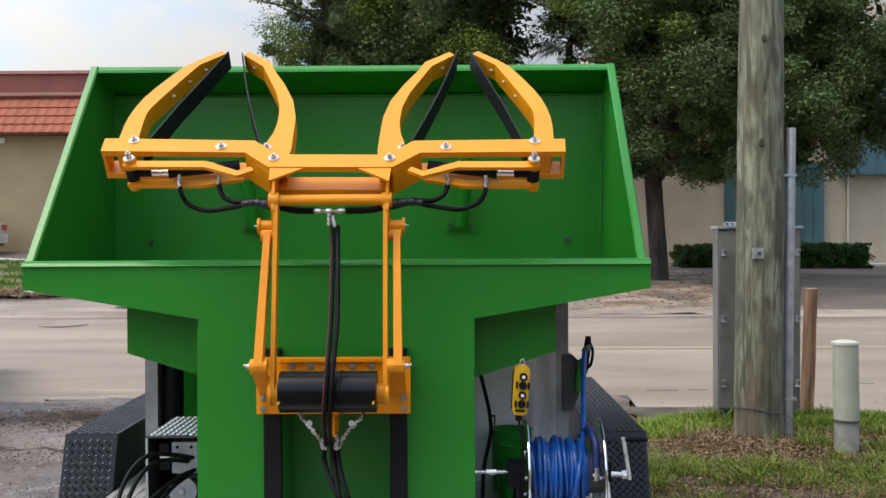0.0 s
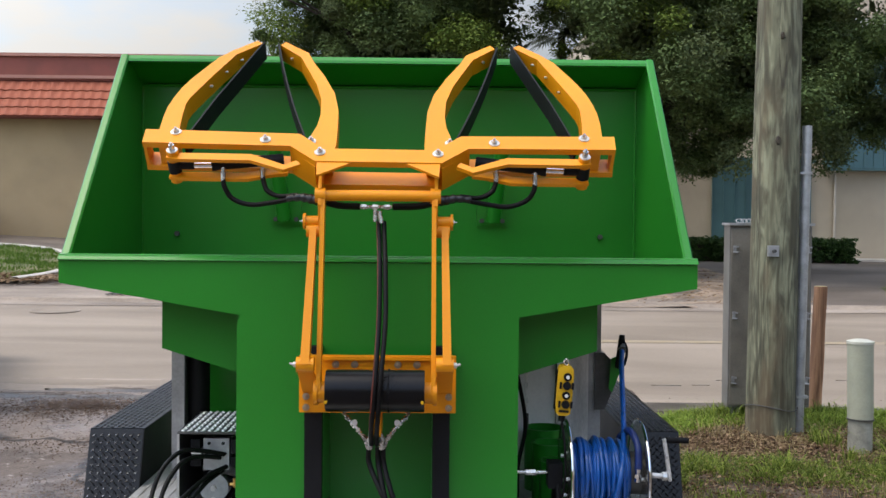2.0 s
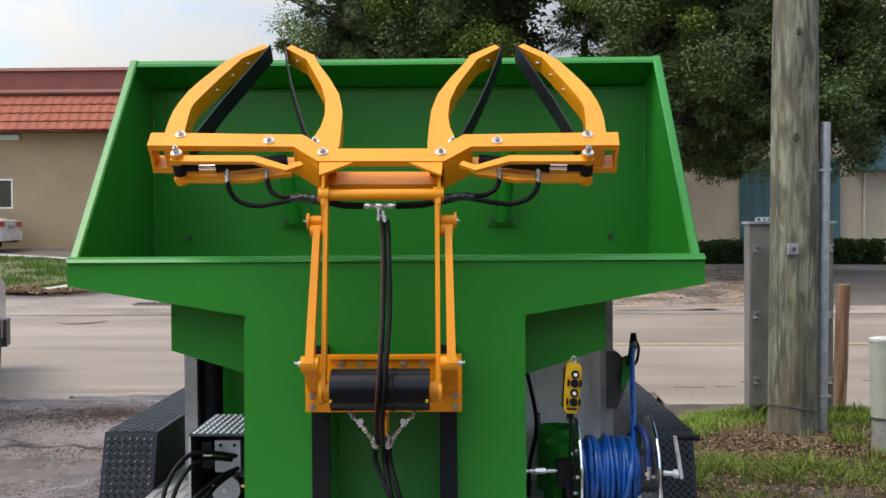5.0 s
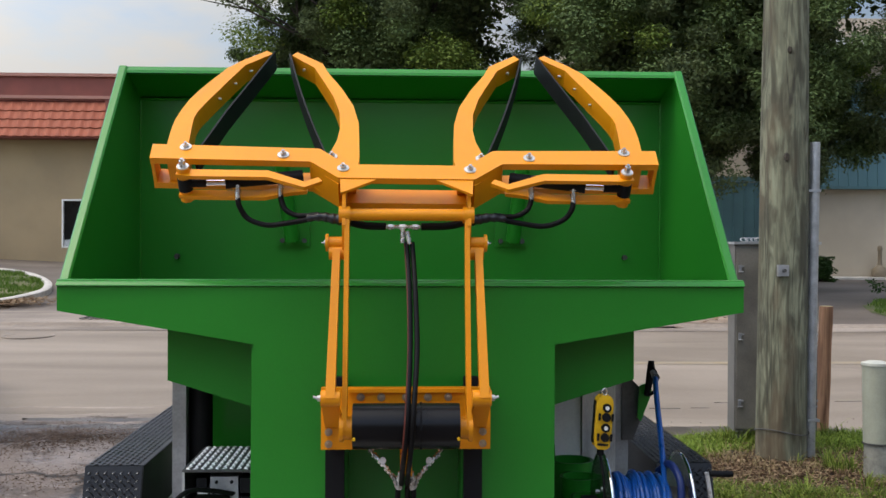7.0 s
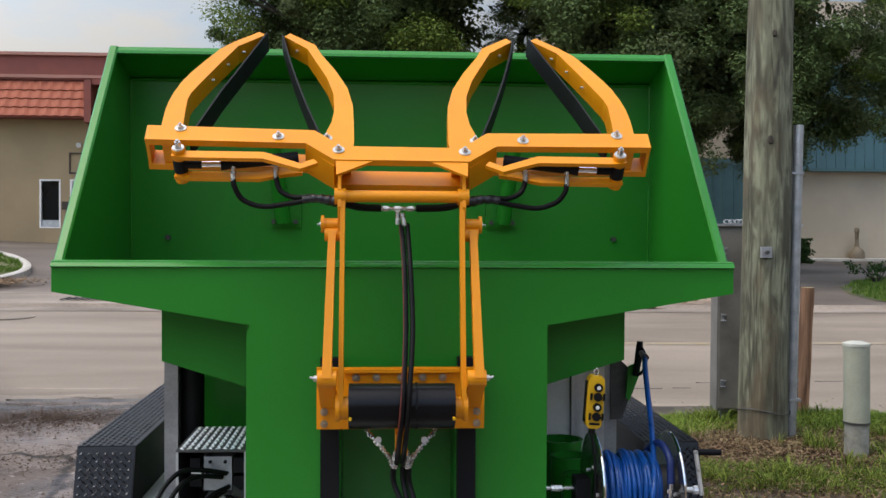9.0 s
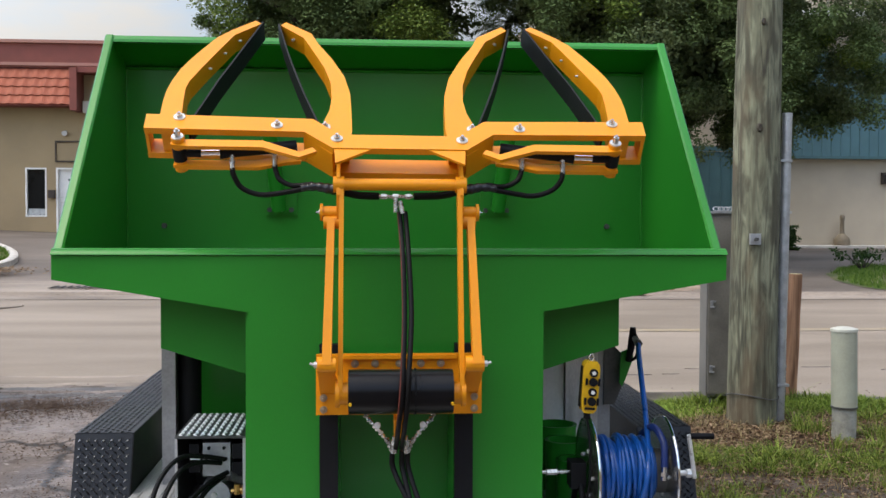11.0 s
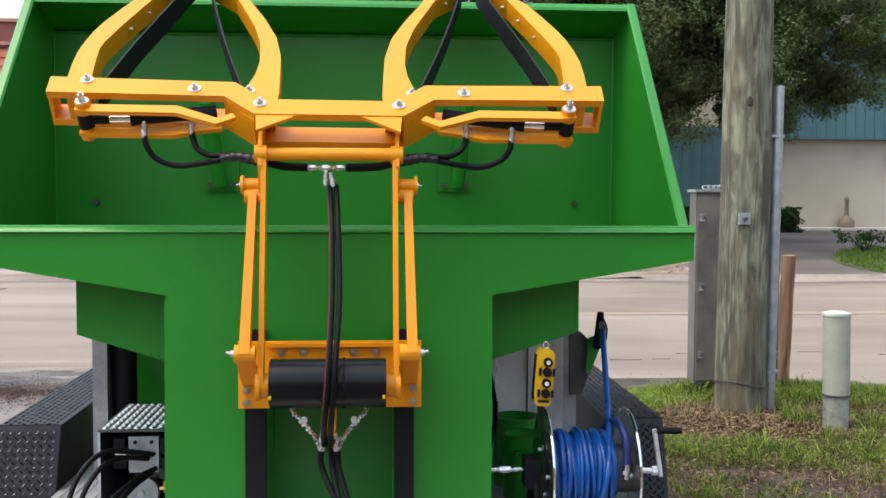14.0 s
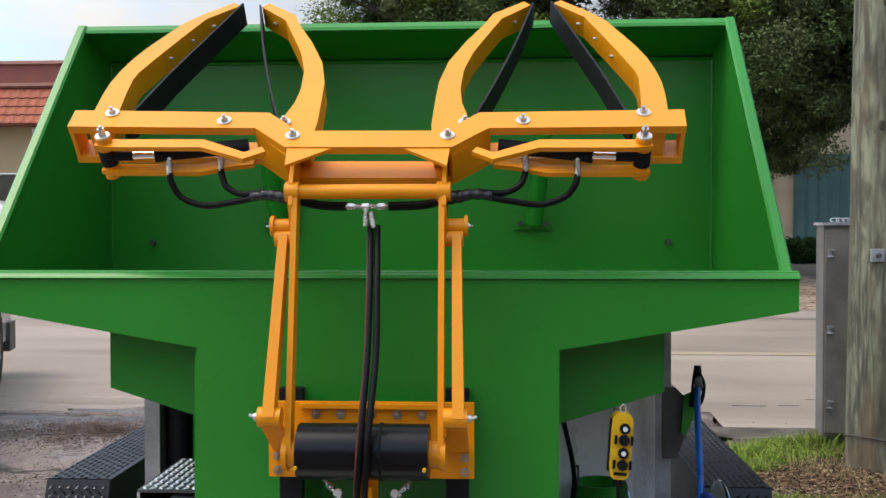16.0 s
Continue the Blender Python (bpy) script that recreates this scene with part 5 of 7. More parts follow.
box(bm, 0.634, 0.656, 4.796, 4.804, 0.652, 0.662)
part("turnbuckle", bm, DARKSTEEL, chain)
hose = thing("black_cable", (0.58, 4.7, 0.7), "black rubber cable running down behind the column", "cable")
bm = BM()
tube(bm, [(0.575, 4.60, 0.98), (0.60, 4.62, 0.88), (0.625, 4.66, 0.76), (0.63, 4.7, 0.66), (0.60, 4.68, 0.52), (0.59, 4.6, DECK + 0.02)], 0.009)
part("cable", bm, HOSE, hose, smooth=True)
for k, (x, y, top, r) in enumerate(((0.735, 4.84, 0.662, 0.092), (0.740, 4.655, 0.632, 0.080), (0.745, 4.48, 0.592, 0.070))):
    cup = thing("green_tube", (x, y, DECK), "open green steel tube standing on the deck", "steel tube", group="green tubes behind the reel")
    bm = BM()
    ring(bm, (x, y, DECK), (x, y, top), r, r - 0.006, 32)
    part("sleeve", bm, GREEN, cup, smooth=True)
    bm = BM()
    ring(bm, (x, y, top - 0.008), (x, y, top), r + 0.004, r - 0.008, 32)
    part("rim", bm, GREEN, cup, smooth=True)
plug = thing("power_socket", (0.44, 4.02, DECK), "black socket box with blue insert on the column", "socket")
bm = BM()
poly(bm, [(0.385, 4.079, 0.395), (0.375, 4.079, 0.44), (0.40, 4.079, 0.468), (0.45, 4.079, 0.468), (0.475, 4.079, 0.44), (0.48, 4.079, 0.39), (0.43, 4.079, DECK)], (0, -0.05, 0))
pb = part("housing", bm, BLACK, plug, bevel=0.006)
bm = BM()
box(bm, 0.388, 0.415, 4.022, 4.03, 0.40, 0.445)
part("insert", bm, BLUE, pb)
bm = BM()
tube(bm, [(-0.53, 4.02, DECK + 0.012), (-0.35, 3.98, DECK + 0.02), (-0.1, 3.99, DECK + 0.014), (0.2, 4.0, DECK + 0.012), (0.40, 4.03, DECK + 0.014)], 0.009)
part("cable", bm, HOSE, plug, smooth=True)


# ---- utility pole and what stands round it ----
def wobbly_cyl(bm, base, top, r0, r1, seg=28, rows=24, amp=0.006, seed=0):
    base, top = Vector(base), Vector(top)
    R = []
    for i in range(rows + 1):
        f = i / rows
        c = base.lerp(top, f)
        r = r0 + (r1 - r0) * f
        R.append([bm.verts.new(c + Vector((math.cos(a), math.sin(a), 0)) * (r + amp * noise.noise((math.cos(a) * 2.2 + seed, math.sin(a) * 2.2, f * 5)))) for a in [2 * math.pi * k / seg for k in range(seg)]])
    for a, b in zip(R, R[1:]):
        for k in range(seg):
            j = (k + 1) % seg
            bm.faces.new((a[k], a[j], b[j], b[k]))
    bm.faces.new(R[0][::-1])
    bm.faces.new(R[-1])
    return bm


POX, POY = 2.755, 7.72
pole = thing("utility_pole", (POX, POY, 0), "tall weathered grey-green timber utility pole", "utility pole")
bm = BM()
wobbly_cyl(bm, (POX - 0.004, POY, -0.1), (POX + 0.075, POY, 9.5), 0.181, 0.112, amp=0.014, seg=40, rows=40)
part("shaft", bm, WOODPOLE, pole, smooth=True)
bm = BM()
box(bm, POX - 0.095, POX - 0.020, POY - 0.184, POY - 0.150, 1.375, 1.455)
pl = part("bolt_plate", bm, GALV, pole, bevel=0.003)
bm = BM()
cyl(bm, (POX - 0.058, POY - 0.18, 1.415), (POX - 0.058, POY - 0.21, 1.415), 0.014, 6)
part("bolt", bm, DARKSTEEL, pl)
for z, r, dx in ((2.22, 0.024, -0.03), (2.98, 0.018, -0.01)):
    bm = BM()
    cyl(bm, (POX + dx, POY - 0.13, 0), (POX + dx, POY - 0.170, 0), r, 14, r * 0.6)
    bmesh.ops.scale(bm, vec=(1, 1, 1.9), verts=bm.verts[:])
    bmesh.ops.translate(bm, vec=(0, 0, z), verts=bm.verts[:])
    part("knot", bm, KNOT, pole, smooth=True)
bm = BM()
pts = [(POX + 0.189 * math.cos(a), POY + 0.189 * math.sin(a), 0.26 + 0.02 * math.sin(2 * a)) for a in [2 * math.pi * i / 32 for i in range(33)]]
tube(bm, pts, 0.004, seg=6, curve=False)
part("wire_band", bm, DARKSTEEL, pole)
riser = thing("cable_riser", (2.965, 7.70, 0), "grey galvanised cable riser strapped to the pole", "cable riser")
bm = BM()
cyl(bm, (2.958, 7.70, 0.05), (2.985, 7.70, 2.34), 0.036, 16)
part("tube", bm, GALV, riser, smooth=True)
for z in (0.32, 1.98):
    bm = BM()
    box(bm, 2.925, 3.015, 7.66, 7.745, z, z + 0.018)
    part("strap", bm, GALV, riser, bevel=0.003)
CX0, CX1, CY, CZ0, CZ1 = 2.60, 3.26, 8.3, 0.14, 1.60
cab = thing("electrical_cabinet", (2.93, 8.5, 0.05), "tall grey metal electrical cabinet behind the pole", "cabinet")
bm = BM()
box(bm, CX0, CX1, CY, CY + 0.16, CZ0, CZ1)
cb = part("body", bm, CABINET, cab, bevel=0.008)
bm = BM()
# door painted darker than the sunny side, for the shade on the front
box(bm, CX0 + 0.012, CX1 - 0.012, CY - 0.014, CY, CZ0 + 0.02, CZ1 - 0.03)
dr = part("door", bm, SHADEDOOR, cab, bevel=0.006)
bm = BM()
box(bm, CX0 - 0.015, CX1 + 0.015, CY - 0.03, CY + 0.18, CZ1, CZ1 + 0.02)
part("lid", bm, GALV, cab, bevel=0.004)
for z in (0.36, 0.88, 1.41):
    for x in (CX0 + 0.035, CX1 - 0.035):
        bm = BM()
        box(bm, x - 0.010, x + 0.012, CY - 0.026, CY - 0.013, z - 0.028, z + 0.028)
        box(bm, x - 0.012, x + 0.030, CY - 0.030, CY - 0.018, z + 0.012, z + 0.024)
        cyl(bm, (x - 0.016, CY - 0.03, z - 0.026), (x + 0.022, CY - 0.034, z - 0.026), 0.006, 8)
        part("latch", bm, GREYSTEEL, dr, bevel=0.002)
for x in (2.68, 3.18):
    bm = BM()
    box(bm, x - 0.03, x + 0.03, CY + 0.04, CY + 0.12, -0.05, CZ0)
    part("foot", bm, GALV, cab)
bm = BM()
for k in range(9):
    pts = [(2.70 + 0.038 * k + 0.03 * math.cos(t), CY + 0.08 + 0.012 * math.sin(t + k), CZ1 + 0.035 + 0.016 * math.sin(t)) for t in [2 * math.pi * i / 10 for i in range(11)]]
    tube(bm, pts, 0.005, seg=6, curve=False)
part("chain_on_top", bm, GALV, cab, "loose steel chain on the lid")

for x, y, top, r, lean, stub in ((3.415, 8.55, 1.10, 0.055, 0.02, False), (4.385, 8.2, 1.0, 0.055, 0.075, True)):
    p = thing("timber_post", (x, y, 0), "short round weathered brown timber post with a pale sawn end" if stub else "short round weathered brown timber post in the grass", "post", group="timber posts on the verge")
    bm = BM()
    wobbly_cyl(bm, (x - lean, y, -0.05), (x + lean, y, top), r, r * 0.97, seg=18, rows=8, amp=0.004, seed=x)
    part("shaft", bm, POSTWOOD, p, smooth=True)
    bm = BM()
    cyl(bm, (x + lean, y, top), (x + lean, y, top + 0.003), r * 0.9, 18)
    part("cut_end", bm, PALEWOOD, p)
    if stub:
        bm = BM()
        box(bm, x + lean - 0.02, x + lean + 0.025, y - 0.02, y + 0.02, top, top + 0.17)
        part("stub", bm, PALEWOOD, p, bevel=0.003)
ped = thing("cable_pedestal", (3.165, 7.10, 0), "pale green round cable marker pedestal with a cap", "pedestal")
bm = BM()
cyl(bm, (3.165, 7.10, 0.28), (3.155, 7.10, 0.80), 0.085, 32)
part("tube", bm, BOLLARD, ped, smooth=True, bevel=0.004)
bm = BM()
cyl(bm, (3.165, 7.10, -0.02), (3.165, 7.10, 0.28), 0.080, 32)
part("base", bm, GREYPL, ped, smooth=True)
bm = BM()
ring(bm, (3.165, 7.10, 0.272), (3.165, 7.10, 0.284), 0.089, 0.082, 32)
part("clamp_band", bm, DARKSTEEL, ped)
bm = BM()
cyl(bm, (3.155, 7.10, 0.797), (3.155, 7.10, 0.815), 0.090, 32)
cyl(bm, (3.155, 7.10, 0.815), (3.155, 7.10, 0.826), 0.086, 32, 0.05)
part("cap", bm, PALECAP, ped, smooth=True)


# ---- plants ----
def blades(name, n, inside, hmin, hmax, w, material, label, category, lift, seed):
    r = np.random.default_rng(seed)
    vs, fs = [], []
    tries = 0
    while len(fs) < n and tries < n * 12:
        tries += 1
        x, y = inside(r)
        dens = 0.5 + 1.1 * noise.noise((x * 1.1, y * 1.1, seed))
        if r.random() > dens:
            continue
        h = r.uniform(hmin, hmax) * (0.6 + 0.6 * dens)
        a, b = r.uniform(0, 6.28), r.uniform(0, 6.28)
        z = H(x, y) + lift
        dx, dy = math.cos(a) * w, math.sin(a) * w
        lx, ly = math.cos(b) * h * r.uniform(0.1, 0.8), math.sin(b) * h * r.uniform(0.1, 0.8)
        k = len(vs)
        vs += [(x - dx, y - dy, z), (x + dx, y + dy, z), (x + lx * 0.4 + dx * 0.7, y + ly * 0.4 + dy * 0.7, z + h * 0.6), (x + lx, y + ly, z + h), (x + lx * 0.4 - dx * 0.7, y + ly * 0.4 - dy * 0.7, z + h * 0.6)]
        fs.append((k, k + 1, k + 2, k + 3, k + 4))
    return tagged(raw(name, vs, fs, material), label, category, kind="stuff")


def grass_clumps(name, n, inside, density, hmin, hmax, w, material, label, lift, seed, per=(7, 18), spread=0.035):
    """Grass in clumps: bent blades that lean out from the heart of each clump."""
    r = np.random.default_rng(seed)
    vs, fs = [], []
    made = 0
    for _ in range(n * 10):
        if made >= n:
            break
        cx, cy = inside(r)
        d = density(cx, cy)
        if r.random() > d:
            continue
        made += 1
        big = r.uniform(0.6, 1.25) * (0.7 + 0.4 * d)
        wind = r.uniform(0, 6.28)
        for _ in range(int(r.integers(*per) * (0.6 + 0.6 * d))):
            a = wind + r.normal(0, 1.3)
            q = abs(r.normal(0, spread)) * big
            x, y = cx + math.cos(a) * q, cy + math.sin(a) * q
            h = r.uniform(hmin, hmax) * big
            lean = h * min(1.4, q / spread * 0.45 + r.uniform(0.1, 0.7))
            ux, uy = math.cos(a), math.sin(a)
            t = a + 1.57 + r.normal(0, 0.5)
            px, py = math.cos(t) * w, math.sin(t) * w
            z = H(x, y) + lift
            k = len(vs)
            vs += [(x - px, y - py, z), (x + px, y + py, z),
                   (x + ux * lean * 0.22 + px, y + uy * lean * 0.22 + py, z + h * 0.5), (x + ux * lean * 0.22 - px, y + uy * lean * 0.22 - py, z + h * 0.5),
                   (x + ux * lean * 0.6 + px * 0.7, y + uy * lean * 0.6 + py * 0.7, z + h * 0.85), (x + ux * lean * 0.6 - px * 0.7, y + uy * lean * 0.6 - py * 0.7, z + h * 0.85),
                   (x + ux * lean * 1.05, y + uy * lean * 1.05, z + h * (1.0 - 0.25 * r.random()))]
            fs += [(k, k + 1, k + 2, k + 3), (k + 3, k + 2, k + 4, k + 5), (k + 5, k + 4, k + 6)]
    return tagged(raw(name, vs, fs, material), label, "grass", kind="stuff")


def edge_y(x):
    """Where the verge ends at the street."""
    return float(np.interp(x, [1.6, 2.3, 2.8, 3.7, 4.5, 5.4, 16], [7.75, 8.42, 8.58, 8.48, 8.2, 8.0, 7.8]))


def near_verge(r):
    x = r.uniform(1.55, 8.0)
    return x, 4.0 + (edge_y(x) - 4.0) * math.sqrt(r.random())


def verge_density(x, y):
    """Thick by the street, bare round the pole, thick again before it, thin towards the yard."""
    d = float(np.interp(y, [4.0, 5.3, 6.0, 6.35, 6.85, 7.05, 7.55, 7.85, 8.8], [0.40, 0.28, 0.38, 0.66, 0.62, 0.34, 0.30, 0.75, 0.95]))
    d += 0.9 * noise.noise((x * 1.3, y * 1.6, 3.0)) + 1.1 * noise.noise((x * 4.5, y * 4.5, 9.0))
    for px, py, pr in ((2.755, 7.55, 0.42), (3.165, 6.98, 0.28), (2.2, 7.5, 0.4)):
        d -= 0.7 * math.exp(-((x - px) ** 2 + (y - py) ** 2) / pr ** 2)
    return d


grass_clumps("verge_grass", 4300, near_verge, verge_density, 0.030, 0.078, 0.0026, GRASS, "patchy bright green grass on the verge", 0.040, 3)
grass_clumps("short_grass", 3000, near_verge, lambda x, y: verge_density(x, y) + 0.12, 0.015, 0.04, 0.0024, GRASS, "short thin grass between the tufts", 0.042, 4, spread=0.06)


def verge_edge(r):
    x = r.uniform(1.9, 7.0)
    return x, edge_y(x) - 0.6 * r.random() ** 1.3


grass_clumps("verge_edge_grass", 1500, verge_edge, lambda x, y: 0.75 + 0.5 * noise.noise((x * 1.7, y * 2.0, 1.0)), 0.032, 0.080, 0.003, LIME, "longer bright grass along the street edge", 0.045, 5)


def tufts(r):
    c = [(2.95, 7.32), (3.12, 7.55), (3.45, 7.1), (2.98, 6.75), (3.45, 8.45), (2.6, 8.3), (4.25, 8.1), (3.3, 6.5)][r.integers(0, 8)]
    return c[0] + r.normal(0, 0.10), c[1] + r.normal(0, 0.07)


grass_clumps("grass_tufts", 40, tufts, lambda x, y: 1.0, 0.07, 0.15, 0.003, GRASS, "taller grass tufts round the pole and posts", 0.04, 8)


def lawn_a(r):
    y = r.uniform(20.2, 29)
    lim = np.interp(y, [q[0] for q in lawn_l], [q[2] for q in lawn_l])
    return lim - 0.1 - 14 * r.random() ** 1.3, y


blades("lawn_grass", 16000, lawn_a, 0.05, 0.13, 0.012, GRASSFAR, "short green lawn grass with bare patches", "grass", 0.08, 11)


def lawn_b(r):
    y = r.uniform(17, 25)
    lim = np.interp(y, [q[0] for q in lawn_r], [q[1] for q in lawn_r])
    return lim + 0.1 + 12 * r.random() ** 1.2, y


blades("lawn_grass", 16000, lawn_b, 0.05, 0.12, 0.012, GRASSFAR, "short green lawn grass by the kerb", "grass", 0.015, 12)


def litter(name, n, place, size, lift, label, seed, material=DRYLEAF):
    r = np.random.default_rng(seed)
    vs, fs = [], []
    for _ in range(n):
        x, y = place(r)
        z = H(x, y) + lift + r.uniform(0, 0.02)
        a, t, s = r.uniform(0, 6.28), r.uniform(-0.5, 0.5), size * r.uniform(0.6, 1.3)
        c, d = math.cos(a) * s, math.sin(a) * s
        k = len(vs)
        vs += [(x - c, y - d, z), (x - d * 0.45, y + c * 0.45, z + s * t * 0.5 + 0.005), (x + c, y + d, z + s * t), (x + d * 0.45, y - c * 0.45, z + 0.006)]
        fs.append((k, k + 1, k + 2, k + 3))
    return tagged(raw(name, vs, fs, material), label, "leaf litter", kind="stuff")


litter("leaf_litter", 1700, lambda r: (r.normal(2.9, 0.75), r.normal(7.28, 0.28)), 0.027, 0.05, "dry brown leaves scattered before the pole", 26)
litter("leaf_litter", 900, lambda r: (r.normal(2.2, 0.35), r.normal(7.45, 0.35)), 0.025, 0.05, "dry brown leaves heaped beside the pole", 29)
litter("leaf_litter", 5600, lambda r: (r.uniform(1.6, 5.5), r.uniform(4.6, 8.2)), 0.017, 0.062, "dry brown leaves scattered over the verge", 21)
litter("leaf_litter", 2500, lambda r: (r.normal(-8.0, 0.55), r.normal(20.6, 0.4)), 0.05, 0.10, "dry leaves heaped against the lawn edge", 22)
litter("leaf_litter", 3000, lambda r: (r.uniform(-1, 7), r.uniform(17.5, 27)), 0.05, 0.07, "dead leaves on bare soil under the tree", 23)
litter("mulch", 26000, lambda r: (r.uniform(1.6, 6.0), r.uniform(4.2, 7.6)), 0.012, 0.05, "fine brown mulch and dead leaves among the grass", 27, MULCH)
litter("mulch", 6000, lambda r: (r.normal(3.0, 0.8), r.normal(7.5, 0.5)), 0.013, 0.05, "fine brown mulch round the pole", 28, MULCH)
litter("yard_debris", 3200, lambda r: (r.normal(-2.75, 0.34), r.normal(8.85, 0.22)), 0.010, 0.006, "dark wet leaf crumbs heaped on the yard", 24, DEBRIS)
litter("yard_debris", 1500, lambda r: (r.normal(-2.95, 0.45), r.normal(8.55, 0.35)), 0.011, 0.008, "brown leaf crumbs strewn over the wet yard", 34, DEBRIS)
litter("yard_debris", 700, lambda r: (r.normal(-2.45, 0.3), r.normal(7.35, 0.22)), 0.010, 0.008, "brown leaf crumbs beside the trailer", 35, DEBRIS)
litter("yard_debris", 500, lambda r: (r.normal(-2.0, 0.25), r.normal(6.2, 0.2)), 0.009, 0.008, "dark leaf crumbs beside the trailer fender", 36, DEBRIS)
litter("yard_debris", 900, lambda r: (r.normal(-3.2, 1.1), r.normal(9.0, 0.4)), 0.009, 0.006, "dark grit and leaf crumbs on the wet yard", 25, DEBRIS)


def leaf_cloud(name, clumps, per, size, material, parent, seed, facing=0.0):
    """Clumps of small folded leaves, uneven and with gaps; facing turns them to lie on the clump's outside."""
    r = np.random.default_rng(seed)
    C = np.repeat(np.array([c[:3] for c in clumps]), per, axis=0)
    R = np.repeat(np.array([c[3] for c in clumps]), per)
    n = len(C)
    d = r.normal(size=(n, 3))
    d /= np.linalg.norm(d, axis=1)[:, None]
    rad = R * (0.35 + 0.65 * r.random(n) ** (0.5 - 0.25 * facing)) * (1 + 0.22 * r.normal(size=n))
    P = C + d * rad[:, None] * np.array([1, 1, 0.72])
    nn = r.normal(size=(n, 3))
    nn /= np.linalg.norm(nn, axis=1)[:, None]
    nn = nn * (1 - 0.6 * facing) + (d * 0.45 + np.array([0, 0, 0.65])) * facing
    nn /= np.linalg.norm(nn, axis=1)[:, None]
    a = np.cross(nn, r.normal(size=(n, 3)))
    a /= np.linalg.norm(a, axis=1)[:, None]
    b = np.cross(nn, a)
    s = (size * r.uniform(0.6, 1.3, n))[:, None]
    V = np.stack([P - a * s, P + b * s * 0.5 + nn * s * 0.12, P + a * s, P - b * s * 0.5 + nn * s * 0.12], axis=1).reshape(-1, 3)
    F = np.arange(n * 4).reshape(-1, 4)
    return raw(name, V.tolist(), F.tolist(), material, parent)


def tree(x, y, height, spread, low, seed, material, label, fork_z=2.0, limbs=7, trunk_r=0.28, sprays=230, per=1000, lean=(0, 0), skew=1.0, bright=(), droop=(), gaps=()):
    r = random.Random(seed)
    z0 = H(x, y)
    t = thing("street_tree", (x, y, z0), label, "tree")
    bm = BM()
    fork = Vector((x - 0.12, y, z0 + fork_z))
    tube(bm, [(x, y, z0 - 0.1), (x + 0.03, y, z0 + 0.4), (x - 0.05, y, z0 + fork_z * 0.6), fork], lambda f: trunk_r * (1.45 - 1.05 * f ** 0.35 + 0.4 * f), seg=16)
    crown = Vector((x + lean[0], y + lean[1], z0 + low + 0.6))
    for k in range(limbs):
        a = 2 * math.pi * k / limbs + r.uniform(-0.4, 0.4)
        reach = spread * r.uniform(0.45, 0.85)
        e = crown + Vector((math.cos(a) * reach, math.sin(a) * reach * 0.8, (height - low) * r.uniform(0.3, 0.75)))
        mid = fork.lerp(e, 0.4) + Vector((r.uniform(-0.3, 0.3), 0, 0.6))
        tube(bm, [fork - Vector((0, 0, 0.35)), mid, e], lambda f: trunk_r * (0.62 - 0.54 * f), seg=8)
        for _ in range(5):
            q = e + Vector((r.gauss(0, 1.1), r.gauss(0, 1.1), r.uniform(-0.5, 1.3)))
            tube(bm, [mid.lerp(e, r.uniform(0.1, 0.8)), q], lambda f: trunk_r * (0.16 - 0.13 * f), seg=6)
    part("trunk", bm, BARK, t, "dark rough bark trunk and limbs", smooth=True)
    zc = z0 + low + (height - low) * 0.45
    outer, core = [], []
    while len(outer) < sprays:
        u = Vector((r.uniform(-1, 1), r.uniform(-1, 1), r.uniform(-1, 1)))
        if not 0.25 < u.length < 1:
            continue
        bump = 1 + 0.3 * noise.noise(u * 1.7 + Vector((seed, 0, 0)))
        p = Vector((x + lean[0] + u.x * spread * skew * bump, y + lean[1] + u.y * spread * 0.8 * bump, zc + u.z * (height - low) * 0.55 * bump))
        if p.z < z0 + low + 0.35 + 0.5 * math.sin(p.x * 2.1 + seed) + 0.6 * noise.noise((p.x * 0.8, p.y, seed)):
            continue
        if any(((p.x - gx - (p.y - y) * 0.12) / gw) ** 2 + ((p.z - gz - (p.y - y) * 0.19) / gh) ** 2 < 1 for gx, gz, gw, gh in gaps) and r.random() < 0.9:
            outer.append((x, y, z0 + height - 1.2, 0.3))
            continue
        (outer if u.length > 0.58 else core).append((p.x, p.y, p.z, r.uniform(0.24, 0.58)))
    far = [c for c in outer if c[2] > z0 + 9.2 or c[1] > y + 2.0]
    outer = [c for c in outer if c not in far] + list(droop)
    # only high sprays take the sunlit tone, so light from above is painted in
    sunlit = [c for i, c in enumerate(outer) if i % 5 == 0 and c[2] > z0 + low + 1.6]
    leaf_cloud("crown", [c for i, c in enumerate(outer) if i % 5 > 1], per * 2, 0.046, material, t, seed, 1.0)
    leaf_cloud("far_leaves", far, per // 2, 0.09, material, t, seed + 75, 1.0)
    leaf_cloud("darker_leaves", [c for i, c in enumerate(outer) if i % 5 == 1], per * 2, 0.047, LEAF3, t, seed + 25, 0.6)
    # core of the crown in the darker tone: its shade is painted in
    leaf_cloud("inner_leaves", [(*c[:3], c[3] * 1.9) for c in core[:int(sprays * 0.6)]], per, 0.11, LEAF3, t, seed + 35, 0.3)
    leaf_cloud("sunlit_leaves", sunlit + list(bright), per * 2, 0.042, LEAF2, t, seed + 50, 1.0)
    return t


def drooping(seed, n, x0, x1, y0, y1, low, top):
    """Sprays that hang below the crown."""
    r = random.Random(seed)
    xs = [r.uniform(x0, x1) for _ in range(n)]
    return [(x, r.uniform(y0, y1), r.uniform(low(x), top), r.uniform(0.24, 0.45)) for x in xs]


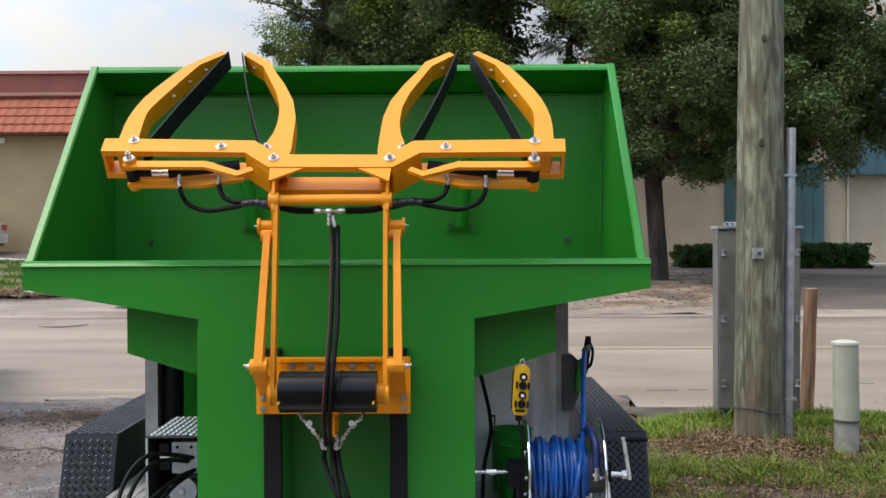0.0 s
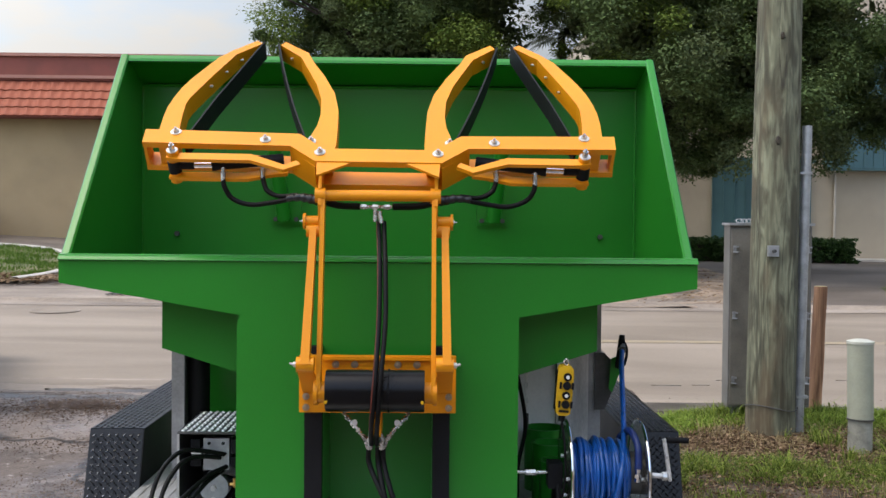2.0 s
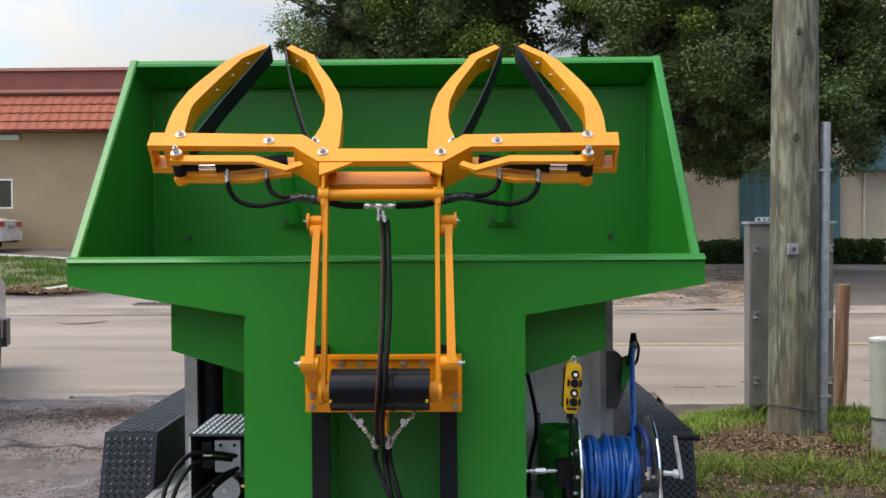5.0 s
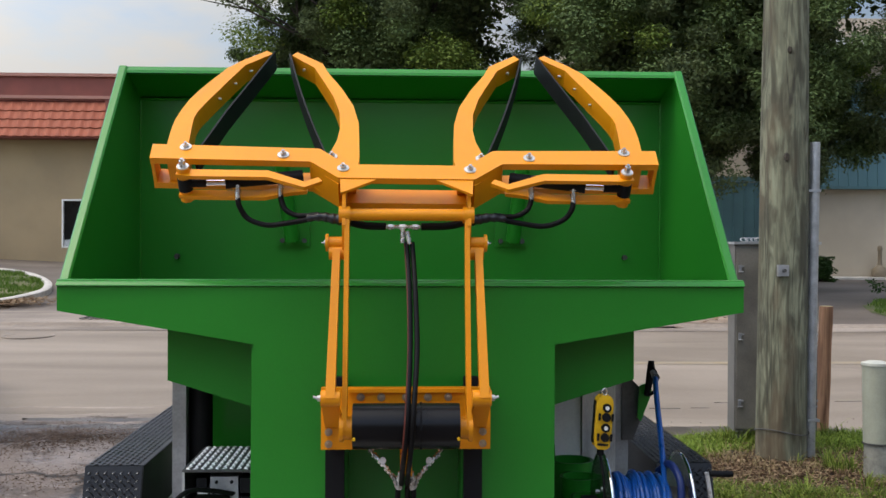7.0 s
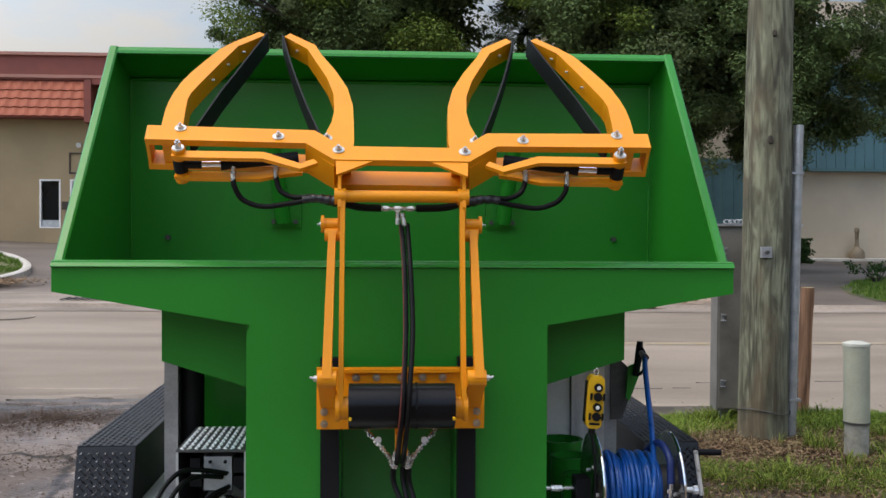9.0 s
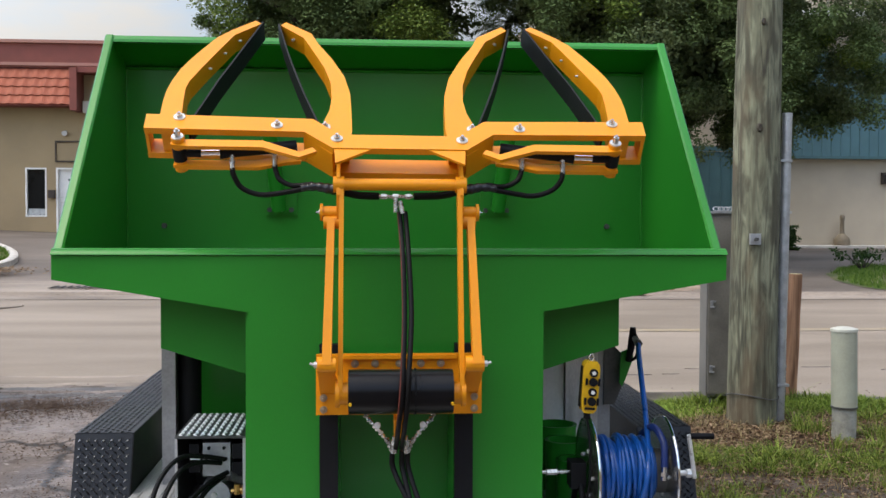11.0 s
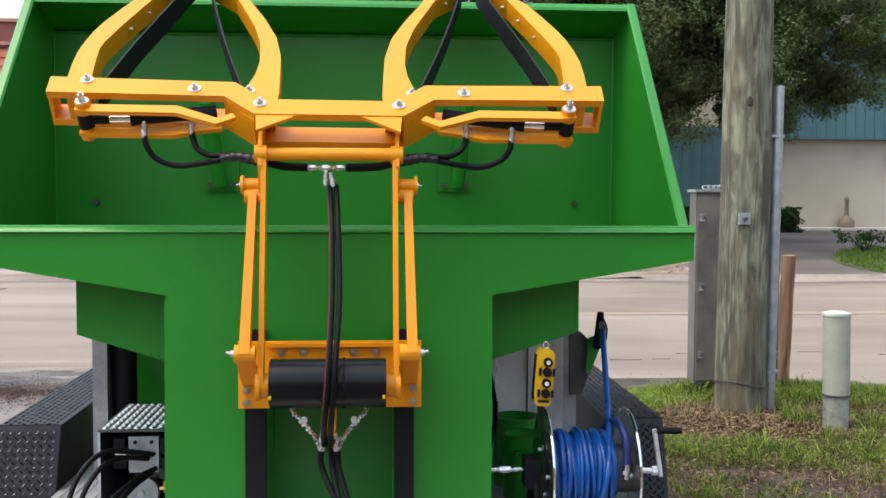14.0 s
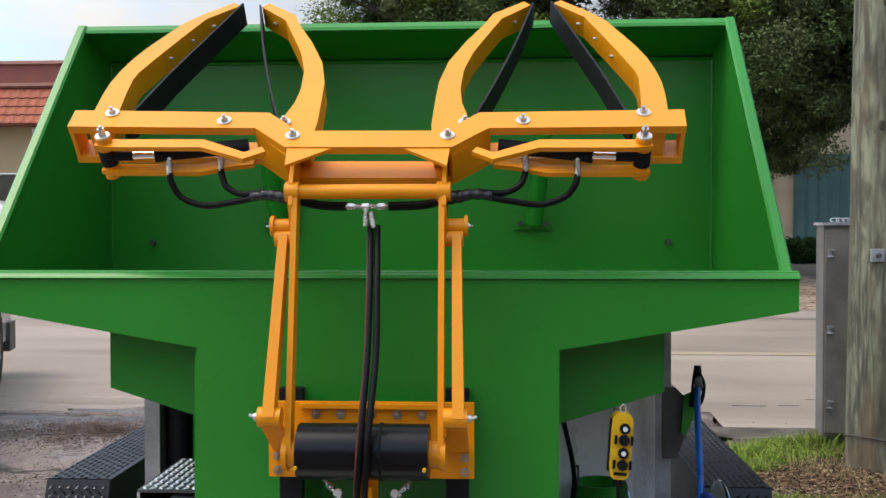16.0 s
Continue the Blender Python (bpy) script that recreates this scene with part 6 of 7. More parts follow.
tree(5.47, 24.8, 12.0, 5.6, 2.55, 3, LEAF, "broad dark green street tree with a forked dark trunk", sprays=900, per=300, trunk_r=0.26, fork_z=2.7, lean=(1.75, 0), skew=0.98,
     droop=drooping(7, 46, 8.4, 12.6, 23.6, 25.0, lambda x: 3.55 + max(0, x - 10.6) * 0.55, 5.3) + drooping(8, 26, 3.6, 6.7, 23.6, 24.5, lambda x: 2.75, 3.7),
     gaps=((2.3, 6.9, 0.6, 1.0), (3.4, 6.05, 1.15, 0.8), (10.8, 7.0, 1.0, 0.75), (11.4, 5.0, 0.6, 0.4)))
tree(-0.1, 26.5, 11.0, 3.9, 3.6, 5, LEAF, "dense olive green street tree rising behind the hopper", sprays=520, per=300, trunk_r=0.26, fork_z=3.2,
     # a cluster of sprays painted in the sunlit tone
     bright=((0.45, 23.6, 5.85, 0.45), (0.8, 23.5, 6.05, 0.45), (1.15, 23.5, 5.95, 0.45), (1.45, 23.6, 5.7, 0.4), (1.0, 23.5, 5.75, 0.45)),
     gaps=((2.35, 7.0, 0.7, 1.2), (3.5, 6.3, 1.1, 0.9)))


def fan_palm(x, y, top, label):
    """A slim palm whose fan leaves stand out all round its head."""
    z0 = H(x, y)
    t = thing("fan_palm", (x, y, z0), label, "palm")
    bm = BM()
    tube(bm, [(x, y, z0 - 0.1), (x + 0.05, y, z0 + top * 0.4), (x, y, z0 + top)], lambda f: 0.17 - 0.07 * f, seg=10)
    part("trunk", bm, BARK, t, smooth=True)
    r = random.Random(17)
    head = Vector((x, y, z0 + top))
    for k in range(16):
        a, up = 2.4 * k, r.uniform(-0.5, 0.9)
        d = Vector((math.cos(a) * math.cos(up), math.sin(a) * math.cos(up), math.sin(up)))
        c = head + d * r.uniform(0.55, 0.85)
        bm = BM()
        tube(bm, [head, head.lerp(c, 0.5) + Vector((0, 0, 0.05)), c], 0.014, seg=5)
        side = d.cross(Vector((0, 0, 1))).normalized()
        for i in range(25):
            w = (i / 24 - 0.5) * 4.2
            e = (d * math.cos(w) + side * math.sin(w)).normalized()
            q = side * math.cos(w) - d * math.sin(w)
            L = r.uniform(0.62, 0.78) * (1 - 0.12 * abs(w))
            v = [bm.verts.new(p) for p in (c, c + e * L * 0.55 + q * 0.024 - Vector((0, 0, 0.03)), c + e * L - Vector((0, 0, 0.16)), c + e * L * 0.55 - q * 0.024 - Vector((0, 0, 0.03)))]
            bm.faces.new(v)
        part("frond", bm, PALM, t)


fan_palm(3.75, 28.2, 6.3, "grey-green fan palm rising behind the street trees")


def hedge(x0, x1, y0, y1, z0, z1, seed, label):
    t = thing("hedge", ((x0 + x1) / 2, (y0 + y1) / 2, z0), label, "hedge")
    bm = BM()
    box(bm, x0 + 0.2, x1 - 0.2, y0 + 0.25, y1 - 0.2, z0 - 0.05, z1 - 0.22)
    part("core", bm, BARK, t)
    r = random.Random(seed)
    cl = []
    n = int((x1 - x0) * 150)
    for _ in range(n):
        cl.append((r.uniform(x0 + 0.1, x1 - 0.1), r.uniform(y0, y1), r.uniform(z0 + 0.05, z1 - 0.05), r.uniform(0.10, 0.16)))
    leaf_cloud("foliage", cl, 50, 0.045, HEDGELEAF, t, seed)


hedge(7.0, 12.75, 29.6, 30.4, 0.5, 1.24, 31, "long clipped dark green hedge before the teal panels")
hedge(12.35, 15.9, 22.5, 23.6, 0.28, 1.15, 32, "clipped dark green hedge block on the lawn")
shrub = thing("small_shrub", (11.12, 22.7, 0.30), "low sparse reddish green shrub on the lawn", "shrub")
r_ = random.Random(6)
leaf_cloud("foliage", [(11.12 + r_.gauss(0, 0.33), 22.7 + r_.gauss(0, 0.2), 0.58 + r_.uniform(-0.1, 0.2), 0.14) for _ in range(14)], 26, 0.045, HEDGELEAF, shrub, 41)
bm = BM()
for k in range(7):
    tube(bm, [(11.12, 22.7, 0.30), (11.12 + 0.12 * (k - 3), 22.7 + 0.05 * (k % 3 - 1), 0.66)], 0.012, seg=5, curve=False)
part("stems", bm, BARK, shrub)

# ---- tan building with the tiled mansard ----
BY, BZ = 34.2, 0.86
tan = thing("tan_building", (-14, BY + 5, BZ), "long tan stucco building with red tiled mansard roof", "building")


def wall_with_holes(name, x0, x1, y, z0, z1, holes, material, parent, depth=0.3):
    """A wall facing the street, cut through where the openings are."""
    xs = sorted({x0, x1, *[h[0] for h in holes], *[h[1] for h in holes]})
    bm = BM()
    for a, b in zip(xs, xs[1:]):
        cuts = sorted([(h[2], h[3]) for h in holes if h[0] < (a + b) / 2 < h[1]])
        z = z0
        for c0, c1 in cuts + [(z1, z1)]:
            if c0 > z + 1e-4:
                box(bm, a, b, y, y + depth, z, c0)
            z = c1
    bmesh.ops.remove_doubles(bm, verts=bm.verts[:], dist=0.0005)
    return part(name, bm, material, parent)


TH = [(-11.07, -10.40, 1.42, 3.0), (-10.10, -9.17, 0.88, 3.0), (-8.9, -6.2, 0.9, 4.3), (-16.6, -14.69, 2.4, 3.4), (-21, -19, 1.75, 2.75)]
tw = wall_with_holes("front_wall", -30, -2.5, BY, 0.5, 6.0, TH, STUCCO_TAN, tan)
bm = BM()
box(bm, -30, -2.5, BY + 0.3, BY + 11, 0.5, 6.4)
part("main_block", bm, STUCCO_TAN, tan)
# mansard slope, then the parapet above it
RX_L, RX_R = -30.0, -9.42
bm = BM()
poly(bm, [(RX_L, BY - 0.75, 4.93), (RX_L, BY - 0.70, 5.0), (RX_L, BY - 0.02, 6.2), (RX_L, BY - 0.005, 6.2), (RX_L, BY - 0.005, 4.93)], (RX_R - RX_L, 0, 0))
slope = part("mansard", bm, FASCIA, tan)
bm = BM()
box(bm, RX_L, -2.5, BY - 0.10, BY + 0.4, 6.2, 6.98)
part("parapet", bm, FASCIA, tan, "dark red parapet band")
bm = BM()
box(bm, RX_L, -2.5, BY - 0.16, BY - 0.10, 6.26, 6.36)
part("parapet_trim", bm, FASCIA2, tan)
bm = BM()
box(bm, RX_L, -2.5, BY - 0.20, BY + 0.42, 6.98, 7.08)
part("coping", bm, FASCIA2, tan)
bm = BM()
box(bm, RX_R, RX_R + 0.22, BY - 0.85, BY - 0.005, 4.78, 6.12)
part("mansard_end", bm, FASCIA, tan, "dark red end panel of the tiled slope")
bm = BM()
box(bm, RX_R + 0.22, -2.5, BY - 0.75, BY - 0.1, 5.98, 6.16)
part("entry_cornice", bm, FASCIA, tan)
# doors and windows
bm = BM()
box(bm, -10.04, -9.23, BY + 0.10, BY + 0.15, 0.9, 2.95)
door = part("door", bm, WHITEPL, tan, "plain white steel door", bevel=0.006)
bm = BM()
for a in ((-10.10, -10.04, 0.88, 3.0), (-9.23, -9.17, 0.88, 3.0), (-10.04, -9.23, 2.95, 3.0)):
    box(bm, a[0], a[1], BY - 0.02, BY + 0.16, a[2], a[3])
part("door_frame", bm, WHITEPL, door)
bm = BM()
cyl(bm, (-9.95, BY + 0.10, 1.88), (-9.95, BY + 0.05, 1.88), 0.03, 10)
cyl(bm, (-9.95, BY + 0.10, 2.05), (-9.95, BY + 0.07, 2.05), 0.03, 10)
box(bm, -9.96, -9.83, BY + 0.045, BY + 0.06, 1.87, 1.89)
part("door_handle", bm, STEEL, door)
bm = BM()
for k in range(5):
    box(bm, -9.74 + k * 0.07, -9.685 + k * 0.07, BY + 0.092, BY + 0.1, 2.58, 2.64)
part("label_bar", bm, BLACK, door)


def window(x0, x1, z0, z1, y, parent, frame_mat, mull=0, f=0.05):
    bm = BM()
    box(bm, x0, x1, y + 0.10, y + 0.115, z0, z1)
    w = part("window", bm, GLASS, parent, "dark reflecting glass")
    bm = BM()
    for a in ((x0, x1, z0, z0 + f), (x0, x1, z1 - f, z1), (x0, x0 + f, z0 + f, z1 - f), (x1 - f, x1, z0 + f, z1 - f)):
        box(bm, a[0], a[1], y - 0.012, y + 0.098, a[2], a[3])
    for k in range(mull):
        xm = x0 + (x1 - x0) * (k + 1) / (mull + 1)
        box(bm, xm - f / 2, xm + f / 2, y + 0.03, y + 0.096, z0 + f, z1 - f)
    part("frame", bm, frame_mat, w)
    return w


w1 = window(-11.07, -10.40, 1.42, 3.0, BY, tan, WHITEPL)
bm = BM()
box(bm, -11.01, -10.46, BY + 0.05, BY + 0.098, 1.48, 1.68)
part("panel", bm, GALV, w1)
window(-16.6, -14.69, 2.4, 3.4, BY, tan, WHITEPL)
window(-21, -19, 1.75, 2.75, BY, tan, WHITEPL)
w2 = window(-8.9, -6.2, 0.9, 4.3, BY, tan, GALV, 3)
bm = BM()
box(bm, -8.88, -6.2, BY + 0.02, BY + 0.09, 2.95, 3.03)
box(bm, -8.88, -6.2, BY + 0.02, BY + 0.09, 3.6, 3.66)
part("transom", bm, GALV, w2)
bm = BM()
box(bm, -9.15, -6.1, BY - 0.35, BY - 0.004, 4.75, 5.12)
part("shutter_box", bm, SHUTTER, tan, bevel=0.03)
bm = BM()
for a in ((-10.12, -8.93, 3.82, 3.87), (-10.12, -8.93, 3.18, 3.23), (-10.12, -10.08, 3.23, 3.82), (-8.97, -8.93, 3.23, 3.82)):
    box(bm, a[0], a[1], BY - 0.04, BY - 0.004, a[2], a[3])
part("sign_frame", bm, BROWN, tan, "empty dark sign frame")
bm = BM()
box(bm, -10.33, -10.13, BY - 0.12, BY - 0.004, 2.02, 2.28)
part("letter_box", bm, BROWN, tan, bevel=0.02)
bm = BM()
cyl(bm, (-9.78, BY - 0.004, 4.15), (-9.78, BY - 0.16, 4.10), 0.06, 14, 0.085)
part("wall_lamp", bm, LAMPCLEAR, tan, smooth=True)
bm = BM()
box(bm, -15.2, -14.4, BY - 0.1, BY - 0.004, 4.7, 4.86)
part("flood_lamp", bm, GALV, tan, bevel=0.02)

# ---- cream building with teal siding ----
CYB = 32.0
cream = thing("cream_building", (18, CYB + 5, 0.5), "two-storey cream building with teal board siding and sign", "building")
QH = [(17.5, 20.2, 0.6, 2.75)]
wall_with_holes("ground_wall", 6.0, 32, CYB, 0.3, 3.42, QH, STUCCO_CREAM, cream)
bm = BM()
box(bm, 6.0, 32, CYB + 0.3, CYB + 12, 0.3, 8.8)
part("main_block", bm, STUCCO_CREAM, cream)
bm = BM()
box(bm, 12.6, 32, CYB - 0.25, CYB + 0.3, 3.42, 5.02)
box(bm, 12.6, 32, CYB - 0.06, CYB + 0.3, 5.02, 6.72)
part("siding", bm, TEAL, cream, "teal board-and-batten siding")
bm = BM()
box(bm, 12.55, 32, CYB - 0.33, CYB - 0.06, 5.02, 5.12)
part("ledge", bm, TEAL, cream, bevel=0.01)
bm = BM()
box(bm, 12.55, 32, CYB - 0.31, CYB - 0.0, 3.34, 3.42)
part("drip_edge", bm, TEALDARK, cream)
bm = BM()
box(bm, 12.4, 32, CYB - 0.7, CYB + 0.3, 7.75, 7.95)
part("eave", bm, WHITEPL, cream)
for k in range(4):
    bm = BM()
    box(bm, 13.4 + k * 3.6, 13.62 + k * 3.6, CYB - 0.6, CYB + 0.3, 7.45, 7.75)
    part("eave_bracket", bm, WHITEPL, cream)
bat = BM()
box(bat, -0.03, 0.03, -0.03, 0, 0, 1.52)
b0 = part("batten", bat, TEAL, cream)
b0.location = (12.75, CYB - 0.25, 3.46)
b0.matrix_parent_inverse = Matrix.Translation(-cream.location)
for row in (0, 1):
    for k in range(62):
        if row == 0 and k == 0:
            continue
        o = b0.copy()
        scene.collection.objects.link(o)
        o.location = (12.75 + k * 0.31, CYB - (0.25 if row == 0 else 0.06), 3.46 if row == 0 else 5.14)
window(18.15, 20.4, 5.35, 6.6, CYB - 0.16, cream, WHITEPL, 1)
w3 = window(17.5, 20.2, 0.6, 2.75, CYB, cream, BROWN, 2)
bm = BM()
box(bm, 17.55, 20.15, CYB + 0.02, CYB + 0.096, 1.55, 1.62)
part("push_bar", bm, GALV, w3)
bm = BM()
box(bm, 17.42, 20.3, CYB - 0.28, CYB - 0.004, 2.77, 3.05)
part("shutter_box", bm, SHUTTER, cream, bevel=0.03)
bm = BM()
box(bm, 16.36, 16.60, CYB - 0.12, CYB - 0.004, 2.55, 2.92)
lamp = part("wall_lamp", bm, BROWN, cream, "dark bronze wall lantern", bevel=0.015)
bm = BM()
box(bm, 16.40, 16.56, CYB - 0.13, CYB - 0.12, 2.60, 2.85)
part("lens", bm, GLASS, lamp)
bm = BM()
box(bm, 16.82, 17.32, CYB - 0.16, CYB - 0.004, 1.98, 2.28)
mb = part("letter_box", bm, BLACK, cream, "black wall letter box", bevel=0.03)
bm = BM()
box(bm, 16.92, 17.22, CYB - 0.165, CYB - 0.16, 2.20, 2.22)
part("label_bar", bm, GALV, mb)
bm = BM()
box(bm, 17.48, 20.9, CYB - 0.62, CYB - 0.285, 3.82, 4.88)
sign = part("sign_box", bm, SIGNBLUE, cream, "dark blue box sign with white lettering", bevel=0.02)
tm = Matrix.Translation((17.86, CYB - 0.625, 4.40)) @ Matrix.Rotation(radians(90), 4, "X")
mesh_text("lettering", "Res", 0.37, tm, WHITEPL, sign)
tm = Matrix.Translation((17.86, CYB - 0.625, 4.07)) @ Matrix.Rotation(radians(90), 4, "X")
mesh_text("lettering", "Pow", 0.37, tm, WHITEPL, sign)
# folding teal panels at ground level
for k in range(9):
    bm = BM()
    x = 9.0 + k * 0.345
    box(bm, x, x + 0.335, CYB - 0.09, CYB - 0.004, 0.5, 3.55)
    box(bm, x - 0.012, x + 0.02, CYB - 0.12, CYB - 0.09, 0.5, 3.55)
    part("teal_panel", bm, TEALDARK, cream, bevel=0.004)
bm = BM()
box(bm, 8.9, 12.2, CYB - 0.13, CYB - 0.004, 3.56, 3.72)
part("panel_head", bm, TEALDARK, cream)
bm = BM()
cyl(bm, (12.85, CYB - 0.06, 0.4), (12.85, CYB - 0.06, 3.34), 0.035, 10)
part("downpipe", bm, SHUTTER, cream, smooth=True)
# smokers' receptacle by the wall
ash = thing("cigarette_receptacle", (14.94, CYB - 0.35, 0.60), "taupe bottle-shaped cigarette receptacle by the wall", "receptacle")
bm = BM()
prev = None
for rr, zz in ((0.25, 0.0), (0.26, 0.05), (0.25, 0.18), (0.20, 0.27), (0.085, 0.36), (0.065, 0.45), (0.06, 0.80), (0.075, 0.82), (0.075, 0.92), (0.05, 0.97)):
    q = [bm.verts.new((14.94 + rr * math.cos(2 * math.pi * i / 20), CYB - 0.35 + rr * math.sin(2 * math.pi * i / 20), 0.60 + zz)) for i in range(20)]
    if prev:
        for i in range(20):
            j = (i + 1) % 20
            bm.faces.new((prev[i], prev[j], q[j], q[i]))
    else:
        bm.faces.new(q[::-1])
    prev = q
bm.faces.new(prev)
part("body", bm, TAUPE, ash, smooth=True)


# ---- parked vehicles ----
def vehicle(name, m, label, category, paint, length, width, prof, glass, wheels, wr, lamps, dark=(), plate=None):
    """prof: side outline (along, up) of the body; glass: side window outlines."""
    t = new(name)
    t.matrix_basis = m
    t.empty_display_size = 0.2
    tagged(t, label, category)

    def P(nm, bm, material, parent=None, lab="", **kw):
        ob = part(nm, bm, material, None, lab, **kw)
        ob.parent = parent or t
        return ob

    bm = BM()
    hw = width / 2
    # four ribs across, the outer ones drawn in for a rounded body
    ribs = []
    for sx, inset in ((-1, 0.0), (-0.82, 1.0), (0.82, 1.0), (1, 0.0)):
        row = []
        for y, z in prof:
            tumble = 0.16 * max(0, (z - 1.0)) if abs(sx) == 1 else 0.10 * max(0, (z - 1.0))
            grow = 0.05 * inset
            cy = sum(p[0] for p in prof) / len(prof)
            row.append(bm.verts.new((sx * hw - math.copysign(tumble, sx), y + math.copysign(grow, y - cy), z + (0.03 if z > 0.6 else 0) * inset)))
        ribs.append(row)
    bm.faces.new(ribs[0])
    bm.faces.new(ribs[-1][::-1])
    for a, b in zip(ribs, ribs[1:]):
        for i in range(len(prof)):
            j = (i + 1) % len(prof)
            bm.faces.new((a[i], b[i], b[j], a[j]))
    bodyp = P("body", bm, paint, smooth=True, bevel=0.02)
    for g in glass:
        for sx in (-1, 1):
            bm = BM()
            pts = [(sx * (hw + 0.004 - 0.16 * max(0, z - 1.0)), y, z) for y, z in g]
            poly(bm, pts, (-sx * 0.02, 0, 0))
            P("side_window", bm, GLASS)
    for y in wheels:
        for sx in (-1, 1):
            bm = BM()
            cyl(bm, (sx * (hw + 0.006), y, wr + 0.01), (sx * (hw - 0.10), y, wr + 0.01), wr * 1.22, 32)
            P("wheel_arch", bm, BLACK, smooth=True)
            bm = BM()
            cyl(bm, (sx * (hw + 0.012), y, wr), (sx * (hw - 0.2), y, wr), wr, 36)
            tyre = P("wheel", bm, TYRE, smooth=True, bevel=0.025)
            bm = BM()
            cyl(bm, (sx * (hw + 0.016), y, wr), (sx * (hw - 0.02), y, wr), wr * 0.64, 28)
            for k in range(6):
                a = k * math.pi / 3
                box(bm, 0.0, 0.03, -0.035, 0.035, 0, wr * 0.6, Matrix.Translation((sx * (hw + 0.008) - 0.015, y, wr)) @ Matrix.Rotation(a, 4, "X"))
            P("rim", bm, STEEL, tyre, smooth=True)
    for nm, material, b in lamps:
        bm = BM()
        box(bm, *b)
        P(nm, bm, material, bevel=0.02)
    for nm, material, b in dark:
        bm = BM()
        box(bm, *b)
        P(nm, bm, material, bevel=0.015)
    return t


PICK = [(-2.75, 0.55), (-2.75, 1.12), (-0.9, 1.14), (-0.8, 1.80), (0.35, 1.84), (1.15, 1.22), (2.35, 1.10), (2.62, 1.0), (2.68, 0.60), (2.62, 0.42), (-2.6, 0.42)]
ang = 17.0
vehicle("pickup_truck", pose(-5.31, 9.75, 0, 0, 0, ang) @ pose(0, -1.0, 0), "silver pickup truck parked at the yard edge", "pickup truck", SILVER, 5.4, 1.98, PICK,
        [[(-0.7, 1.22), (-0.62, 1.72), (0.28, 1.74), (0.95, 1.24)]], (-1.75, 1.72), 0.40,
        [("headlamp", LAMPCLEAR, (-0.95, -0.55, 2.5, 2.66, 0.85, 1.02)), ("headlamp", LAMPCLEAR, (0.55, 0.95, 2.5, 2.66, 0.85, 1.02))],
        [("front_bumper", DARKSTEEL, (-1.02, 1.02, 2.45, 2.78, 0.30, 0.60)), ("rear_bumper", GALV, (-0.98, 0.98, -2.9, -2.74, 0.45, 0.65))])
SEDAN = [(-2.35, 0.55), (-2.38, 0.95), (-1.75, 1.06), (-0.95, 1.40), (0.3, 1.43), (1.15, 1.02), (2.1, 0.86), (2.35, 0.65), (2.35, 0.32), (-2.3, 0.32)]
zc = H(-15.7, 32.3)
vehicle("white_sedan", pose(-16.40, 32.3, zc + 0.012, 0, 0, 92), "white sedan parked tail out beside the tan building", "car", WHITECAR, 4.7, 1.8, SEDAN,
        [[(-1.35, 1.06), (-0.85, 1.34), (0.25, 1.37), (0.9, 1.06)]], (-1.4, 1.42), 0.32,
        [("tail_lamp", TAILRED, (-0.90, -0.45, -2.43, -2.2, 0.78, 0.95)), ("tail_lamp", TAILRED, (0.45, 0.90, -2.43, -2.2, 0.78, 0.95))],
        [("rear_window", GLASS, (-0.62, 0.62, -1.55, -1.20, 1.12, 1.24)), ("rear_bumper", WHITECAR, (-0.88, 0.88, -2.46, -2.2, 0.36, 0.66)), ("plate_bar", GALV, (-0.2, 0.2, -2.48, -2.44, 0.72, 0.84)), ("exhaust", DARKSTEEL, (0.3, 0.6, -2.44, -2.1, 0.28, 0.35))])

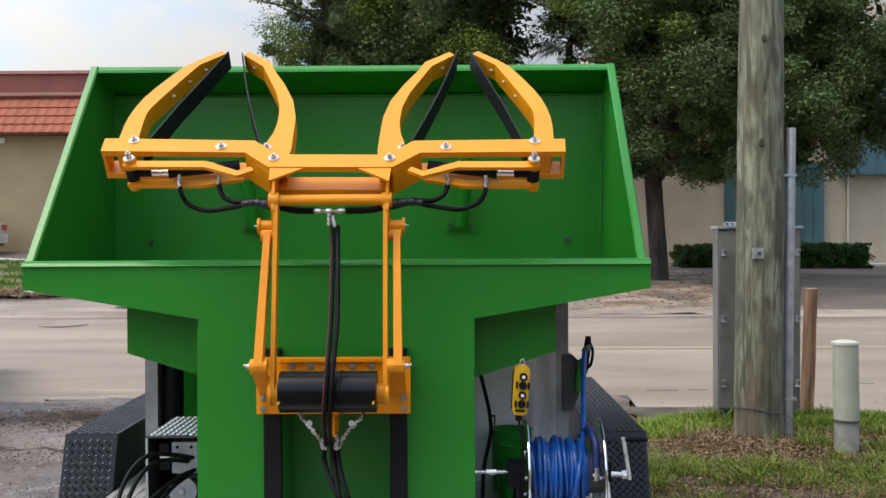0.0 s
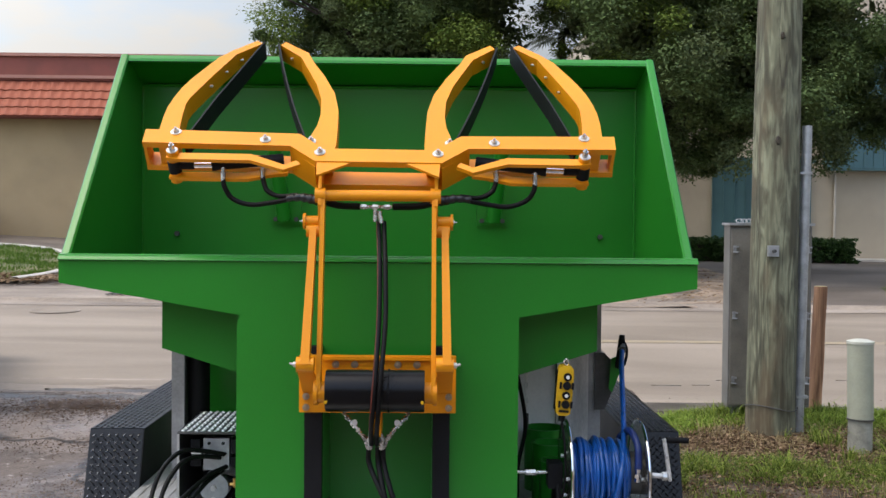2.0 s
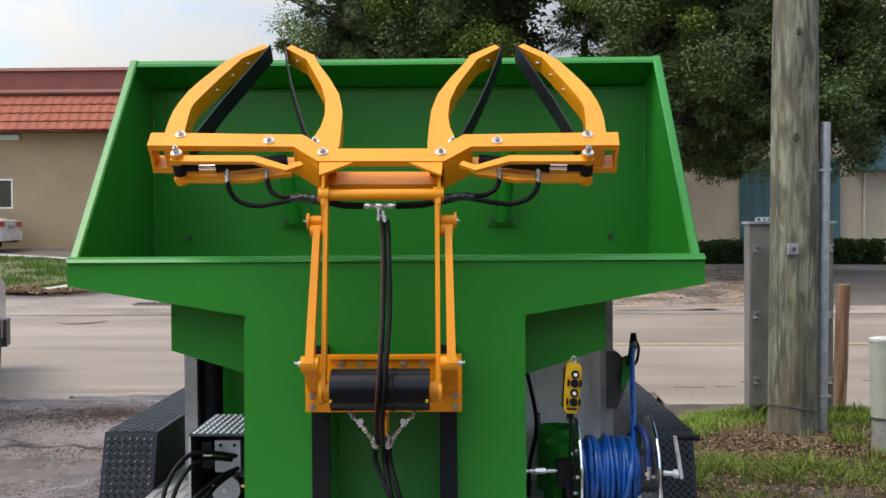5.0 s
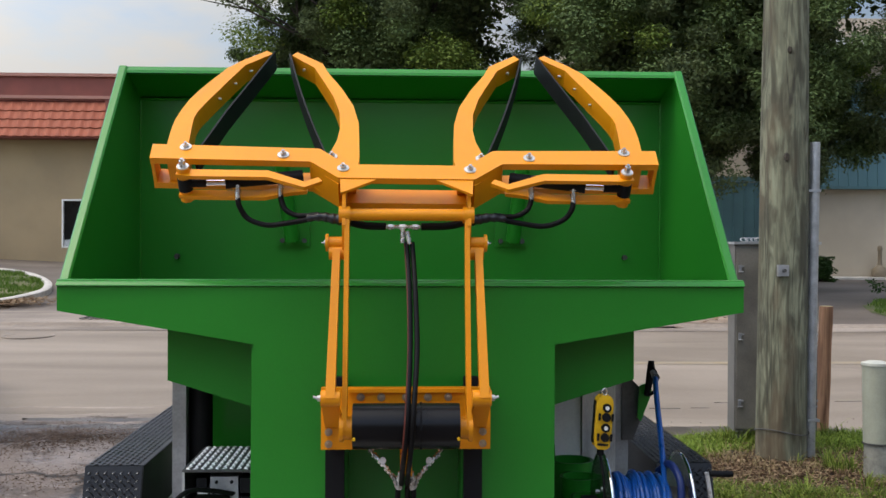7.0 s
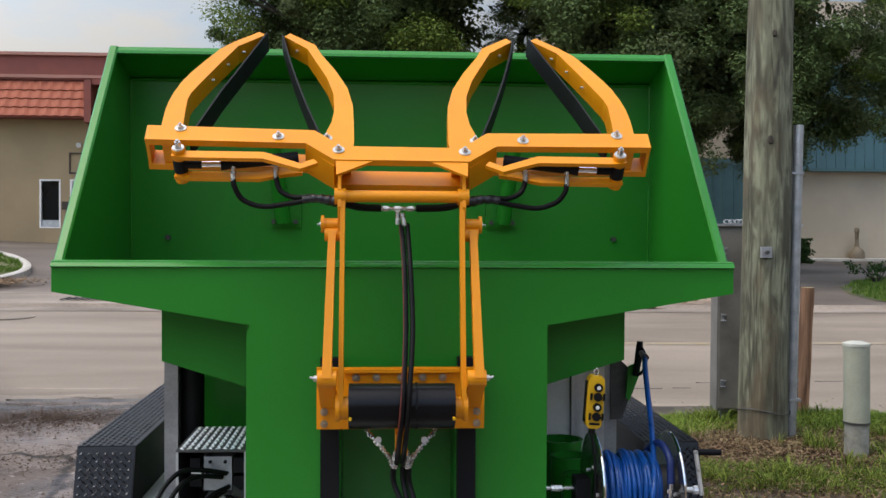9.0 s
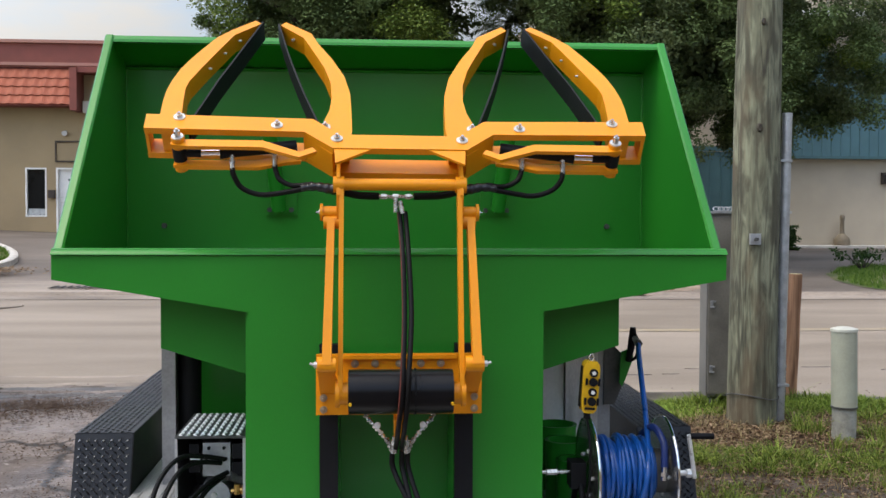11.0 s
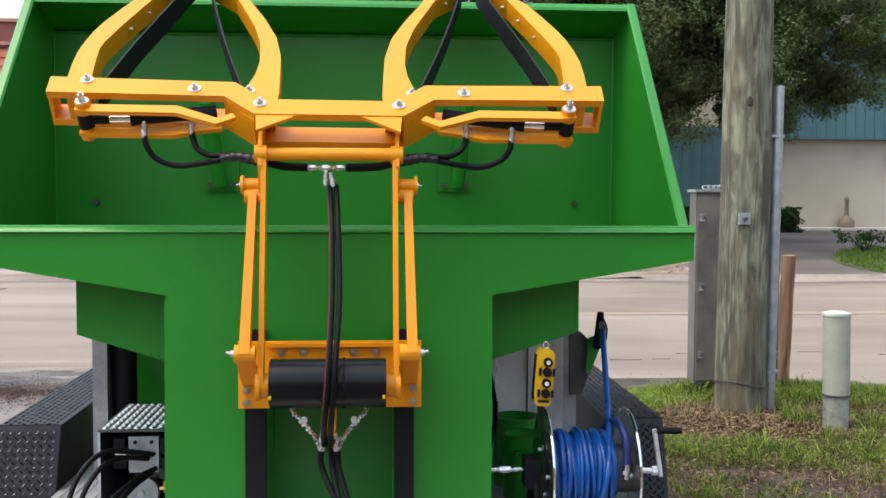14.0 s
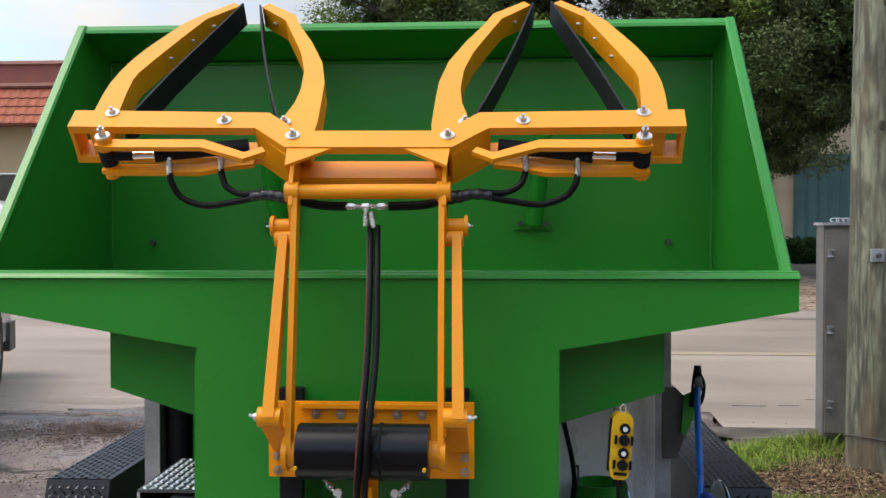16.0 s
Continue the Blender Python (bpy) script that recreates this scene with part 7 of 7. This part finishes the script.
# street drain by the far shoulder
drain = thing("street_drain", (-5.0, 18.4, H(-5, 18.4)), "dark iron drain grate in the shoulder", "drain grate")
bm = BM()
for k in range(9):
    x = -5.5 + k * 0.12
    zz = H(x, 18.4) + 0.03
    box(bm, x, x + 0.05, 18.1, 18.6, zz, zz + 0.015)
part("grate", bm, DARKSTEEL, drain)
man_ = thing("manhole_cover", (-5.6, 16.0, H(-5.6, 16.0)), "round worn manhole cover in the street", "manhole cover")
bm = BM()
cyl(bm, (-5.6, 16.0, H(-5.6, 16) - 0.02), (-5.6, 16.0, H(-5.6, 16) + 0.012), 0.349, 28)
part("cover", bm, ROAD, man_)
bm = BM()
ring(bm, (-5.6, 16.0, H(-5.6, 16)), (-5.6, 16.0, H(-5.6, 16) + 0.016), 0.375, 0.35, 32)
part("frame_ring", bm, SAND, man_)

# ---- roof tiles, one by one ----
tv, tf = [], []
NS = 8
TW, TL = 0.33, 0.36


def tile_lift(f):
    """The wave of one tile across its width: a round roll, then a flat pan."""
    return 0.024 * math.sin(math.pi * f / 0.6) if f < 0.6 else -0.008 * math.sin(math.pi * (f - 0.6) / 0.4)


for k in range(3):
    for i in range(NS + 1):
        tv.append(((i / NS - 0.5) * TW, TL if k == 1 else 0.0, tile_lift(i / NS) + (0.040, 0.0, -0.004)[k]))
W_ = NS + 1
for i in range(NS):
    tf.append((i, i + 1, W_ + i + 1, W_ + i))
    tf.append((2 * W_ + i, 2 * W_ + i + 1, i + 1, i))
tile_me = bpy.data.meshes.new("roof_tile")
tile_me.from_pydata(tv, [], tf)
tile_me.materials.append(TILE)
sl = math.atan2(1.2, 0.68)
for row in range(4):
    f = row * 0.335
    for k in range(44):
        o = new("roof_tile", tile_me)
        o.parent = slope
        o.matrix_basis = Matrix.Translation((RX_R - 0.17 - k * TW, BY - 0.74 + f * math.cos(sl), 4.96 + f * math.sin(sl))) @ Matrix.Rotation(sl, 4, "X")

# dry straw between the grass
grass_clumps("dry_grass", 1000, near_verge, lambda x, y: 1.0 - verge_density(x, y), 0.03, 0.08, 0.0022, STRAW, "dry straw lying among the verge grass", 0.042, 15, per=(3, 8), spread=0.07)
# dark seam where the yard meets the street
sheet("gutter_seam", [(9.47, -9, -3.1), (9.50, -9, -3.1)], KNOT, cols=30, lift=0.016, label="dark dirty seam between yard and street", category="seam")
